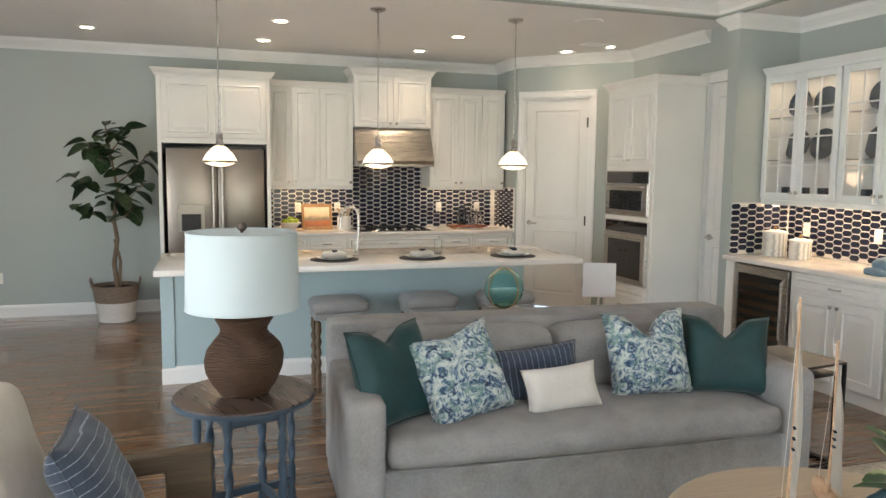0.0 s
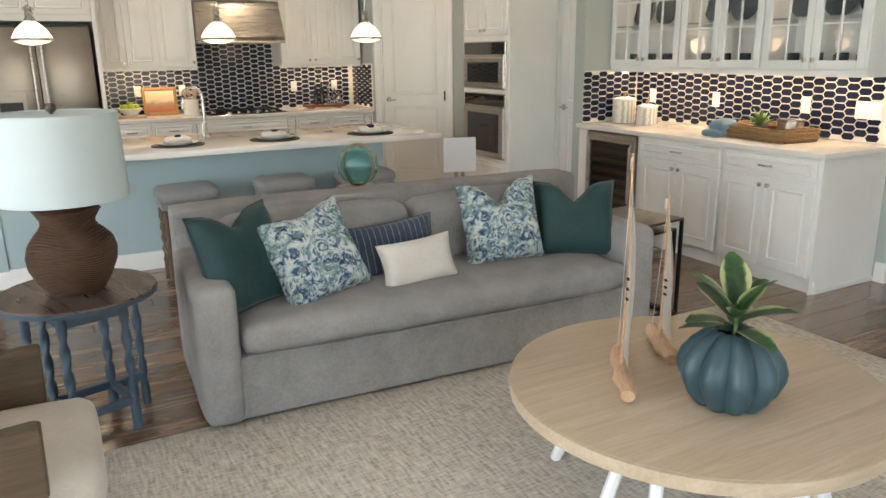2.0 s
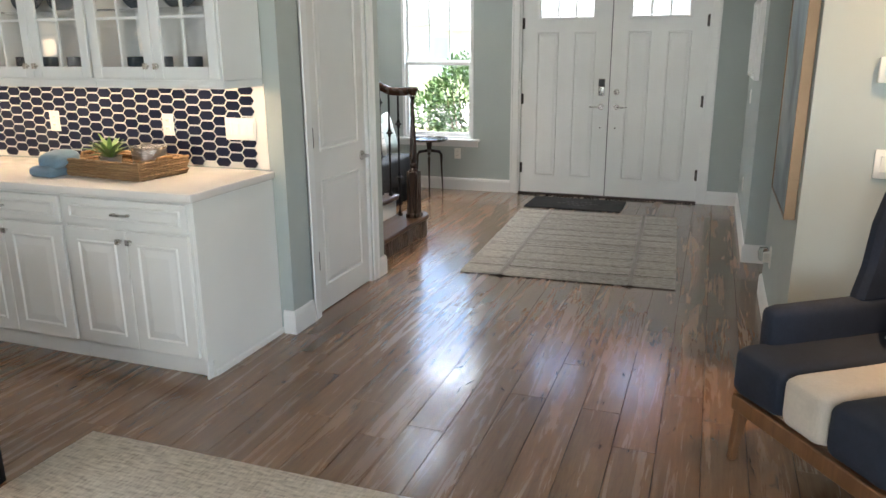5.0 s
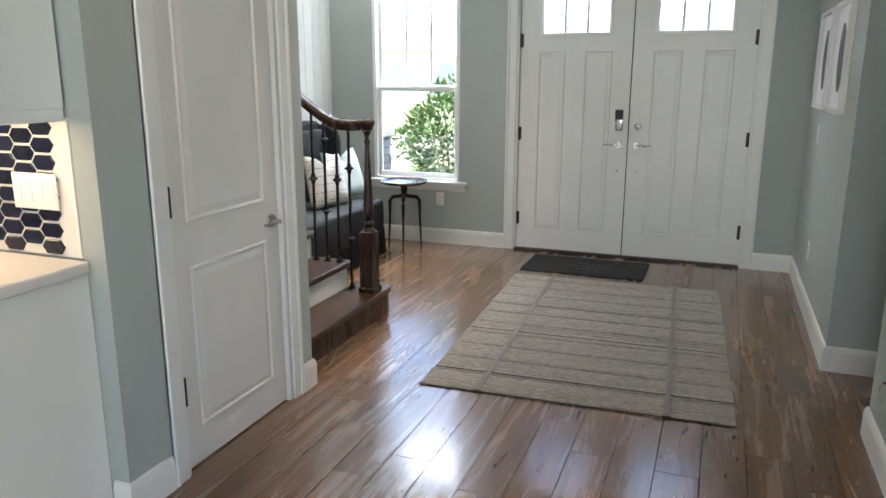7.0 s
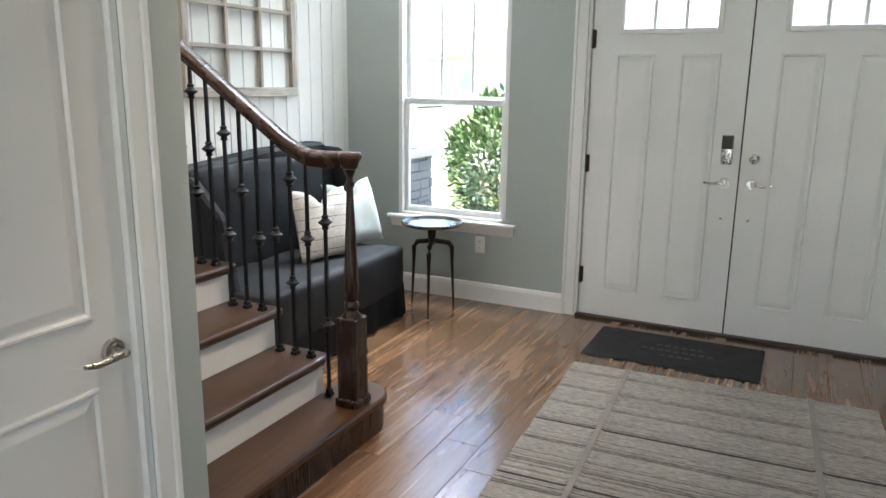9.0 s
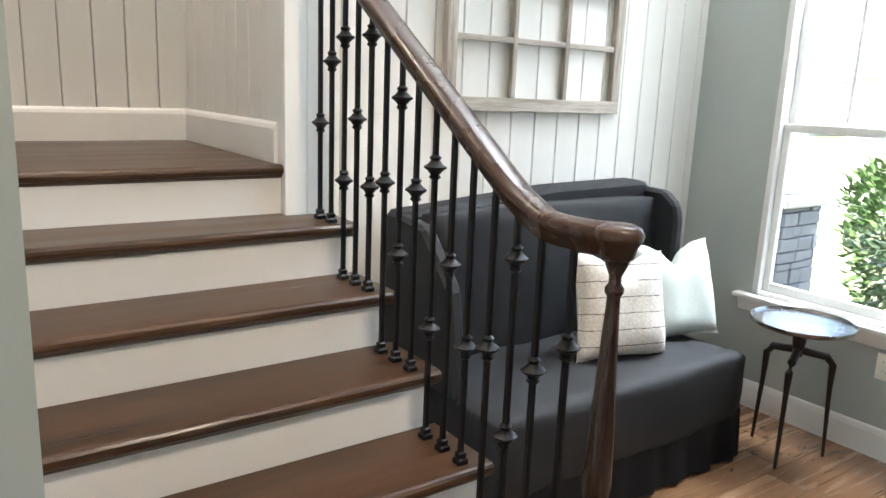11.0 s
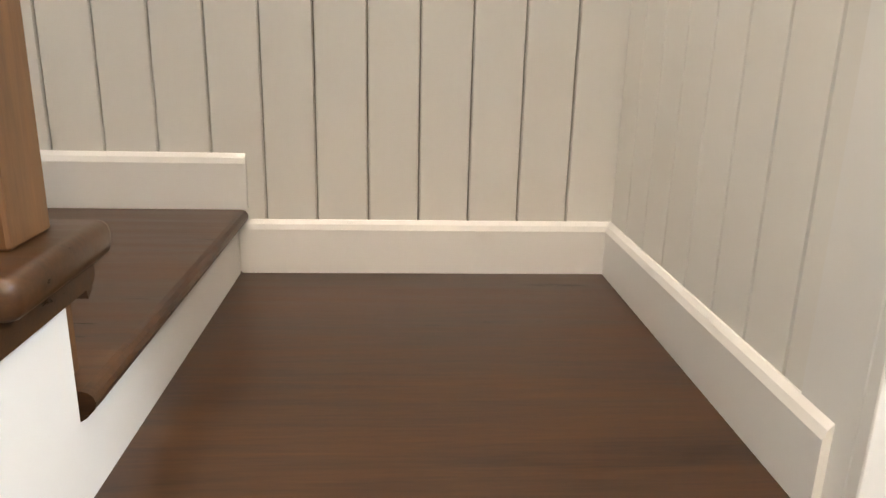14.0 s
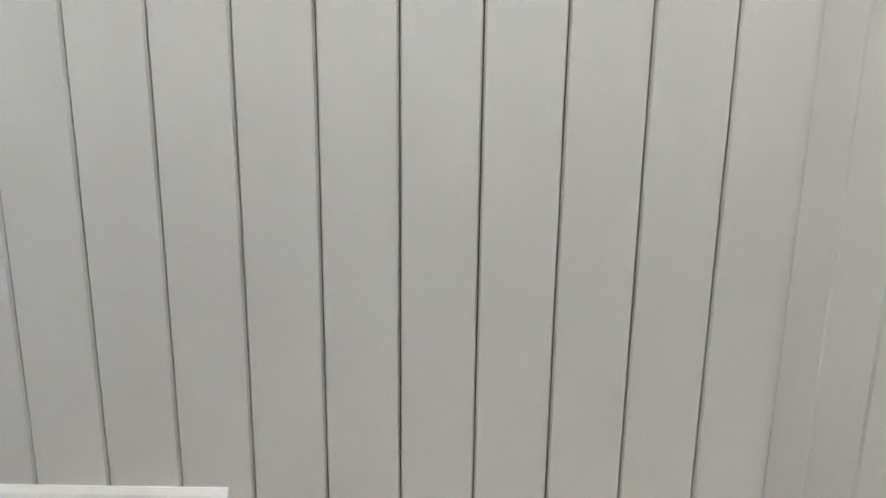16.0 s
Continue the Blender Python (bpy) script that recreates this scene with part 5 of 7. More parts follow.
for k in range(7):
    a = k * 2.4
    r = 0.0 if k == 6 else 0.06
    lathe("apple", [(0.0, -0.036), (0.025, -0.03), (0.038, 0.0), (0.03, 0.028), (0.01, 0.033), (0.0, 0.027)], (r * math.cos(a), r * math.sin(a), 0.105 + (0.025 if k == 6 else 0)), M["apple"], bowl, "", 14)
pic = thing("framed_painting", pose(1.10, 8.17, 0.90, -12), "small landscape painting in a light wooden frame leaning on the tiles", "painting")
n = Nodes("painted_landscape")
v = n.coords()
sep = n.add("SeparateXYZ")
n.link(v, sep.inputs[0])
mad = n.add("Math")
mad.operation = "MULTIPLY_ADD"
n.link(n.noise(16, 3, v), mad.inputs[0])
mad.inputs[1].default_value = 0.09
n.link(sep.outputs[2], mad.inputs[2])
art = n.out(n.ramp(mad.outputs[0], ((0.05, (0.10, 0.10, 0.08)), (0.12, (0.42, 0.12, 0.04)), (0.17, (0.25, 0.22, 0.16)), (0.21, (0.62, 0.48, 0.28)), (0.30, (0.70, 0.62, 0.45)))), 0.5)
box("canvas", (-0.15, 0.15, -0.004, 0.004, 0.03, 0.27), art, pic)
boxes("frame", [(-0.175, -0.145, -0.012, 0.012, 0, 0.30), (0.145, 0.175, -0.012, 0.012, 0, 0.30), (-0.145, 0.145, -0.012, 0.012, 0, 0.035), (-0.145, 0.145, -0.012, 0.012, 0.265, 0.30)], M["oak"], pic)
crock = thing("utensil_crock", (1.40, 8.10, 0.90), "pale crock full of wooden spoons", "utensil holder")
lathe("crock", [(0.075, 0), (0.08, 0.01), (0.08, 0.16), (0.074, 0.16), (0.072, 0.02), (0, 0.02)], (0, 0, 0), M["ceramic"], crock)
for k in range(7):
    a = k * 0.9
    tube("spoon", [(0.02 * math.cos(a), 0.02 * math.sin(a), 0.025), (0.06 * math.cos(a), 0.06 * math.sin(a), 0.20), (0.075 * math.cos(a), 0.075 * math.sin(a), 0.255)], [0.005, 0.006, 0.016], M["pale_oak"], crock, "", 8)
tray = thing("serving_tray", (2.90, 8.08, 0.90), "reddish wooden footed tray with bottles", "tray")
box("board", (-0.24, 0.24, -0.09, 0.09, 0.02, 0.045), wood("red_brown_wood", (0.10, 0.025, 0.01), (0.26, 0.08, 0.035), 0.35), tray, "", 0.006)
for x in (-0.17, 0.17):
    box("foot", (x - 0.025, x + 0.025, -0.07, 0.07, 0.0, 0.02), M["oak"], tray)
for x, h, c in ((-0.10, 0.22, "blackglass"), (-0.03, 0.26, "blackglass"), (0.05, 0.20, "clear"), (0.12, 0.17, "clear"), (0.18, 0.12, "clear")):
    b = thing("bottle", (2.90 + x, 8.08, 0.945), "small dark or clear glass bottle on the tray", "bottle", "tray bottles")
    lathe("glass", [(0.026, 0), (0.028, 0.01), (0.028, h * 0.6), (0.011, h * 0.75), (0.011, h), (0, h)], (0, 0, 0), M[c], b, "", 16)
    lathe("stopper", [(0.012, h), (0.013, h + 0.02), (0, h + 0.02)], (0, 0, 0), M["nickel"], b, "", 12)


def outlet(name, m, w=0.072, h=0.115, gangs=1, label="white plastic duplex outlet on the wall", kind="outlet"):
    o = thing(name, m, label, kind, "wall plates")
    box("plate", (-w / 2, w / 2, -0.006, 0.0, -h / 2, h / 2), M["plastic"], o, "", 0.003, 2)
    for g in range(gangs):
        x = (g - (gangs - 1) / 2) * 0.046
        if kind == "outlet":
            for z in (-0.022, 0.022):
                b = box("socket", (x - 0.016, x + 0.016, -0.009, -0.005, z - 0.014, z + 0.014), M["plastic"], o, "", 0.004)
                boxes("slot", [(x - 0.007, x - 0.005, -0.0095, -0.0088, z - 0.004, z + 0.006), (x + 0.005, x + 0.007, -0.0095, -0.0088, z - 0.004, z + 0.006)], M["black"], b, "", 0)
        else:
            box("rocker", (x - 0.016, x + 0.016, -0.010, -0.005, -0.033, 0.033), M["plastic"], o, "", 0.003)
    return o


TILE_N = NORTH - 0.012
for x in (0.90, 1.36, 2.62, 3.12):
    outlet("wall_outlet", pose(x, TILE_N - 0.004, 1.15))
outlet("wall_outlet", pose(-2.20, NORTH, 0.42))
outlet("wall_outlet", pose(EAST, 2.97, 0.40, 0, 0, -90))
for y in (4.64, 3.94, 3.14):
    outlet("wall_outlet", pose(BAR_X - 0.016, y, 1.125, 0, 0, -90))
outlet("light_switch", pose(BAR_X - 0.016, 2.68, 1.115, 0, 0, -90), 0.185, 0.115, 4, "white four-rocker switch plate", "light switch")

# ---- bar ----
BF = 4.10
bar = [("wine_cooler", 4.74, 4.12), ("bar_cabinet", 4.08, 3.27), ("bar_cabinet", 3.27, 2.53)]
for name, ya, yb in bar:
    w = ya - yb
    if name == "bar_cabinet":
        c = thing(name, pose(BF, ya, 0, 0, 0, -90), "white raised-panel bar base cabinet with drawer", "cabinet", "bar base cabinets")
        box("body", (0.001, w - 0.001, 0, 0.648, 0.095, 0.862), M["cab"], c, "", 0.002)
        box("toe_kick", (0.001, w - 0.001, 0.05, 0.07, 0, 0.095), M["cab"], c, "", 0)
        if yb < 2.6:
            box("end_panel", (w - 0.0012, w + 0.012, 0.0, 0.648, 0.0, 0.862), M["cab"], c, "", 0.002)
            box("shoe_moulding", (w + 0.012, w + 0.026, 0.05, 0.648, 0, 0.03), M["cab"], c)
        box("base_moulding", (0.0, w + (0.02 if yb < 2.6 else 0), 0.035, 0.05, 0, 0.085), M["cab"], c, "", 0.003)
        cabinet_door(c, 0.015, w - 0.015, -0.021, 0.715, 0.850, M["cab"], "pull", 0.03, "drawer")
        cabinet_door(c, 0.015, w / 2, -0.021, 0.11, 0.705, M["cab"], (w / 2 - 0.03, 0.655), 0.06)
        cabinet_door(c, w / 2, w - 0.015, -0.021, 0.11, 0.705, M["cab"], (w / 2 + 0.03, 0.655), 0.06)
    else:
        c = thing(name, pose(BF, ya, 0, 0, 0, -90), "steel-framed glass wine cooler under the bar", "wine cooler")
        box("body", (0.01, w - 0.01, 0.02, 0.64, 0.0, 0.855), M["black"], c, "", 0)
        d = boxes("door", [(0.01, 0.055, -0.02, 0.02, 0.10, 0.85), (w - 0.075, w - 0.01, -0.02, 0.02, 0.10, 0.85), (0.055, w - 0.075, -0.02, 0.02, 0.78, 0.85), (0.055, w - 0.075, -0.02, 0.02, 0.10, 0.16)], M["steel_h"], c)
        box("door_glass", (0.055, w - 0.075, -0.006, 0.002, 0.16, 0.78), glass("smoked_glass", (0.35, 0.33, 0.31)), d, "", 0)
        for k in range(7):
            box("shelf", (0.06, w - 0.08, 0.004, 0.019, 0.20 + k * 0.08, 0.235 + k * 0.08), M["oak"], c, "", 0.003)
        tube("handle", [(w - 0.045, -0.02, 0.30), (w - 0.045, -0.05, 0.32), (w - 0.045, -0.05, 0.76), (w - 0.045, -0.02, 0.78)], 0.009, M["steel"], d)
        box("toe_grille", (0.01, w - 0.01, 0.02, 0.03, 0.0, 0.095), M["black"], c)
f = thing("bar_filler", pose(BF, 4.856, 0, 0, 0, -90), "white filler panels beside the wine cooler", "cabinet")
box("panel", (0.0, 0.114, 0, 0.02, 0.0, 0.862), M["cab"], f)
box("panel", (0.738, 0.774, 0, 0.02, 0.0, 0.862), M["cab"], f)
tagged(box("bar_worktop", (4.055, 4.732, 2.49, 4.856, 0.864, 0.905), M["quartz"], bevel=0.008, seg=3), "pale polished quartz bar worktop", "worktop")
HF = 4.42
for ya, yb in ((4.85, 4.05), (4.05, 3.29), (3.29, 2.53)):
    w = ya - yb
    c = thing("glass_cabinet", pose(HF, ya, 0, 0, 0, -90), "white wall cabinet with lit glass doors and dishes", "cabinet", "bar glass cabinets")
    D = 0.318
    boxes("carcass", [(0.0005, 0.018, 0, D, 1.375, 2.40), (w - 0.018, w - 0.0005, 0, D, 1.375, 2.40), (0.018, w - 0.018, D - 0.012, D, 1.375, 2.40), (0.018, w - 0.018, 0, D - 0.012, 1.375, 1.393), (0.018, w - 0.018, 0, D - 0.012, 2.382, 2.40)], M["hutch"], c, "", 0)
    for z in (1.70, 2.05):
        s = box("shelf", (0.019, w - 0.019, 0.02, D - 0.013, z, z + 0.008), M["clear"], c, "", 0)
        s.visible_shadow = False
    for x0, x1, kx in ((0.008, w / 2, w / 2 - 0.03), (w / 2, w - 0.008, w / 2 + 0.03)):
        bm = bmesh.new()
        R = 0.055
        for q in ((x0 + 0.002, x0 + R, -0.021, -0.002, 1.382, 2.395), (x1 - R, x1 - 0.002, -0.021, -0.002, 1.382, 2.395), (x0 + R, x1 - R, -0.021, -0.002, 1.382, 1.382 + R), (x0 + R, x1 - R, -0.021, -0.002, 2.395 - R, 2.395)):
            add_box(bm, *q, 0.003)
        d = part("door", bm, M["hutch"], c)
        bars = [((x0 + x1) / 2 - 0.006, (x0 + x1) / 2 + 0.006, -0.019, -0.006, 1.382 + R, 2.395 - R)]
        for k in (1, 2, 3):
            z = 1.437 + k * (2.34 - 1.437) / 4
            bars.append((x0 + R, x1 - R, -0.018, -0.007, z - 0.006, z + 0.006))
        boxes("muntin", bars, M["hutch"], d, "", 0.001)
        g = box("door_glass", (x0 + R, x1 - R, -0.0055, -0.0035, 1.437, 2.34), M["pane"], d, "", 0)
        g.visible_shadow = False
        knob(d, kx, -0.021, 1.44)
    prof = [(0, 0), (-0.012, 0), (-0.018, 0.02), (-0.045, 0.05), (-0.055, 0.07), (0, 0.07)]
    sweep("crown", prof, [(0, 0, 2.40), (w, 0, 2.40)], M["hutch"], c)
    box("light_rail", (0, w, -0.002, 0.016, 1.335, 1.375), M["hutch"], c, "", 0.004)
    if yb < 2.6:
        sweep("crown", prof, [(w, 0, 2.40), (w, D, 2.40)], M["hutch"], c)
        box("light_rail", (w - 0.018, w, 0.016, D, 1.335, 1.375), M["hutch"], c, "", 0.004)
    # dishes inside
    for z in (1.708, 2.058):
        for j in range(3):
            x = 0.13 + j * (w - 0.26) / 2
            p = thing("plate", pose(HF + D - 0.07, ya - x, z + 0.012, 0, 0, -90) @ pose(0, 0, 0.115, 78), "dark blue-grey plate standing on a glass shelf", "plate", "cabinet plates")
            r = 0.115 if z > 2 else 0.13
            lathe("dish", [(0, -0.004), (r * 0.6, -0.004), (r, 0.012), (r, 0.016), (r * 0.58, 0.002), (0, 0.002)], (0, 0, 0), M["blue_dish"], p, "", 26)
            tube("plate_stand", [(0.06, -0.115, -0.06), (0.06, -0.122, 0.015), (-0.06, -0.122, 0.015), (-0.06, -0.115, -0.06)], 0.003, M["nickel"], p, "", 6)
    for j in range(4):
        x = 0.11 + j * (w - 0.22) / 3
        m = thing("mug", pose(HF + 0.17, ya - x, 1.393, 0, 0, 40 * j), "dark blue mug inside the glass cabinet", "mug", "cabinet mugs")
        lathe("cup", [(0.035, 0), (0.042, 0.01), (0.042, 0.09), (0.038, 0.09), (0.036, 0.015), (0, 0.015)], (0, 0, 0), M["blue_dish"], m, "", 20)
        tube("ear", [(0.041, 0, 0.075), (0.065, 0, 0.07), (0.068, 0, 0.035), (0.041, 0, 0.02)], 0.006, M["blue_dish"], m, "", 8)
    lamp("cabinet_light", "AREA", 2.2, look((HF + 0.12, (ya + yb) / 2, 2.375), (HF + 0.16, (ya + yb) / 2, 1.0)), WARM, w * 0.7, 0.04)
    lamp("under_cabinet_light", "AREA", 7.0, look((HF + 0.12, (ya + yb) / 2, 1.36), (HF + 0.2, (ya + yb) / 2, 0.0)), WARM, w * 0.96, 0.04)
for x0, x1 in ((0.55, 1.488), (2.402, 3.345)):
    lamp("under_cabinet_light", "AREA", 6.0, look(((x0 + x1) / 2, 8.16, 1.385), ((x0 + x1) / 2, 8.24, 0)), WARM, (x1 - x0) * 0.9, 0.04)


def canister(x, y, r, h):
    c = thing("canister", (x, y, 0.905), "round patterned jar with a wooden knob on its lid", "canister", "bar canisters")
    lathe("jar", [(r * 0.95, 0), (r, 0.008), (r, h), (0, h)], (0, 0, 0), M["jar"], c, "", 40, 40, 0.05)
    lid = lathe("lid", [(r * 1.02, h), (r * 1.02, h + 0.015), (r * 0.4, h + 0.03), (0, h + 0.03)], (0, 0, 0), M["basket_white"], c)
    lathe("lid_knob", [(0.007, h + 0.028), (0.012, h + 0.04), (0.014, h + 0.05), (0.008, h + 0.062), (0, h + 0.064)], (0, 0, 0), M["oak"], lid, "orange wooden knob", 14)
    return c


n = Nodes("ribbed_white_glaze")
v = n.coords((1, 1, 26))
wave = n.add("TexWave", Scale=9.0, Distortion=3.0)
n.link(v, wave.inputs["Vector"])
M["jar"] = n.out(n.ramp(wave.outputs["Fac"], ((0.25, (0.40, 0.40, 0.38)), (0.6, (0.70, 0.68, 0.63)))), 0.6)
canister(4.44, 4.68, 0.10, 0.19)
canister(4.46, 4.42, 0.088, 0.14)
bt = thing("wicker_tray", pose(4.42, 3.16, 0.905, 0, 0, 84), "woven wicker tray on the bar worktop", "tray")
for k in range(7):
    z = 0.008 + k * 0.0125
    g = 0.008 * math.sin(k * 2.1) * 0.5 + k * 0.0018
    pts = []
    for a, b in ((-1, -1), (1, -1), (1, 1), (-1, 1)):
        pts.append((a * (0.25 + g), b * (0.15 + g)))
    ring = []
    for (xa, ya), (xb, yb) in zip(pts, pts[1:] + pts[:1]):
        for j in range(14):
            t = j / 14
            wob = 0.004 * math.sin((j + k) * math.pi)
            ring.append((xa + (xb - xa) * t + wob, ya + (yb - ya) * t + wob, z + 0.002 * math.cos(j * math.pi)))
    tube("strand", ring + [ring[0]], 0.0085, M["rattan"], bt, "", 6, 60)
box("base", (-0.25, 0.25, -0.15, 0.15, 0.002, 0.012), M["rattan"], bt)
for s in (-1, 1):
    tube("handle", [(s * 0.262, -0.05, 0.085), (s * 0.266, -0.045, 0.10), (s * 0.266, 0.045, 0.10), (s * 0.262, 0.05, 0.085)], 0.008, M["oak"], bt)
pl = thing("potted_succulent", pose(4.42, 3.26, 0.918), "spiky green succulent in a small grey pot", "plant")
lathe("pot", [(0.04, 0), (0.055, 0.07), (0.058, 0.075), (0.05, 0.075), (0.045, 0.06), (0, 0.06)], (0, 0, 0), paint("grey_pot", (0.25, 0.25, 0.24), 0.8, 0.4), pl)
sl = leaf_mesh("leaf", 0.14, 0.026, M["succulent"], 0.25, 0.5)
for k in range(20):
    l = new("leaf", sl)
    l.parent = pl
    l.matrix_local = pose(0, 0, 0.065, 0, 0, k * 137.5) @ pose(0, 0.008, 0, 20 + 55 * (1 - k / 20) ** 0.7 if k > 3 else 80 - 6 * k)
    l.scale = (1, 0.7 + 0.3 * random.random(), 1)
bk = thing("metal_bucket", (4.43, 3.02, 0.918), "brushed steel ice bucket with a handle", "bucket")
lathe("pail", [(0.07, 0), (0.078, 0.005), (0.084, 0.13), (0.080, 0.13), (0.072, 0.01), (0, 0.01)], (0, 0, 0), M["steel_h"], bk, "", 32)
lathe("rim", [(0.084, 0.122), (0.088, 0.126), (0.088, 0.134), (0.080, 0.134)], (0, 0, 0), M["nickel"], bk, "", 32)
tw = thing("folded_towel", (4.28, 3.52, 0.905), "slate blue towel draped over the tray's end", "towel")
soft("fold", (-0.09, 0.10, -0.09, 0.06, 0.0, 0.05), M["blue_cloth"], tw, "", 0.02, 0.02, 0.010)
soft("top_fold", (-0.06, 0.10, -0.11, 0.02, 0.045, 0.11), M["blue_cloth"], tw, "", 0.025, 0.02, 0.014, 7, 3.0)

# ---- potted fig tree ----
fig = thing("fig_tree", (-1.03, 7.90, 0.0), "fiddle-leaf fig in a two-tone wicker basket", "plant")
bm = bmesh.new()
for k in range(26):
    z = 0.012 + k * 0.0145
    r = 0.165 + 0.055 * k / 25
    add_tube(bm, [((r + 0.004 * math.cos(j * math.pi + k * math.pi)) * math.cos(2 * math.pi * j / 32), (r + 0.004 * math.cos(j * math.pi + k * math.pi)) * math.sin(2 * math.pi * j / 32), z) for j in range(33)], 0.0085, 5)
    if k == 13:
        part("lower_basket", bm, M["basket_white"], fig, "white painted wicker", 60)
        bm = bmesh.new()
up = part("upper_basket", bm, M["basket_grey"], fig, "grey natural wicker", 60)
for s in (-1, 1):
    tube("basket_handle", [(s * 0.222, 0.05, 0.36), (s * 0.235, 0.045, 0.43), (s * 0.238, 0.0, 0.455), (s * 0.235, -0.045, 0.43), (s * 0.222, -0.05, 0.36)], 0.010, M["basket_grey"], fig)
lathe("soil", [(0, 0.335), (0.2, 0.335), (0.2, 0.345), (0, 0.345)], (0, 0, 0), paint("dark_soil", (0.03, 0.022, 0.016), 0.95, 1.0, 120), fig)
trunk = [(0.02, 0, 0.34), (-0.01, 0.01, 0.6), (0.03, 0.0, 0.85), (0.0, 0.02, 1.05), (0.05, 0.0, 1.35), (0.0, -0.02, 1.7), (-0.05, 0.0, 2.05)]
tube("trunk", trunk, [0.026, 0.024, 0.021, 0.019, 0.015, 0.011, 0.006], M["bark"], fig)
tube("trunk", [(0.03, 0.02, 0.34), (0.05, 0.03, 0.62), (0.0, 0.03, 0.85)], [0.018, 0.016, 0.014], M["bark"], fig)
fl = leaf_mesh("leaf", 0.24, 0.17, M["fig"], 0.35, 0.25)
random.seed(11)
limbs = [((0.0, 0.02, 1.02), (-0.30, -0.05, 1.22)), ((0.02, 0.0, 1.05), (0.20, -0.12, 1.18)), ((0.03, 0.0, 1.2), (0.33, 0.0, 1.45)), ((0.04, 0.0, 1.3), (-0.38, 0.05, 1.50)), ((0.04, 0.0, 1.42), (0.36, 0.08, 1.75)), ((0.0, 0.0, 1.6), (-0.22, -0.10, 1.85)), ((0.0, 0.0, 1.75), (0.14, 0.06, 2.0)), ((0.01, 0.0, 1.15), (0.05, -0.25, 1.35))]
for a, b in limbs:
    mid = ((a[0] + b[0]) / 2, (a[1] + b[1]) / 2, (a[2] + b[2]) / 2 - 0.03)
    tube("branch", [a, mid, b], [0.008, 0.006, 0.004], M["bark"], fig, "", 7)
    for k in range(9):
        t = 0.35 + 0.65 * k / 8
        p = Vector(a).lerp(Vector(b), t)
        l = new("leaf", fl)
        l.parent = fig
        l.matrix_local = pose(p.x, p.y, p.z, random.uniform(-35, 40), random.uniform(-30, 30), random.uniform(0, 360))
        s = random.uniform(0.6, 1.1)
        l.scale = (s, s, s)
for k in range(14):
    z = 1.55 + 0.5 * k / 13
    l = new("leaf", fl)
    l.parent = fig
    l.matrix_local = pose(-0.02 - 0.03 * k / 13, 0, z, random.uniform(-20, 55), 0, k * 137.5)
    s = random.uniform(0.5, 0.85)
    l.scale = (s, s, s)

# ---- living room ----
tagged(soft("living_rug", (-0.35, 3.53, -1.6, 2.66, 0.0, 0.012), M["rug"], None, "", 0.006, 0.0, 0.0008, 9), "large pale woven rug under the sofa and coffee table", "rug")

SOFA = pose(0.413, 2.59, 0, 0, 0, -2.7) @ pose(-0.45, -2.46, 0)
sofa = thing("sofa", SOFA, "grey linen slipcovered sofa with one long seat cushion", "sofa")
SX0, SX1 = 0.45, 2.78
soft("base", (SX0 + 0.02, SX1 - 0.02, 2.50, 3.36, 0.014, 0.30), M["sofa"], sofa, "", 0.02, 0.0, 0.003, 12)
soft("backrest", (SX0 + 0.01, SX1 - 0.01, 3.18, 3.40, 0.02, 0.815), M["sofa"], sofa, "", 0.028, 0.0, 0.005, 12)
for x0, x1 in ((SX0, SX0 + 0.17), (SX1 - 0.17, SX1)):
    soft("arm", (x0, x1, 2.46, 3.30, 0.014, 0.63), M["sofa"], sofa, "", 0.045, 0.0, 0.004, 10)
seat = soft("seat_cushion", (SX0 + 0.175, SX1 - 0.175, 2.455, 3.16, 0.30, 0.455), M["sofa"], sofa, "", 0.06, 0.02, 0.008, 14)
for x0, x1, s in ((SX0 + 0.18, 1.61, 1.0), (1.62, SX1 - 0.18, 5.0)):
    soft("back_cushion", (x0, x1, 2.97, 3.19, 0.42, 0.775), M["sofa"], sofa, "", 0.07, 0.03, 0.012, 10, s)
tube("welt", [(SX0 + 0.19, 2.462, 0.318), (1.0, 2.452, 0.312), (1.6, 2.450, 0.312), (2.2, 2.452, 0.312), (SX1 - 0.19, 2.462, 0.318)], 0.004, M["sofa"], seat, "", 6)

cushion("cushion", 0.46, 0.46, 0.17, SOFA @ pose(0.74, 2.68, 0.445, -20, 0, 34), M["teal"], "teal velvet square cushion with a dented top", 0.07, 1.0, "sofa cushions")
cushion("cushion", 0.44, 0.44, 0.16, SOFA @ pose(1.08, 2.66, 0.442, -24, -12, 14), M["print"], "blue and white patterned square cushion", 0.02, 2.0, "sofa cushions")
cushion("cushion", 0.46, 0.27, 0.13, SOFA @ pose(1.47, 2.84, 0.455, -18, -6, -4), M["stripe_navy2"], "navy pin-striped oblong cushion", 0.0, 3.0, "sofa cushions")
cushion("cushion", 0.39, 0.225, 0.12, SOFA @ pose(1.52, 2.65, 0.448, -22, -4, 2), M["white_cloth"], "plain cream oblong cushion", 0.0, 4.0, "sofa cushions")
cushion("cushion", 0.45, 0.445, 0.17, SOFA @ pose(2.05, 2.76, 0.448, -16, -3, -4), M["print"], "blue and white patterned square cushion with a dented top", 0.12, 5.0, "sofa cushions")
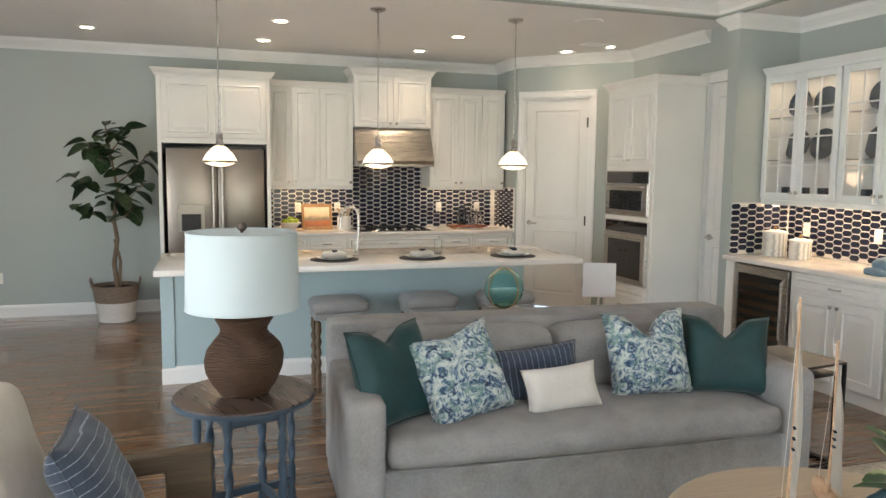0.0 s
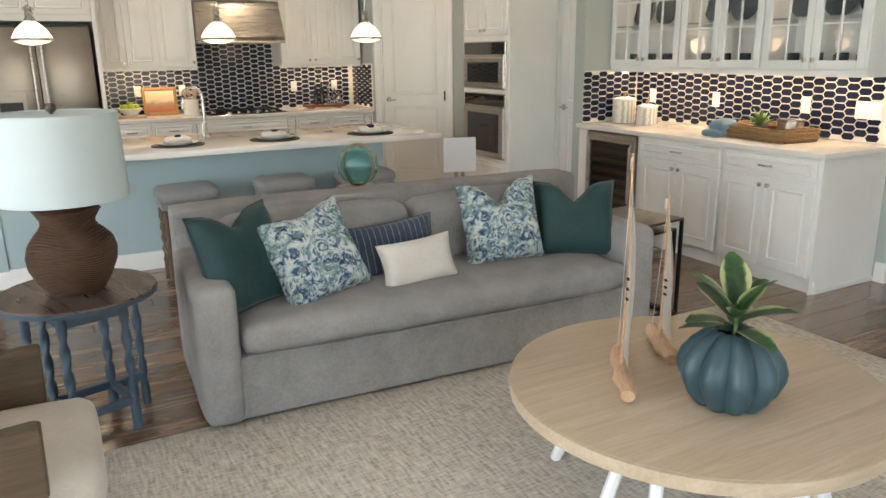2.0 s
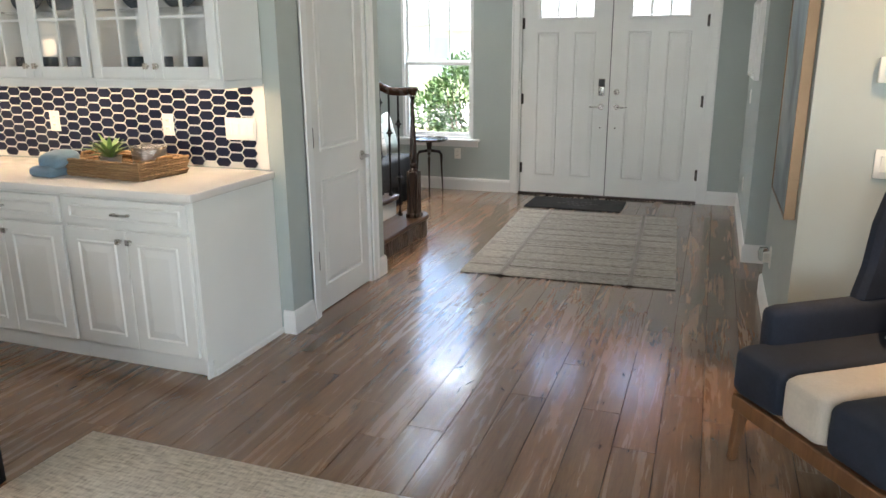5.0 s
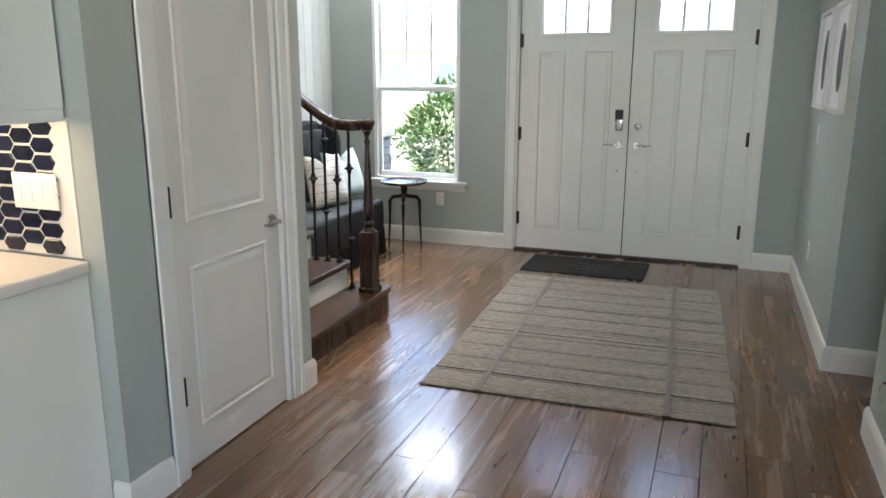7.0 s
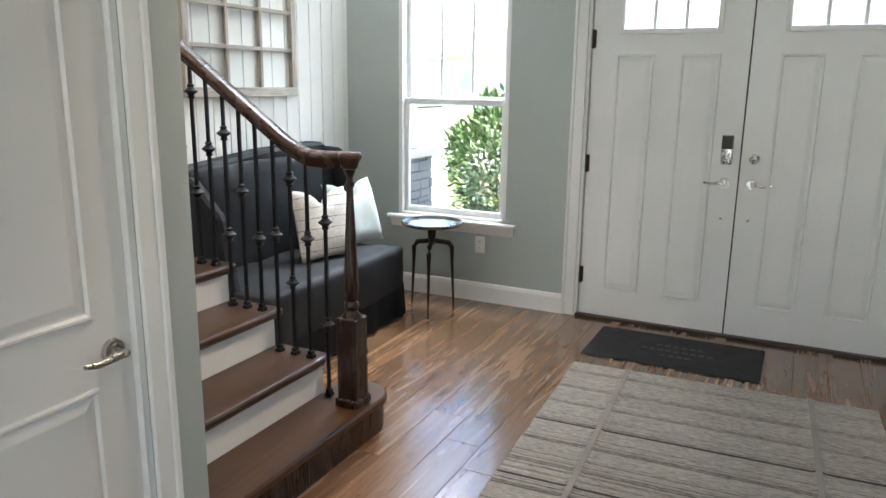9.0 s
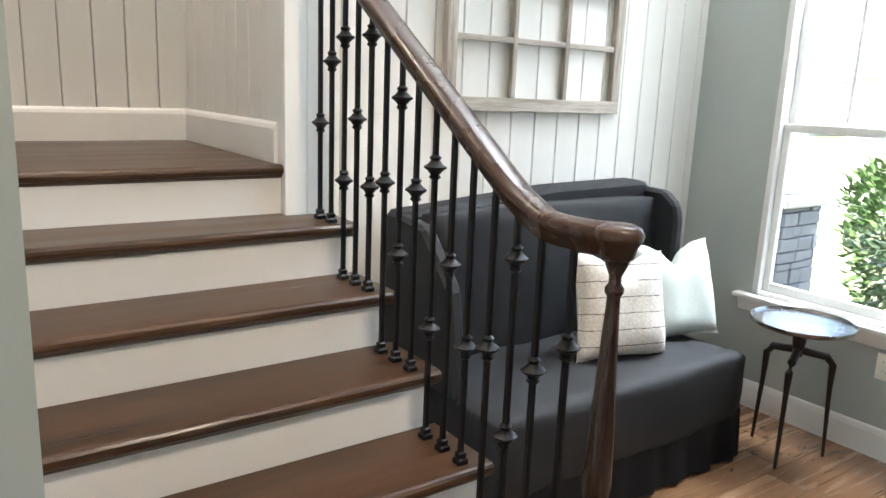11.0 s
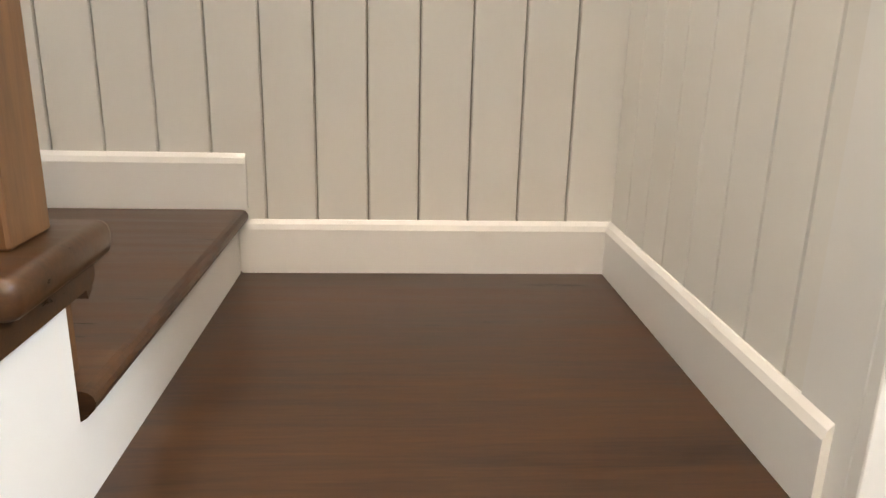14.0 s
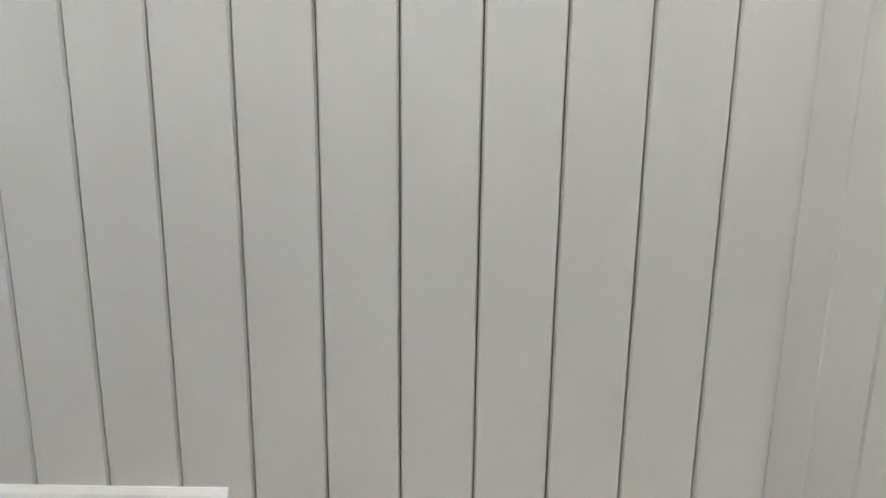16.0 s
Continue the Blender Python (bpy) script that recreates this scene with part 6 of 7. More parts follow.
cushion("cushion", 0.45, 0.41, 0.17, SOFA @ pose(2.45, 2.72, 0.445, -14, 0, -22), M["teal"], "teal velvet square cushion with a dented top", 0.10, 6.0, "sofa cushions")


def twisted_leg(name, x, y, z0, z1, r, mat, parent):
    bm = bmesh.new()
    steps, sides = 46, 12
    rings = []
    for k in range(steps + 1):
        t = k / steps
        z = z0 + (z1 - z0) * t
        ring = []
        for s in range(sides):
            a = 2 * math.pi * s / sides
            plain = t < 0.16 or t > 0.84 or 0.30 < t < 0.36
            rr = r * 1.1 if plain else r * (0.86 + 0.26 * math.sin(a * 2 - t * 34))
            ring.append(bm.verts.new((x + rr * math.cos(a), y + rr * math.sin(a), z)))
        rings.append(ring)
    for a, b in zip(rings, rings[1:]):
        for s in range(sides):
            bm.faces.new((a[s], a[(s + 1) % sides], b[(s + 1) % sides], b[s]))
    bm.faces.new(list(reversed(rings[0])))
    bm.faces.new(rings[-1])
    return part(name, bm, mat, parent, "", 60)


st = thing("side_table", pose(0.02, 2.90, 0, 0, 0, 18), "round drop-leaf table with a brown top and blue barley-twist legs", "side table")
R0 = 0.295
for name, x0, x1 in (("top_board", -0.112, 0.112), ("leaf_board", -R0, -0.114), ("leaf_board", 0.114, R0)):
    pts = []
    m = 14
    for k in range(m + 1):
        x = x0 + (x1 - x0) * k / m
        pts.append((x, math.sqrt(max(0, R0 * R0 - x * x))))
    low = [(x, -y) for x, y in reversed(pts)]
    out = [p for i, p in enumerate(pts + low) if i == 0 or (Vector(p) - Vector((pts + low)[i - 1])).length > 1e-5]
    if (Vector(out[0]) - Vector(out[-1])).length < 1e-5:
        out.pop()
    prism(name, out, "z", 0.598, 0.62, M["table_wood"], st)
lathe("rim", [(R0 - 0.004, 0.594), (R0 + 0.004, 0.594), (R0 + 0.006, 0.606), (R0 + 0.0008, 0.612), (R0 + 0.0005, 0.597)], (0, 0, 0), M["blue_wood"], st, "blue-painted edge", 40)
boxes("apron", [(-0.13, 0.13, -0.125, -0.105, 0.51, 0.596), (-0.13, 0.13, 0.105, 0.125, 0.51, 0.596), (-0.13, -0.11, -0.105, 0.105, 0.51, 0.596), (0.11, 0.13, -0.105, 0.105, 0.51, 0.596)], M["blue_wood"], st)
for sx in (-1, 1):
    for sy in (-1, 1):
        twisted_leg("leg", sx * 0.12, sy * 0.115, 0.0, 0.596, 0.019, M["blue_wood"], st)
for x, y in ((0.245, 0.07), (-0.235, -0.08)):
    twisted_leg("gate_leg", x, y, 0.0, 0.594, 0.017, M["blue_wood"], st)
    box("gate_rail", (min(x, x * 0.5), max(x, x * 0.5), y - 0.014, y + 0.014, 0.12, 0.155), M["blue_wood"], st)
boxes("stretcher", [(-0.12, 0.12, -0.128, -0.102, 0.11, 0.145), (-0.12, 0.12, 0.102, 0.128, 0.11, 0.145), (0.107, 0.133, -0.10, 0.10, 0.11, 0.145), (-0.133, -0.107, -0.10, 0.10, 0.11, 0.145)], M["blue_wood"], st)

tl = thing("table_lamp", (0.02, 2.89, 0.62), "table lamp with a woven brown base and a white drum shade", "table lamp")
bm = bmesh.new()
body = [(0.085, 0.0), (0.095, 0.01), (0.130, 0.06), (0.156, 0.115), (0.161, 0.16), (0.150, 0.205), (0.118, 0.245), (0.096, 0.268), (0.093, 0.288), (0.106, 0.312), (0.120, 0.334), (0.112, 0.344), (0, 0.344)]
add_lathe(bm, body, (0, 0, 0), 40)
part("base", bm, M["rope"], tl, "", 60)
for k in range(33):
    z = 0.012 + k * 0.0100
    r = np.interp(z, [b for a, b in body[:-1]], [a for a, b in body[:-1]])
    tube("cord_coil", [((r + 0.001) * math.cos(2 * math.pi * j / 40), (r + 0.001) * math.sin(2 * math.pi * j / 40), z + 0.010 * math.sin(2 * math.pi * j / 40 * 3 + k * 0.12)) for j in range(41)], 0.0056, M["rope"], tl, "", 5)
tube("stem", [(0, 0, 0.31), (0, 0, 0.70)], 0.007, M["bronze"], tl)
sh = lathe("shade", [(0.238, 0.375), (0.228, 0.70), (0.225, 0.70), (0.235, 0.375)], (0, 0, 0), M["shade"], tl, "white linen drum shade", 48)
for z, r in ((0.379, 0.2395), (0.697, 0.2295)):
    lathe("shade_trim", [(r, z - 0.004), (r + 0.0015, z), (r, z + 0.004), (r - 0.003, z)], (0, 0, 0), M["shade"], sh, "", 48)
for k in range(3):
    a = k * 2.094
    tube("spider", [(0, 0, 0.682), (0.227 * math.cos(a), 0.227 * math.sin(a), 0.692)], 0.003, M["bronze"], tl, "", 6)
lathe("finial", [(0.006, 0.70), (0.02, 0.713), (0.022, 0.725), (0.014, 0.738), (0, 0.74)], (0, 0, 0), M["table_wood"], tl, "round wooden finial", 18)

ac = thing("armchair", (-0.38, 2.05, 0), "cream cushioned armchair with a brown slab-sided wooden frame", "armchair")
soft("seat_cushion", (-0.34, 0.40, -0.265, 0.265, 0.27, 0.43), M["cream"], ac, "", 0.06, 0.025, 0.006, 10)
bm = bmesh.new()
add_soft(bm, -0.07, 0.09, -0.265, 0.265, 0.0, 0.52, 0.07, 0.0, 0.008, 9)
bk2 = part("back_cushion", bm, M["cream"], ac, "", 180)
bk2.matrix_local = pose(-0.27, 0, 0.40, 0, -16, 0)
for s in (-1, 1):
    y0, y1 = (0.272, 0.332) if s > 0 else (-0.332, -0.272)
    arm = [(-0.46, 0.56), (-0.46, 0.48), (0.06, 0.51), (0.06, 0.40), (-0.40, 0.36), (-0.40, 0.30), (0.10, 0.33), (0.17, 0.36), (0.17, 0.40), (0.27, 0.40), (0.27, 0.58), (0.26, 0.59)]
    out = [(-0.50, 0.555), (-0.50, 0.50), (0.10, 0.525), (0.10, 0.385), (-0.42, 0.345), (-0.42, 0.285), (0.10, 0.32), (0.155, 0.345), (0.20, 0.39), (0.255, 0.40), (0.26, 0.60), (0.24, 0.605)]
    prism("arm_frame", out, "y", y0, y1, M["arm_wood"], ac, "", 0.006)
    box("front_leg", (0.11, 0.17, min(y0, y1), max(y0, y1), 0.014, 0.34), M["arm_wood"], ac, "", 0.006)
    prism("rear_leg", [(-0.44, 0.014), (-0.38, 0.014), (-0.36, 0.30), (-0.46, 0.90), (-0.52, 0.90), (-0.43, 0.30)], "y", y0, y1, M["arm_wood"], ac, "", 0.005)
boxes("seat_rail", [(0.12, 0.17, -0.272, 0.272, 0.20, 0.275), (-0.42, -0.37, -0.272, 0.272, 0.20, 0.275), (-0.37, 0.12, -0.272, -0.24, 0.22, 0.268), (-0.37, 0.12, 0.24, 0.272, 0.22, 0.268)], M["arm_wood"], ac)
boxes("back_rail", [(-0.515, -0.475, -0.272, 0.272, 0.80, 0.90)], M["arm_wood"], ac)
cushion("cushion", 0.42, 0.42, 0.15, pose(-0.36, 1.99, 0.45, -24, 0, 90), M["stripe_navy"], "slate blue finely striped square cushion", 0.0, 7.0)

# nest of black tables beside the sofa
nt = thing("nesting_table", pose(2.985, 2.80, 0, 0, 0, 8), "black metal side table with a nested smaller one", "side table")
for x0, x1, y0, y1, h in ((-0.17, 0.15, -0.13, 0.30, 0.585), (-0.15, 0.13, -0.10, 0.27, 0.52)):
    top = box("tabletop", (x0, x1, y0, y1, h - 0.014, h), M["blackw"], nt, "dark thin top", 0.002)
    e = 0.009
    fr = []
    for y in (y0, y1 - 2 * e):
        fr += [(x1 - 2 * e, x1, y, y + 2 * e, 0.001, h - 0.014), (x0, x0 + 2 * e, y, y + 2 * e, 0.001, h - 0.014), (x0 + 2 * e, x1 - 2 * e, y, y + 2 * e, 0.001, 0.02)]
    for q in fr:
        box("frame_bar", q, M["iron"], nt, "", 0.001)
    box("foot_bar", (x1 - 2 * e, x1, y0 + 2 * e, y1 - 2 * e, 0.001, 0.019), M["iron"], nt, "", 0.001)

ct = thing("coffee_table", (1.80, 1.33, 0.0), "round bleached pine coffee table on white trestle legs", "coffee table")
R1 = 0.605
for j in range(6):
    x0, x1 = -R1 + j * 2 * R1 / 6 + 0.0006, -R1 + (j + 1) * 2 * R1 / 6 - 0.0006
    pts = []
    for k in range(11):
        x = x0 + (x1 - x0) * k / 10
        pts.append((x, math.sqrt(max(1e-6, R1 * R1 - x * x))))
    out = pts + [(x, -y) for x, y in reversed(pts)]
    out = [p for i, p in enumerate(out) if (Vector(p) - Vector(out[i - 1])).length > 2e-3]
    b = prism("plank", out, "z", 0.405, 0.45, M["pale_oak_y"], ct)
    b.rotation_euler = (0, 0, radians(-38))
lathe("edge", [(R1 - 0.003, 0.402), (R1 + 0.010, 0.405), (R1 + 0.014, 0.427), (R1 + 0.010, 0.446), (R1 - 0.003, 0.4505)], (0, 0, 0), M["pale_oak"], ct, "", 64)
lathe("sub_top", [(0.0, 0.375), (R1 - 0.10, 0.375), (R1 - 0.10, 0.404), (0, 0.404)], (0, 0, 0), M["white"], ct, "", 40)
for k in range(4):
    a = radians(20 + 90 * k)
    ca, sa = math.cos(a), math.sin(a)
    for s in (-1, 1):
        tube("leg", [(0.33 * ca - s * 0.05 * sa, 0.33 * sa + s * 0.05 * ca, 0.376), (0.47 * ca - s * 0.10 * sa, 0.47 * sa + s * 0.10 * ca, 0.013)], 0.021, M["white"], ct, "", 8, 30)
    tube("cross_bar", [(0.43 * ca - 0.075 * sa, 0.43 * sa + 0.075 * ca, 0.12), (0.43 * ca + 0.075 * sa, 0.43 * sa - 0.075 * ca, 0.12)], 0.016, M["white"], ct, "", 8, 30)
va = thing("ribbed_vase", (1.765, 1.155, 0.45), "slate blue ribbed round vase with a leafy cutting", "vase")
lathe("vase", [(0.0, 0.0), (0.075, 0.0), (0.095, 0.006), (0.130, 0.05), (0.150, 0.10), (0.152, 0.13), (0.142, 0.165), (0.115, 0.205), (0.085, 0.232), (0.062, 0.245), (0.05, 0.243), (0.045, 0.21), (0.0, 0.21)], (0, 0, 0), M["vase"], va, "", 110, 10, 0.19)
vl = leaf_mesh("leaf", 0.15, 0.085, M["varieg"], 0.25, 0.35, 8)
random.seed(5)
for k in range(11):
    yaw = k * 137.5 + 30
    tilt = 12 + 62 * (1 - k / 10)
    l = new("leaf", vl)
    l.parent = va
    l.matrix_local = pose(0, 0, 0.235 + 0.085 * k / 10, 0, 0, yaw) @ pose(0, 0.012, 0, 80 - tilt)
    s = 0.8 + 0.35 * random.random()
    l.scale = (s, s, s)
tube("stem", [(0, 0, 0.20), (0.005, 0.0, 0.27), (0.0, 0.0, 0.33)], 0.006, M["succulent"], va, "", 8)


def driftwood_boat(x, y, yaw, length, mast, label):
    b = thing("driftwood_boat", pose(x, y, 0.45, 0, 0, yaw), label, "ornament", "driftwood boats")
    pts, rad = [], []
    for k in range(9):
        t = k / 8
        pts.append((0.006 * math.sin(k * 1.7), length * (t - 0.5), 0.030 + 0.008 * math.sin(k * 1.1)))
        rad.append(0.030 * (0.72 + 0.28 * math.sin(math.pi * min(1, t * 0.9 + 0.05)) + 0.06 * math.sin(k * 2.3)))
    tube("hull", pts, rad, M["drift"], b, "", 12)
    tube("mast", [(0, 0.02, 0.045), (0.006, 0.02, mast * 0.5), (0.0, 0.02, mast)], [0.007, 0.006, 0.0045], M["drift"], b, "", 8)
    bm = bmesh.new()
    rows = 10
    quads = []
    for j in range(rows + 1):
        t = j / rows
        z = 0.085 + (mast * 0.86 - 0.085) * t
        w = 0.125 * (1 - t) ** 0.8 + 0.004
        bulge = 0.018 * math.sin(math.pi * t)
        quads.append([bm.verts.new((0.004, 0.014, z)), bm.verts.new((bulge + 0.004, 0.014 - w * 0.5, z + 0.004)), bm.verts.new((0.004, 0.014 - w, z + 0.008))])
    for a, c in zip(quads, quads[1:]):
        for k in range(2):
            bm.faces.new((a[k], a[k + 1], c[k + 1], c[k]))
    bmesh.ops.solidify(bm, geom=bm.faces[:], thickness=0.0015)
    sail = part("sail", bm, M["white_cloth"], b, "white cloth sail with stitched ties", 60)
    for z in (0.25, 0.28, 0.31):
        box("stitch", (-0.0005, 0.0075, -0.008, 0.012, mast * z * 1.5, mast * z * 1.5 + 0.005), M["navy"], sail, "", 0)
    box("pennant", (-0.004, 0.004, 0.018, 0.055, mast - 0.055, mast - 0.018), M["white_cloth"], b, "", 0.002)
    tube("stay", [(0, 0.02, mast * 0.95), (0, length * 0.44, 0.05)], 0.0012, M["white_cloth"], b, "", 5)
    return b


driftwood_boat(1.585, 1.44, -36, 0.36, 0.76, "tall driftwood boat with a white cloth sail")
driftwood_boat(1.875, 1.56, -30, 0.30, 0.58, "smaller driftwood boat with a white cloth sail")

# glass float behind the sofa on a slim pedestal
pd = thing("pedestal_table", (1.53, 3.62, 0), "slim dark round pedestal behind the sofa", "side table")
lathe("column", [(0.15, 0), (0.15, 0.02), (0.03, 0.05), (0.025, 0.74), (0.13, 0.765), (0.13, 0.785), (0, 0.785)], (0, 0, 0), M["darkwood"], pd)
gf = thing("glass_float", (1.53, 3.62, 0.785), "aqua glass ball in a rope-like brass band", "ornament")
prof = [(0.0, 0.004)] + [(0.118 * math.sin(math.pi * k / 16), 0.122 - 0.118 * math.cos(math.pi * k / 16)) for k in range(1, 16)] + [(0.0, 0.240)]
inner = [(0.0, 0.236)] + [(0.113 * math.sin(math.pi * k / 16), 0.122 + 0.113 * math.cos(math.pi * k / 16)) for k in range(1, 16)] + [(0.0, 0.009)]
bm = bmesh.new()
add_lathe(bm, prof, (0, 0, 0), 32)
add_lathe(bm, inner, (0, 0, 0), 32)
part("ball", bm, M["aqua"], gf, "", 60)
for yaw in (20, 110):
    r = 0.1205
    tube("band", [(r * math.cos(a) * math.cos(radians(yaw)), r * math.cos(a) * math.sin(radians(yaw)), 0.122 + r * math.sin(a)) for a in [2 * math.pi * k / 40 for k in range(41)]], 0.003, M["oak"], gf, "", 6)
sg = thing("sign_board", pose(3.38, 5.72, 0, 0, 0, -22), "blank white board on a slim white stand", "sign")
box("board", (-0.155, 0.155, -0.006, 0.006, 0.42, 0.745), M["paper"], sg, "", 0.003)
tube("post", [(0, 0.012, 0.02), (0, 0.012, 0.60)], 0.012, M["white"], sg)
box("foot", (-0.13, 0.13, -0.08, 0.10, 0.0, 0.02), M["white"], sg)

# navy wing chair with a cream stripe
wc = thing("wing_chair", pose(4.12, -0.28, 0, 0, 0, 35), "navy wing chair with a cream stripe and brown wooden legs", "armchair")
# local: faces +y, seat from x -0.36 to 0.36
for x0, x1, mat in ((-0.36, -0.10, "navy"), (-0.1005, 0.1005, "cream"), (0.10, 0.36, "navy")):
    soft("seat_cushion", (x0, x1, -0.33, 0.38, 0.27, 0.46), M[mat], wc, "", 0.045, 0.0, 0.003, 9)
for s in (-1, 1):
    x0, x1 = (0.295, 0.375) if s > 0 else (-0.375, -0.295)
    soft("arm", (x0, x1, -0.34, 0.27, 0.40, 0.60), M["navy"], wc, "", 0.035, 0.0, 0.003, 8)
    prism("wing", [(-0.40, 0.58), (-0.10, 0.58), (-0.14, 0.72), (-0.16, 0.88), (-0.20, 1.00), (-0.30, 1.06), (-0.46, 1.08)], "x", x0 + 0.006, x1 - 0.006, M["navy"], wc, "", 0.02)
    for y in (0.345, -0.30):
        bm = bmesh.new()
        add_box(bm, s * 0.31 - 0.022, s * 0.31 + 0.022, y - 0.022, y + 0.022, 0.0, 0.26, 0.004)
        for v in bm.verts:
            if v.co.z < 0.1:
                v.co.x = s * 0.31 + (v.co.x - s * 0.31) * 0.6 + s * 0.015
                v.co.y = y + (v.co.y - y) * 0.6 + (0.015 if y > 0 else -0.015)
        part("leg", bm, M["leg_oak"], wc)
for q in ((-0.345, 0.345, 0.335, 0.372, 0.205, 0.268), (-0.34, 0.34, -0.325, -0.29, 0.215, 0.27), (-0.345, -0.31, -0.29, 0.335, 0.205, 0.268), (0.31, 0.345, -0.29, 0.335, 0.205, 0.268)):
    box("seat_rail", q, M["leg_oak"], wc, "", 0.004)
bm = bmesh.new()
add_soft(bm, -0.31, 0.31, -0.08, 0.08, 0.0, 0.70, 0.06, 0.0, 0.004, 9)
part("backrest", bm, M["navy"], wc, "", 180).matrix_local = pose(0, -0.37, 0.40, 8, 0, 0)
cushion("cushion", 0.44, 0.44, 0.15, pose(4.24, -0.42, 0.465, 12, 0, 35), M["check"], "cream and grey broad-striped square cushion", 0.0, 8.0)

# ---- foyer ----
fr = thing("foyer_rug", pose(7.216, 1.272, 0, 0, 0, 2.5), "ribbed greige rug with raised cross bands", "rug")
bm = bmesh.new()
L, Wd = 1.068, 0.722
rows = 300
lines = random.Random(12)
prev = None
for k in range(rows + 1):
    x = -L + 2 * L * k / rows
    # sunk rows, coloured darker below as groove shade
    g = k % 28 in (0, 1, 2, 6, 7, 12, 13) or lines.random() < 0.03
    h = 0.010 + (0.003 if k % 2 else 0.0) - (0.006 if g else 0.0)
    wob = 0.006 * noise.noise(Vector((x * 6, 0.3, 0)))
    ring = [bm.verts.new((x, -Wd + wob, 0.0005)), bm.verts.new((x, -Wd + wob, h))]
    for y in (-0.46, -0.445, -0.42, -0.405, 0.405, 0.42, 0.445, 0.46):
        ring.append(bm.verts.new((x, y, h + (0.004 if abs(abs(y) - 0.4325) < 0.02 else 0.0))))
    ring += [bm.verts.new((x, Wd + wob, h)), bm.verts.new((x, Wd + wob, 0.0005))]
    if prev:
        for a in range(len(ring) - 1):
            bm.faces.new((prev[a], ring[a], ring[a + 1], prev[a + 1])).material_index = 1 if g else 0
    prev = ring
bmesh.ops.recalc_face_normals(bm, faces=bm.faces[:])
part("weave", bm, [M["foyer_rug"], M["rug_line"]], fr)
for s in (-1, 1):
    box("cross_band", (-L, L, s * 0.4325 - 0.012, s * 0.4325 + 0.012, 0.0145, 0.0185), M["band"], fr, "", 0.001)
mat = thing("door_mat", (8.67, 1.585, 0), "black rubber door mat with raised lettering", "door mat")
box("sheet", (-0.257, 0.257, -0.467, 0.467, 0.0, 0.010), M["rubber"], mat, "", 0.003)
for k, (w, x) in enumerate(((0.30, 0.06), (0.42, -0.02), (0.20, -0.10))):
    n_bars = int(w / 0.045)
    for j in range(n_bars):
        box("raised_bar", (x - 0.02, x + 0.02, -w / 2 + j * 0.045, -w / 2 + j * 0.045 + 0.028, 0.010, 0.013), M["black"], mat, "", 0)

bn = thing("bench", (0, 0, 0), "high-backed bench in a charcoal slipcover", "bench")
BX0, BX1 = 7.25, 8.56
soft("seat", (BX0, BX1, 3.27, 3.86, 0.16, 0.46), M["charcoal"], bn, "", 0.035, 0.012, 0.012, 14)
bm = bmesh.new()
out = []
for k in range(61):
    t = k / 60
    if t < 0.62:
        p = (BX0 + (BX1 - BX0) * t / 0.62, 3.275)
    else:
        p = (BX1 - 0.004, 3.275 + 0.58 * (t - 0.62) / 0.38)
    out.append(p)
prev = None
for k, (x, y) in enumerate(out):
    w = 0.012 * math.sin(k * 1.3) + 0.006 * math.sin(k * 3.1)
    a = bm.verts.new((x, y, 0.22))
    b = bm.verts.new((x + (0.016 + w * 0.5 if y > 3.28 else 0.0), y - (0.02 + w if y < 3.28 else 0.0), 0.012))
    if prev:
        bm.faces.new((prev[0], prev[1], b, a))
    prev = (a, b)
bmesh.ops.solidify(bm, geom=bm.faces[:], thickness=0.006)
part("skirt", bm, M["charcoal"], bn, "gathered slipcover skirt", 60)
prism("backrest", [(BX0, 0.30), (BX1 + 0.02, 0.30), (BX1 + 0.06, 0.60), (BX1 + 0.06, 1.02), (BX1 + 0.04, 1.07), (BX1 - 0.01, 1.095), (8.0, 1.085), (BX0 + 0.12, 1.03), (BX0, 1.02)], "y", 3.88, 4.012, M["charcoal"], bn, "", 0.02)
prism("wing", [(3.50, 0.44), (3.91, 0.44), (3.91, 1.02), (3.74, 1.0), (3.57, 0.82)], "x", BX0 - 0.01, BX0 + 0.05, M["charcoal"], bn, "", 0.015)
prism("wing", [(3.69, 0.44), (3.91, 0.44), (3.91, 1.065), (3.78, 1.06), (3.71, 1.01), (3.69, 0.94)], "x", BX1 - 0.01, BX1 + 0.05, M["charcoal"], bn, "", 0.015)
soft("back_pad", (BX0 + 0.06, BX1 + 0.02, 3.80, 3.878, 0.44, 1.03), M["charcoal"], bn, "", 0.03, 0.01, 0.008, 10)
for x in (BX0 + 0.06, BX1 - 0.06):
    for y in (3.35, 3.79):
        box("leg", (x - 0.025, x + 0.025, y - 0.025, y + 0.025, 0.0, 0.18), M["darkwood"], bn)
cushion("cushion", 0.42, 0.42, 0.15, pose(8.03, 3.48, 0.462, -15, 2, -12), M["stripe_white"], "white cushion with thin black stripes", 0.09, 9.0, "bench cushions")
cushion("cushion", 0.40, 0.42, 0.15, pose(8.45, 3.53, 0.462, -18, -2, -14), M["mint_cloth"], "plain pale mint cushion", 0.10, 10.0, "bench cushions")

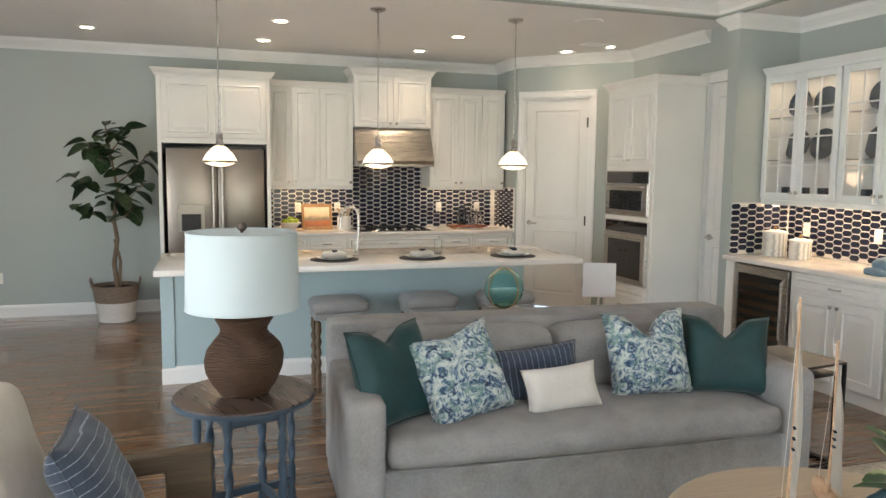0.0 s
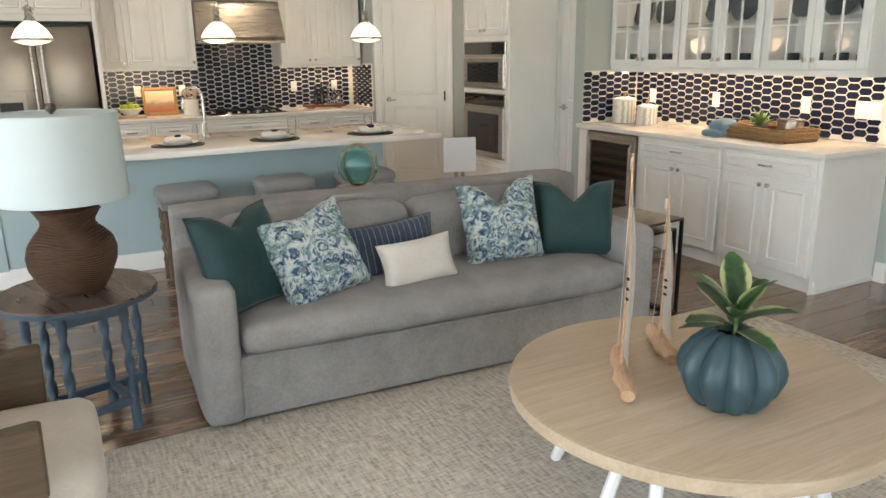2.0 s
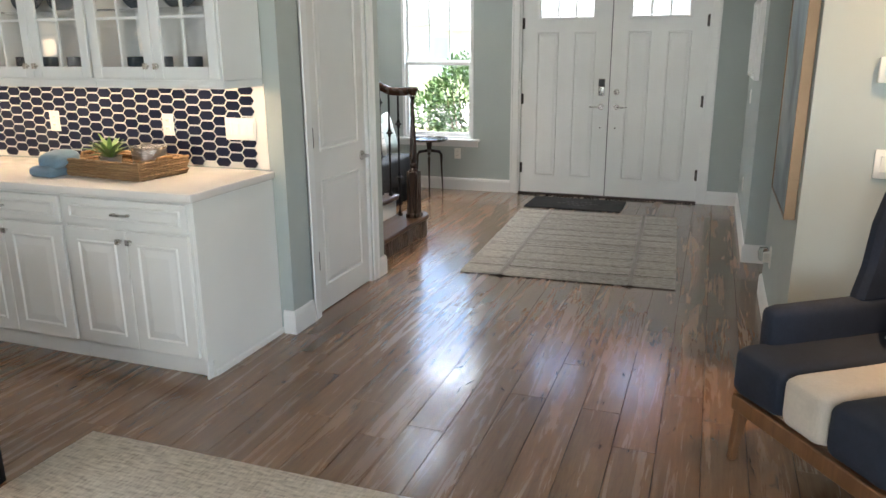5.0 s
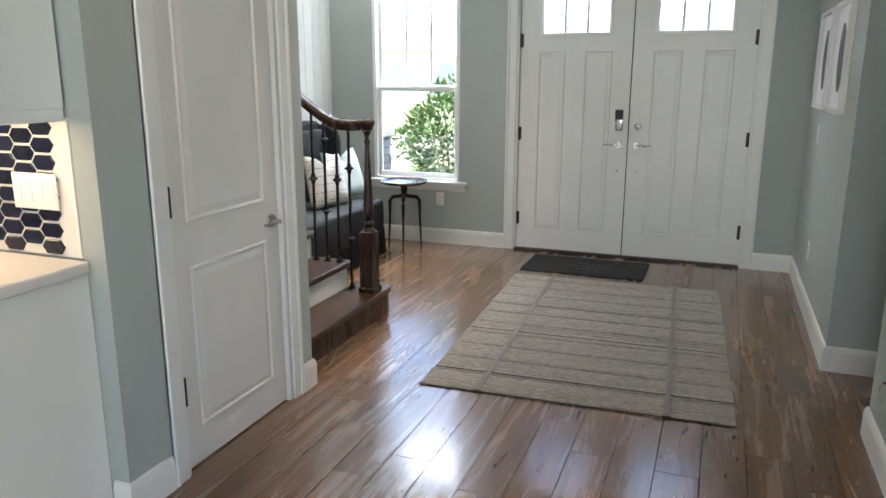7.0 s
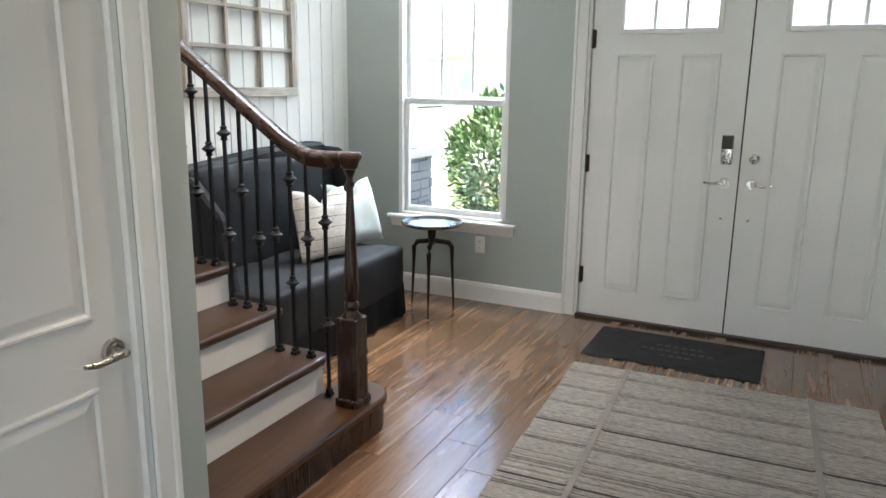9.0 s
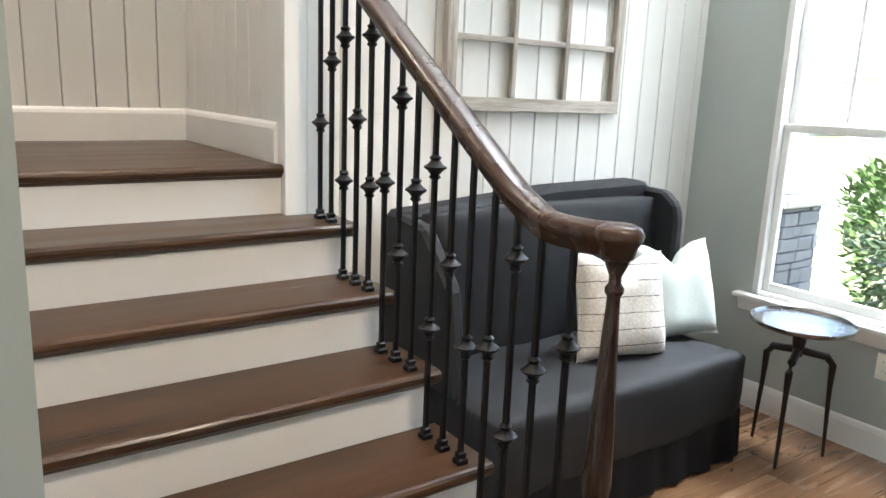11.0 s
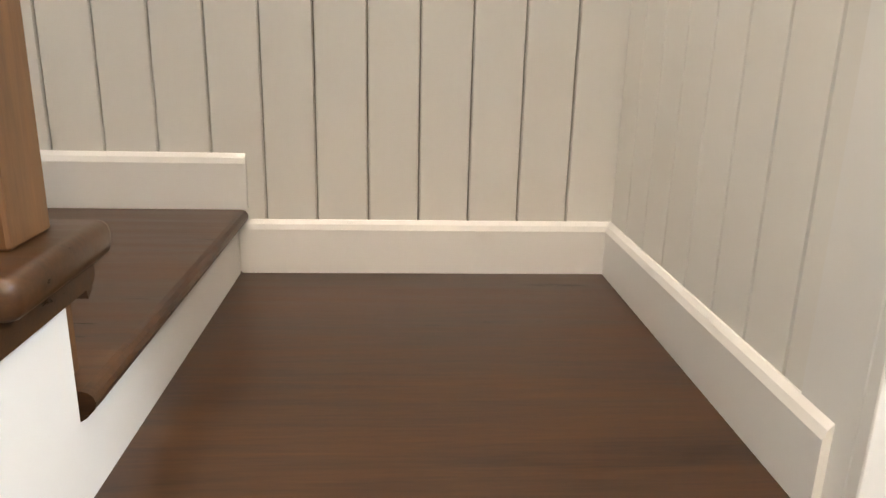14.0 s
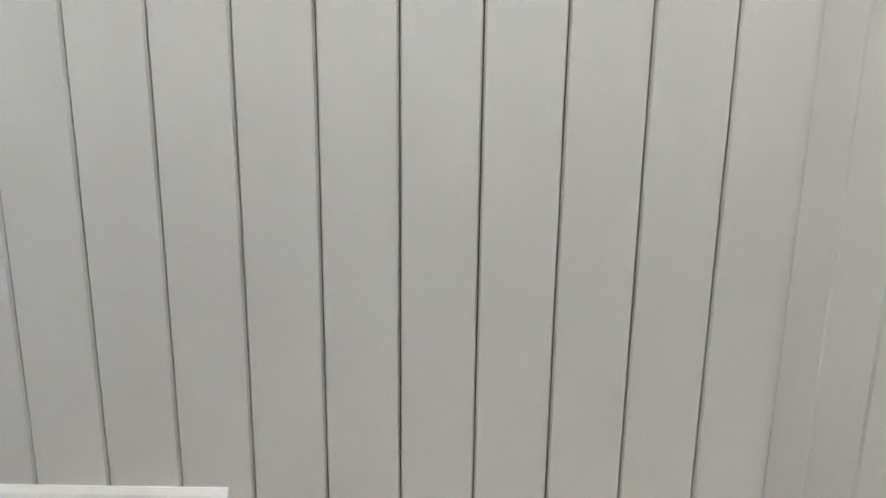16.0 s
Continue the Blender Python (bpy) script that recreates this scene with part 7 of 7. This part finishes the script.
pt = thing("tray_table", (8.76, 3.18, 0), "dark metal tripod side table with a round tray top", "side table")
lathe("tray", [(0.0, 0.572), (0.185, 0.572), (0.198, 0.580), (0.203, 0.596), (0.198, 0.597), (0.192, 0.584), (0.0, 0.580)], (0, 0, 0), M["pewter"], pt, "", 44)
lathe("hub", [(0.018, 0.44), (0.026, 0.50), (0.032, 0.555), (0.05, 0.573), (0, 0.573)], (0, 0, 0), M["bronze"], pt, "", 20)
for k in range(3):
    a = radians(200 + 120 * k)
    ca, sa = math.cos(a), math.sin(a)
    pts = [(0.0, 0.0, 0.47), (0.06 * ca, 0.06 * sa, 0.455), (0.12 * ca, 0.12 * sa, 0.445), (0.148 * ca, 0.148 * sa, 0.41), (0.150 * ca, 0.150 * sa, 0.30), (0.165 * ca, 0.165 * sa, 0.0)]
    tube("leg", pts, [0.018, 0.016, 0.017, 0.016, 0.011, 0.007], M["bronze"], pt, "", 8)

wf = thing("window_frame_decor", (0, 0, 0), "old whitewashed wooden window frame hung on the board wall", "wall decoration")
FX0, FX1, FZ0, FZ1 = 7.50, 8.46, 1.385, 2.39
M["old_wood"] = wood("flaking_whitewash", (0.22, 0.17, 0.12), (0.60, 0.56, 0.50), 0.8, 1.5, "X", 0.6)
M["old_wood_z"] = wood("flaking_whitewash_upright", (0.22, 0.17, 0.12), (0.60, 0.56, 0.50), 0.8, 1.5, "Z", 0.6)
FB = BENCH_Y - 0.001
box("bottom_rail", (FX0, FX1, FB - 0.03, FB, FZ0, FZ0 + 0.055), M["old_wood"], wf)
box("top_rail", (FX0, FX1, FB - 0.03, FB, FZ1 - 0.055, FZ1), M["old_wood"], wf)
for x in (FX0, FX1 - 0.05):
    box("stile", (x, x + 0.05, FB - 0.03, FB, FZ0 + 0.055, FZ1 - 0.055), M["old_wood_z"], wf)
for j in (1, 2):
    x = FX0 + 0.05 + j * (FX1 - FX0 - 0.1) / 3
    box("upright_bar", (x - 0.012, x + 0.012, FB - 0.027, FB - 0.004, FZ0 + 0.055, FZ1 - 0.055), M["old_wood_z"], wf)
for j in (1, 2, 3):
    z = FZ0 + 0.055 + j * (FZ1 - FZ0 - 0.11) / 4
    box("cross_bar", (FX0 + 0.05, FX1 - 0.05, FB - 0.025, FB - 0.006, z - 0.012, z + 0.012), M["old_wood"], wf)

cv = thing("canvas_picture", (0, 0, 0), "large grey-blue abstract canvas with a bronze edge", "picture")
n = Nodes("abstract_grey_paint")
v = n.coords()
art2 = n.out(n.ramp(n.noise(1.4, 5, v, 0.6, 0.8), ((0.35, (0.10, 0.12, 0.13)), (0.5, (0.20, 0.25, 0.27)), (0.65, (0.36, 0.40, 0.40)))), 0.5)
box("canvas", (4.955, 5.745, 0.002, 0.040, 0.785, 2.05), art2, cv, "", 0.002)
boxes("frame", [(4.945, 4.955, 0.001, 0.046, 0.775, 2.06), (5.745, 5.755, 0.001, 0.046, 0.775, 2.06), (4.955, 5.745, 0.001, 0.046, 0.775, 0.785), (4.955, 5.745, 0.001, 0.046, 2.05, 2.06)], metal("brown_bronze", (0.20, 0.13, 0.08), 0.4), cv, "", 0.001)
for x0, x1 in ((7.40, 7.96), (8.10, 8.66)):
    p = thing("framed_print", (0, 0, 0), "white-framed print with a dark oval shape", "picture", "foyer prints")
    z0, z1 = 1.27, 1.87
    y = FOYER_Y
    boxes("frame", [(x0, x0 + 0.025, y, y + 0.035, z0, z1), (x1 - 0.025, x1, y, y + 0.035, z0, z1), (x0 + 0.025, x1 - 0.025, y, y + 0.035, z0, z0 + 0.025), (x0 + 0.025, x1 - 0.025, y, y + 0.035, z1 - 0.025, z1)], M["white"], p)
    box("sheet", (x0 + 0.025, x1 - 0.025, y, y + 0.012, z0 + 0.025, z1 - 0.025), M["paper"], p, "", 0)
    o = lathe("oval", [(0.0, 0.0), (0.105, 0.0), (0.105, 0.002), (0.0, 0.002)], (0, 0, 0), paint("dark_print_ink", (0.06, 0.07, 0.08), 0.6, 0.1, 60, 0.4), p, "", 32)
    o.matrix_local = pose((x0 + x1) / 2, y + 0.012, (z0 + z1) / 2, -90)
    o.scale = (1, 1.75, 1)
outlet("light_switch", pose(4.85, -0.29, 1.05, 0, 0, -90), 0.075, 0.118, 1, "white rocker switch plate", "light switch")
th = thing("thermostat", pose(4.85, -0.27, 1.42, 0, 0, -90), "white square wall thermostat", "thermostat")
box("case", (-0.05, 0.05, -0.02, 0.0, -0.05, 0.05), M["plastic"], th, "", 0.006, 2)
box("screen", (-0.03, 0.03, -0.022, -0.019, -0.02, 0.03), M["paper"], th, "", 0.001)
outlet("light_switch", pose(8.35, FOYER_Y, 1.10, 0, 0, 180), 0.075, 0.118, 1, "white rocker switch plate", "light switch")
outlet("wall_outlet", pose(8.15, FOYER_Y, 0.38, 0, 0, 180))
outlet("wall_outlet", pose(5.85, 0.0, 0.36, 0, 0, 180))
nl = thing("night_light", (5.85, 0.006, 0.36), "clear plug-in scent warmer", "night light")
lathe("bulb", [(0.018, 0), (0.026, 0.015), (0.030, 0.05), (0.022, 0.075), (0, 0.078)], (0, 0.035, -0.02), M["clear"], nl, "", 20)
box("plug", (-0.018, 0.018, 0.0, 0.034, -0.028, 0.03), M["plastic"], nl, "", 0.005)

# ---- outside ----
n = Nodes("pale_paving")
v = n.coords()
paving = n.out(n.ramp(n.noise(3, 5, v), ((0.3, (0.42, 0.40, 0.37)), (0.7, (0.55, 0.53, 0.49)))), 0.9)
n = Nodes("lawn")
v = n.coords()
lawn = n.out(n.ramp(n.noise(6, 6, v), ((0.3, (0.10, 0.12, 0.05)), (0.7, (0.19, 0.21, 0.10)))), 0.95)
n = Nodes("bark_mulch")
mulch = n.out(n.ramp(n.noise(60, 4, n.coords()), ((0.3, (0.04, 0.025, 0.018)), (0.7, (0.16, 0.10, 0.07)))), 0.95)
structure(box("ground", (-120, 160, -120, 120, -0.62, -0.22), lawn, bevel=0), "green lawn round the house", "ground")
structure(box("pavement", (EAST + T, 11.2, 0.2, 2.7, -0.22, -0.10), paving), "pale concrete porch and path", "pavement")
structure(box("path", (11.2, 17.0, 0.6, 2.2, -0.22, -0.17), paving), "pale concrete path to the street", "pavement")
structure(box("road", (17.0, 24.0, -110, 110, -0.22, -0.19), paving), "sunlit pale street", "road")
structure(box("pavement_west", (-12, -4.7, -8, 8, -0.22, -0.08), paving), "pale patio", "pavement")
structure(box("pavement_south", (-4.6, 6, -12, -4.2, -0.22, -0.08), paving), "pale patio", "pavement")
structure(box("flower_bed", (EAST + T, 11.0, 2.75, 6.5, -0.22, -0.16), mulch), "brown mulch bed", "ground")
M["bush"] = leaf_mat("glossy_shrub_leaf", (0.05, 0.11, 0.025), (0.16, 0.27, 0.08), None, 0.35)
M["grassy"] = leaf_mat("strap_leaf", (0.08, 0.12, 0.05), (0.22, 0.27, 0.14), None, 0.5)


def foliage(name, centre, radii, count, size, mat, parent, seed):
    """Many small leaves scattered through an uneven crown, with gaps."""
    rng = random.Random(seed)
    verts, faces = [], []
    c = Vector(centre)
    while len(faces) < count * 2:
        d = Vector((rng.gauss(0, 1), rng.gauss(0, 1), rng.gauss(0, 1))).normalized()
        lump = 0.78 + 0.34 * noise.noise(d * 2.3 + Vector((seed, 0, 0)))
        if noise.noise(d * 4.1 + Vector((0, seed, 0))) < -0.32:
            continue
        r = lump * (0.55 + 0.45 * rng.random() ** 0.4)
        p = c + Vector((d.x * radii[0], d.y * radii[1], d.z * radii[2])) * r
        out = (d + Vector((rng.uniform(-0.7, 0.7), rng.uniform(-0.7, 0.7), rng.uniform(-0.3, 0.8)))).normalized()
        side = out.cross(Vector((rng.uniform(-1, 1), rng.uniform(-1, 1), 1))).normalized()
        l, w = size * rng.uniform(0.7, 1.3), size * 0.30
        i = len(verts)
        up = out.cross(side) * w * 0.4
        verts += [p, p + out * l * 0.5 + side * w + up, p + out * l, p + out * l * 0.5 - side * w + up]
        faces += [(i, i + 1, i + 2), (i, i + 2, i + 3)]
    me = bpy.data.meshes.new(name)
    me.from_pydata([tuple(v) for v in verts], [], faces)
    me.materials.append(mat)
    ob = new(name, me)
    ob.parent = parent
    return ob


def shrub(x, y, h, r, count, size, seed, label, z=-0.17):
    s = thing("shrub", (x, y, z), label, "shrub", "garden shrubs")
    rng = random.Random(seed)
    for k in range(6):
        a = k * 1.05
        tube("stem", [(0.03 * math.cos(a), 0.03 * math.sin(a), 0.0), (0.12 * math.cos(a) * r / 0.5, 0.12 * math.sin(a) * r / 0.5, h * 0.4), (0.45 * r * math.cos(a), 0.45 * r * math.sin(a), h * 0.8)], [0.014, 0.010, 0.004], M["bark"], s, "", 6)
    foliage("crown", (0, 0, h * 0.60), (r, r, h * 0.5), count, size, M["bush"], s, seed)
    return s


shrub(10.35, 3.30, 1.55, 0.58, 3600, 0.062, 3, "glossy green shrub outside the entry window")
shrub(15.2, 5.6, 0.8, 0.7, 900, 0.10, 5, "low green garden shrub")
shrub(13.6, 7.2, 0.9, 0.8, 900, 0.10, 6, "low green garden shrub")
shrub(14.5, 2.9, 0.9, 0.6, 700, 0.10, 9, "low green garden shrub")
gl = leaf_mesh("leaf", 0.32, 0.02, M["grassy"], 0.5, 0.2, 5)
for x, y, k0 in ((9.75, 3.75, 0), (9.95, 2.95, 3), (10.2, 4.0, 7), (9.65, 3.35, 5)):
    g = thing("strap_plant", (x, y, -0.16), "tuft of pale strap leaves in the bed", "plant", "bed plants")
    for k in range(22):
        l = new("leaf", gl)
        l.parent = g
        l.matrix_local = pose(0, 0, 0.0, 0, 0, k * 137.5 + k0) @ pose(0, 0.01, 0, 30 + 50 * ((k * 7) % 11) / 11)
        s = 0.6 + 0.5 * ((k * 5 + k0) % 7) / 7
        l.scale = (1, s, s)
# stone porch pillar
pr = thing("stone_pillar", (10.75, 4.55, -0.22), "stacked grey stone pillar with a pale cap", "pillar")
box("core", (-0.20, 0.20, -0.20, 0.20, 0, 1.0), M["gap"], pr, "", 0)
rng = random.Random(4)
stone = paint("grey_ledge_stone", (0.22, 0.23, 0.25), 0.85, 0.9, 40, 0.25, 0.01)
z = 0.0
while z < 0.98:
    h = rng.uniform(0.05, 0.11)
    for side in range(4):
        x = -0.23
        while x < 0.22:
            w = min(rng.uniform(0.10, 0.22), 0.23 - x)
            s = box("stone", (x, x + w - 0.006, -0.23 - rng.uniform(0, 0.02), -0.19, z, min(1.0, z + h) - 0.006), stone, pr, "", 0.006)
            s.rotation_euler = (0, 0, side * math.pi / 2)
            x += w
    z += h
box("cap", (-0.27, 0.27, -0.27, 0.27, 1.0, 1.07), paving, pr, "", 0.01)
box("column", (-0.13, 0.13, -0.13, 0.13, 1.07, 3.0), M["white"], pr, "white square column", 0.01)


M["stone_glass"] = paint("pale_window_glass", (0.42, 0.46, 0.50), 0.15, 0.02)


def house(x, y, w, d, h, roof, label):
    hs = thing("house", (x, y, -0.22), label, "house", "houses over the street")
    box("wall", (0, d, -w / 2, w / 2, 0, h), paint("pale_render", (0.78, 0.77, 0.74), 0.9, 0.3, 30), hs, "", 0)
    prism("roof", [(-w / 2 - 0.5, h), (w / 2 + 0.5, h), (0, h + roof)], "x", -0.5, d + 0.5, paint("grey_shingle", (0.36, 0.36, 0.36), 0.9, 0.6, 12, 0.2), hs)
    prism("gable", [(-1.9, h - 0.3), (1.9, h - 0.3), (0, h + 1.3)], "x", -1.0, 1.2, M["white"], hs)
    for j in range(4):
        yy = -w / 2 + w * (j + 0.5) / 4
        win = box("window", (-0.06, 0.0, yy - 0.6, yy + 0.6, 1.0, 2.5), M["white"], hs, "", 0)
        box("pane", (-0.075, -0.055, yy - 0.5, yy + 0.5, 1.1, 2.4), M["stone_glass"], win, "", 0)
    return hs


for y, r in ((-16, 2.6), (0, 3.0), (15, 2.4), (31, 2.8)):
    house(46, y, 13, 10, 3.1, r, "single-storey house with a gabled roof")

# ---- tiles and planks, piece by piece ----
def hex_tile(name, a, p, h, t, mat):
    bm = bmesh.new()
    g = 0.0042
    out = [(-a / 2 - p + g * 1.6, 0), (-a / 2 + g * 0.3, -h / 2 + g), (a / 2 - g * 0.3, -h / 2 + g), (a / 2 + p - g * 1.6, 0), (a / 2 - g * 0.3, h / 2 - g), (-a / 2 + g * 0.3, h / 2 - g)]
    b = 0.0025
    inn = [(x * 0.955, z * 0.9) for x, z in out]
    lo = [bm.verts.new((x, 0, z)) for x, z in out]
    mid = [bm.verts.new((x, -t + 0.002, z)) for x, z in out]
    hi = [bm.verts.new((x, -t, z)) for x, z in inn]
    for r0, r1 in ((lo, mid), (mid, hi)):
        for k in range(6):
            bm.faces.new((r0[k], r0[(k + 1) % 6], r1[(k + 1) % 6], r1[k]))
    bm.faces.new(hi)
    bmesh.ops.recalc_face_normals(bm, faces=bm.faces[:])
    ob = finish(name, bm, mat)
    me = ob.data
    bpy.data.objects.remove(ob)
    return me


TA, TP, TH = 0.062, 0.022, 0.054
tile_mesh = hex_tile("tile", TA, TP, TH, 0.007, M["tile"])


def tiled(name, m, width, z0, z1, label, upper=None):
    """A pale bed with dark hexagon tiles on it; local x runs along the wall, the face looks to -y."""
    bed = boxes(name, [(0, width, -0.006, -0.0005, z0, z1)] + ([(upper[0], upper[1], -0.006, -0.0005, z1, upper[2])] if upper else []), M["grout"], None, "", 0)
    bed.matrix_world = m
    structure(bed, label, "wall tiles")
    col = 0
    x = TA / 2
    while x < width - TA / 2 + 0.02:
        z = z0 + (TH / 2 if col % 2 else TH) - TH * 0.45
        while z < (upper[2] if upper and upper[0] < x < upper[1] else z1) - TH * 0.3:
            top = upper[2] if upper and upper[0] < x < upper[1] else z1
            if z0 + TH * 0.25 < z < top - TH * 0.25 and x + TA / 2 + TP < width + 0.012:
                t = new("tile", tile_mesh)
                t.parent, t.location = bed, (x, -0.006, z)
            z += TH
        x += TA + TP
        col += 1
    return bed


tiled("bar_backsplash", pose(BAR_X, 4.856, 0, 0, 0, -90), 2.325, 0.906, 1.345, "glossy navy hexagon tiles with pale joints behind the bar")
tiled("bar_side_backsplash", pose(4.14, 4.86, 0), 0.60, 0.906, 1.345, "glossy navy hexagon tiles on the wing wall")
tiled("kitchen_backsplash", pose(0.55, NORTH, 0), 2.83, 0.902, 1.40, "glossy navy hexagon tiles with pale joints behind the worktop", (0.945, 1.845, 1.66))
tiled("kitchen_side_backsplash", pose(3.38, 8.34, 0, 0, 0, -90), 0.60, 0.902, 1.40, "glossy navy hexagon tiles at the worktop's end")

# floor planks: those along the walk as pieces, the rest joined
PWID, PLEN = 0.165, 1.30


def plank_bm(bm, x0, x1, y0, y1):
    g = 0.0005
    add = [(x0 + g, y0 + g, -0.003), (x1 - g, y0 + g, -0.003), (x1 - g, y1 - g, -0.003), (x0 + g, y1 - g, -0.003)]
    e = 0.0012
    lo = [bm.verts.new(v) for v in add]
    hi = [bm.verts.new((x0 + g + e, y0 + g + e, 0)), bm.verts.new((x1 - g - e, y0 + g + e, 0)), bm.verts.new((x1 - g - e, y1 - g - e, 0)), bm.verts.new((x0 + g + e, y1 - g - e, 0))]
    bm.faces.new(hi)
    for k in range(4):
        bm.faces.new((lo[k], lo[(k + 1) % 4], hi[(k + 1) % 4], hi[k]))


floor_ob = bpy.data.objects["floor"]
shared = {}
rest = bmesh.new()
rng = random.Random(21)
y = -3.98
while y < NORTH:
    x = WEST - rng.random() * PLEN
    while x < EAST + 0.02:
        L1 = PLEN
        x0, x1 = max(WEST, x), min(EAST + 0.03, x + L1)
        yc = y + PWID / 2
        inside = x1 - x0 > 0.05
        if inside:
            near = (0.0 < x1 and x0 < EAST and -0.2 < yc < 3.9) or (-2.4 < x1 and x0 < 0.2 and 2.4 < yc < 8.3)
            if near and abs((x1 - x0) - PLEN) < 1e-6:
                me = shared.get("full")
                if me is None:
                    bm = bmesh.new()
                    plank_bm(bm, 0, PLEN, 0, PWID)
                    ob = finish("plank", bm, M["floor"])
                    me = shared["full"] = ob.data
                    bpy.data.objects.remove(ob)
                p = new("plank", me)
                p.parent, p.location = floor_ob, (x0, y, 0)
            else:
                plank_bm(rest, x0, x1, y, min(y + PWID, NORTH))
        x += L1
    y += PWID
rest_ob = part("plank_field", rest, M["floor"], floor_ob)
rest_ob["kind"] = "stuff"
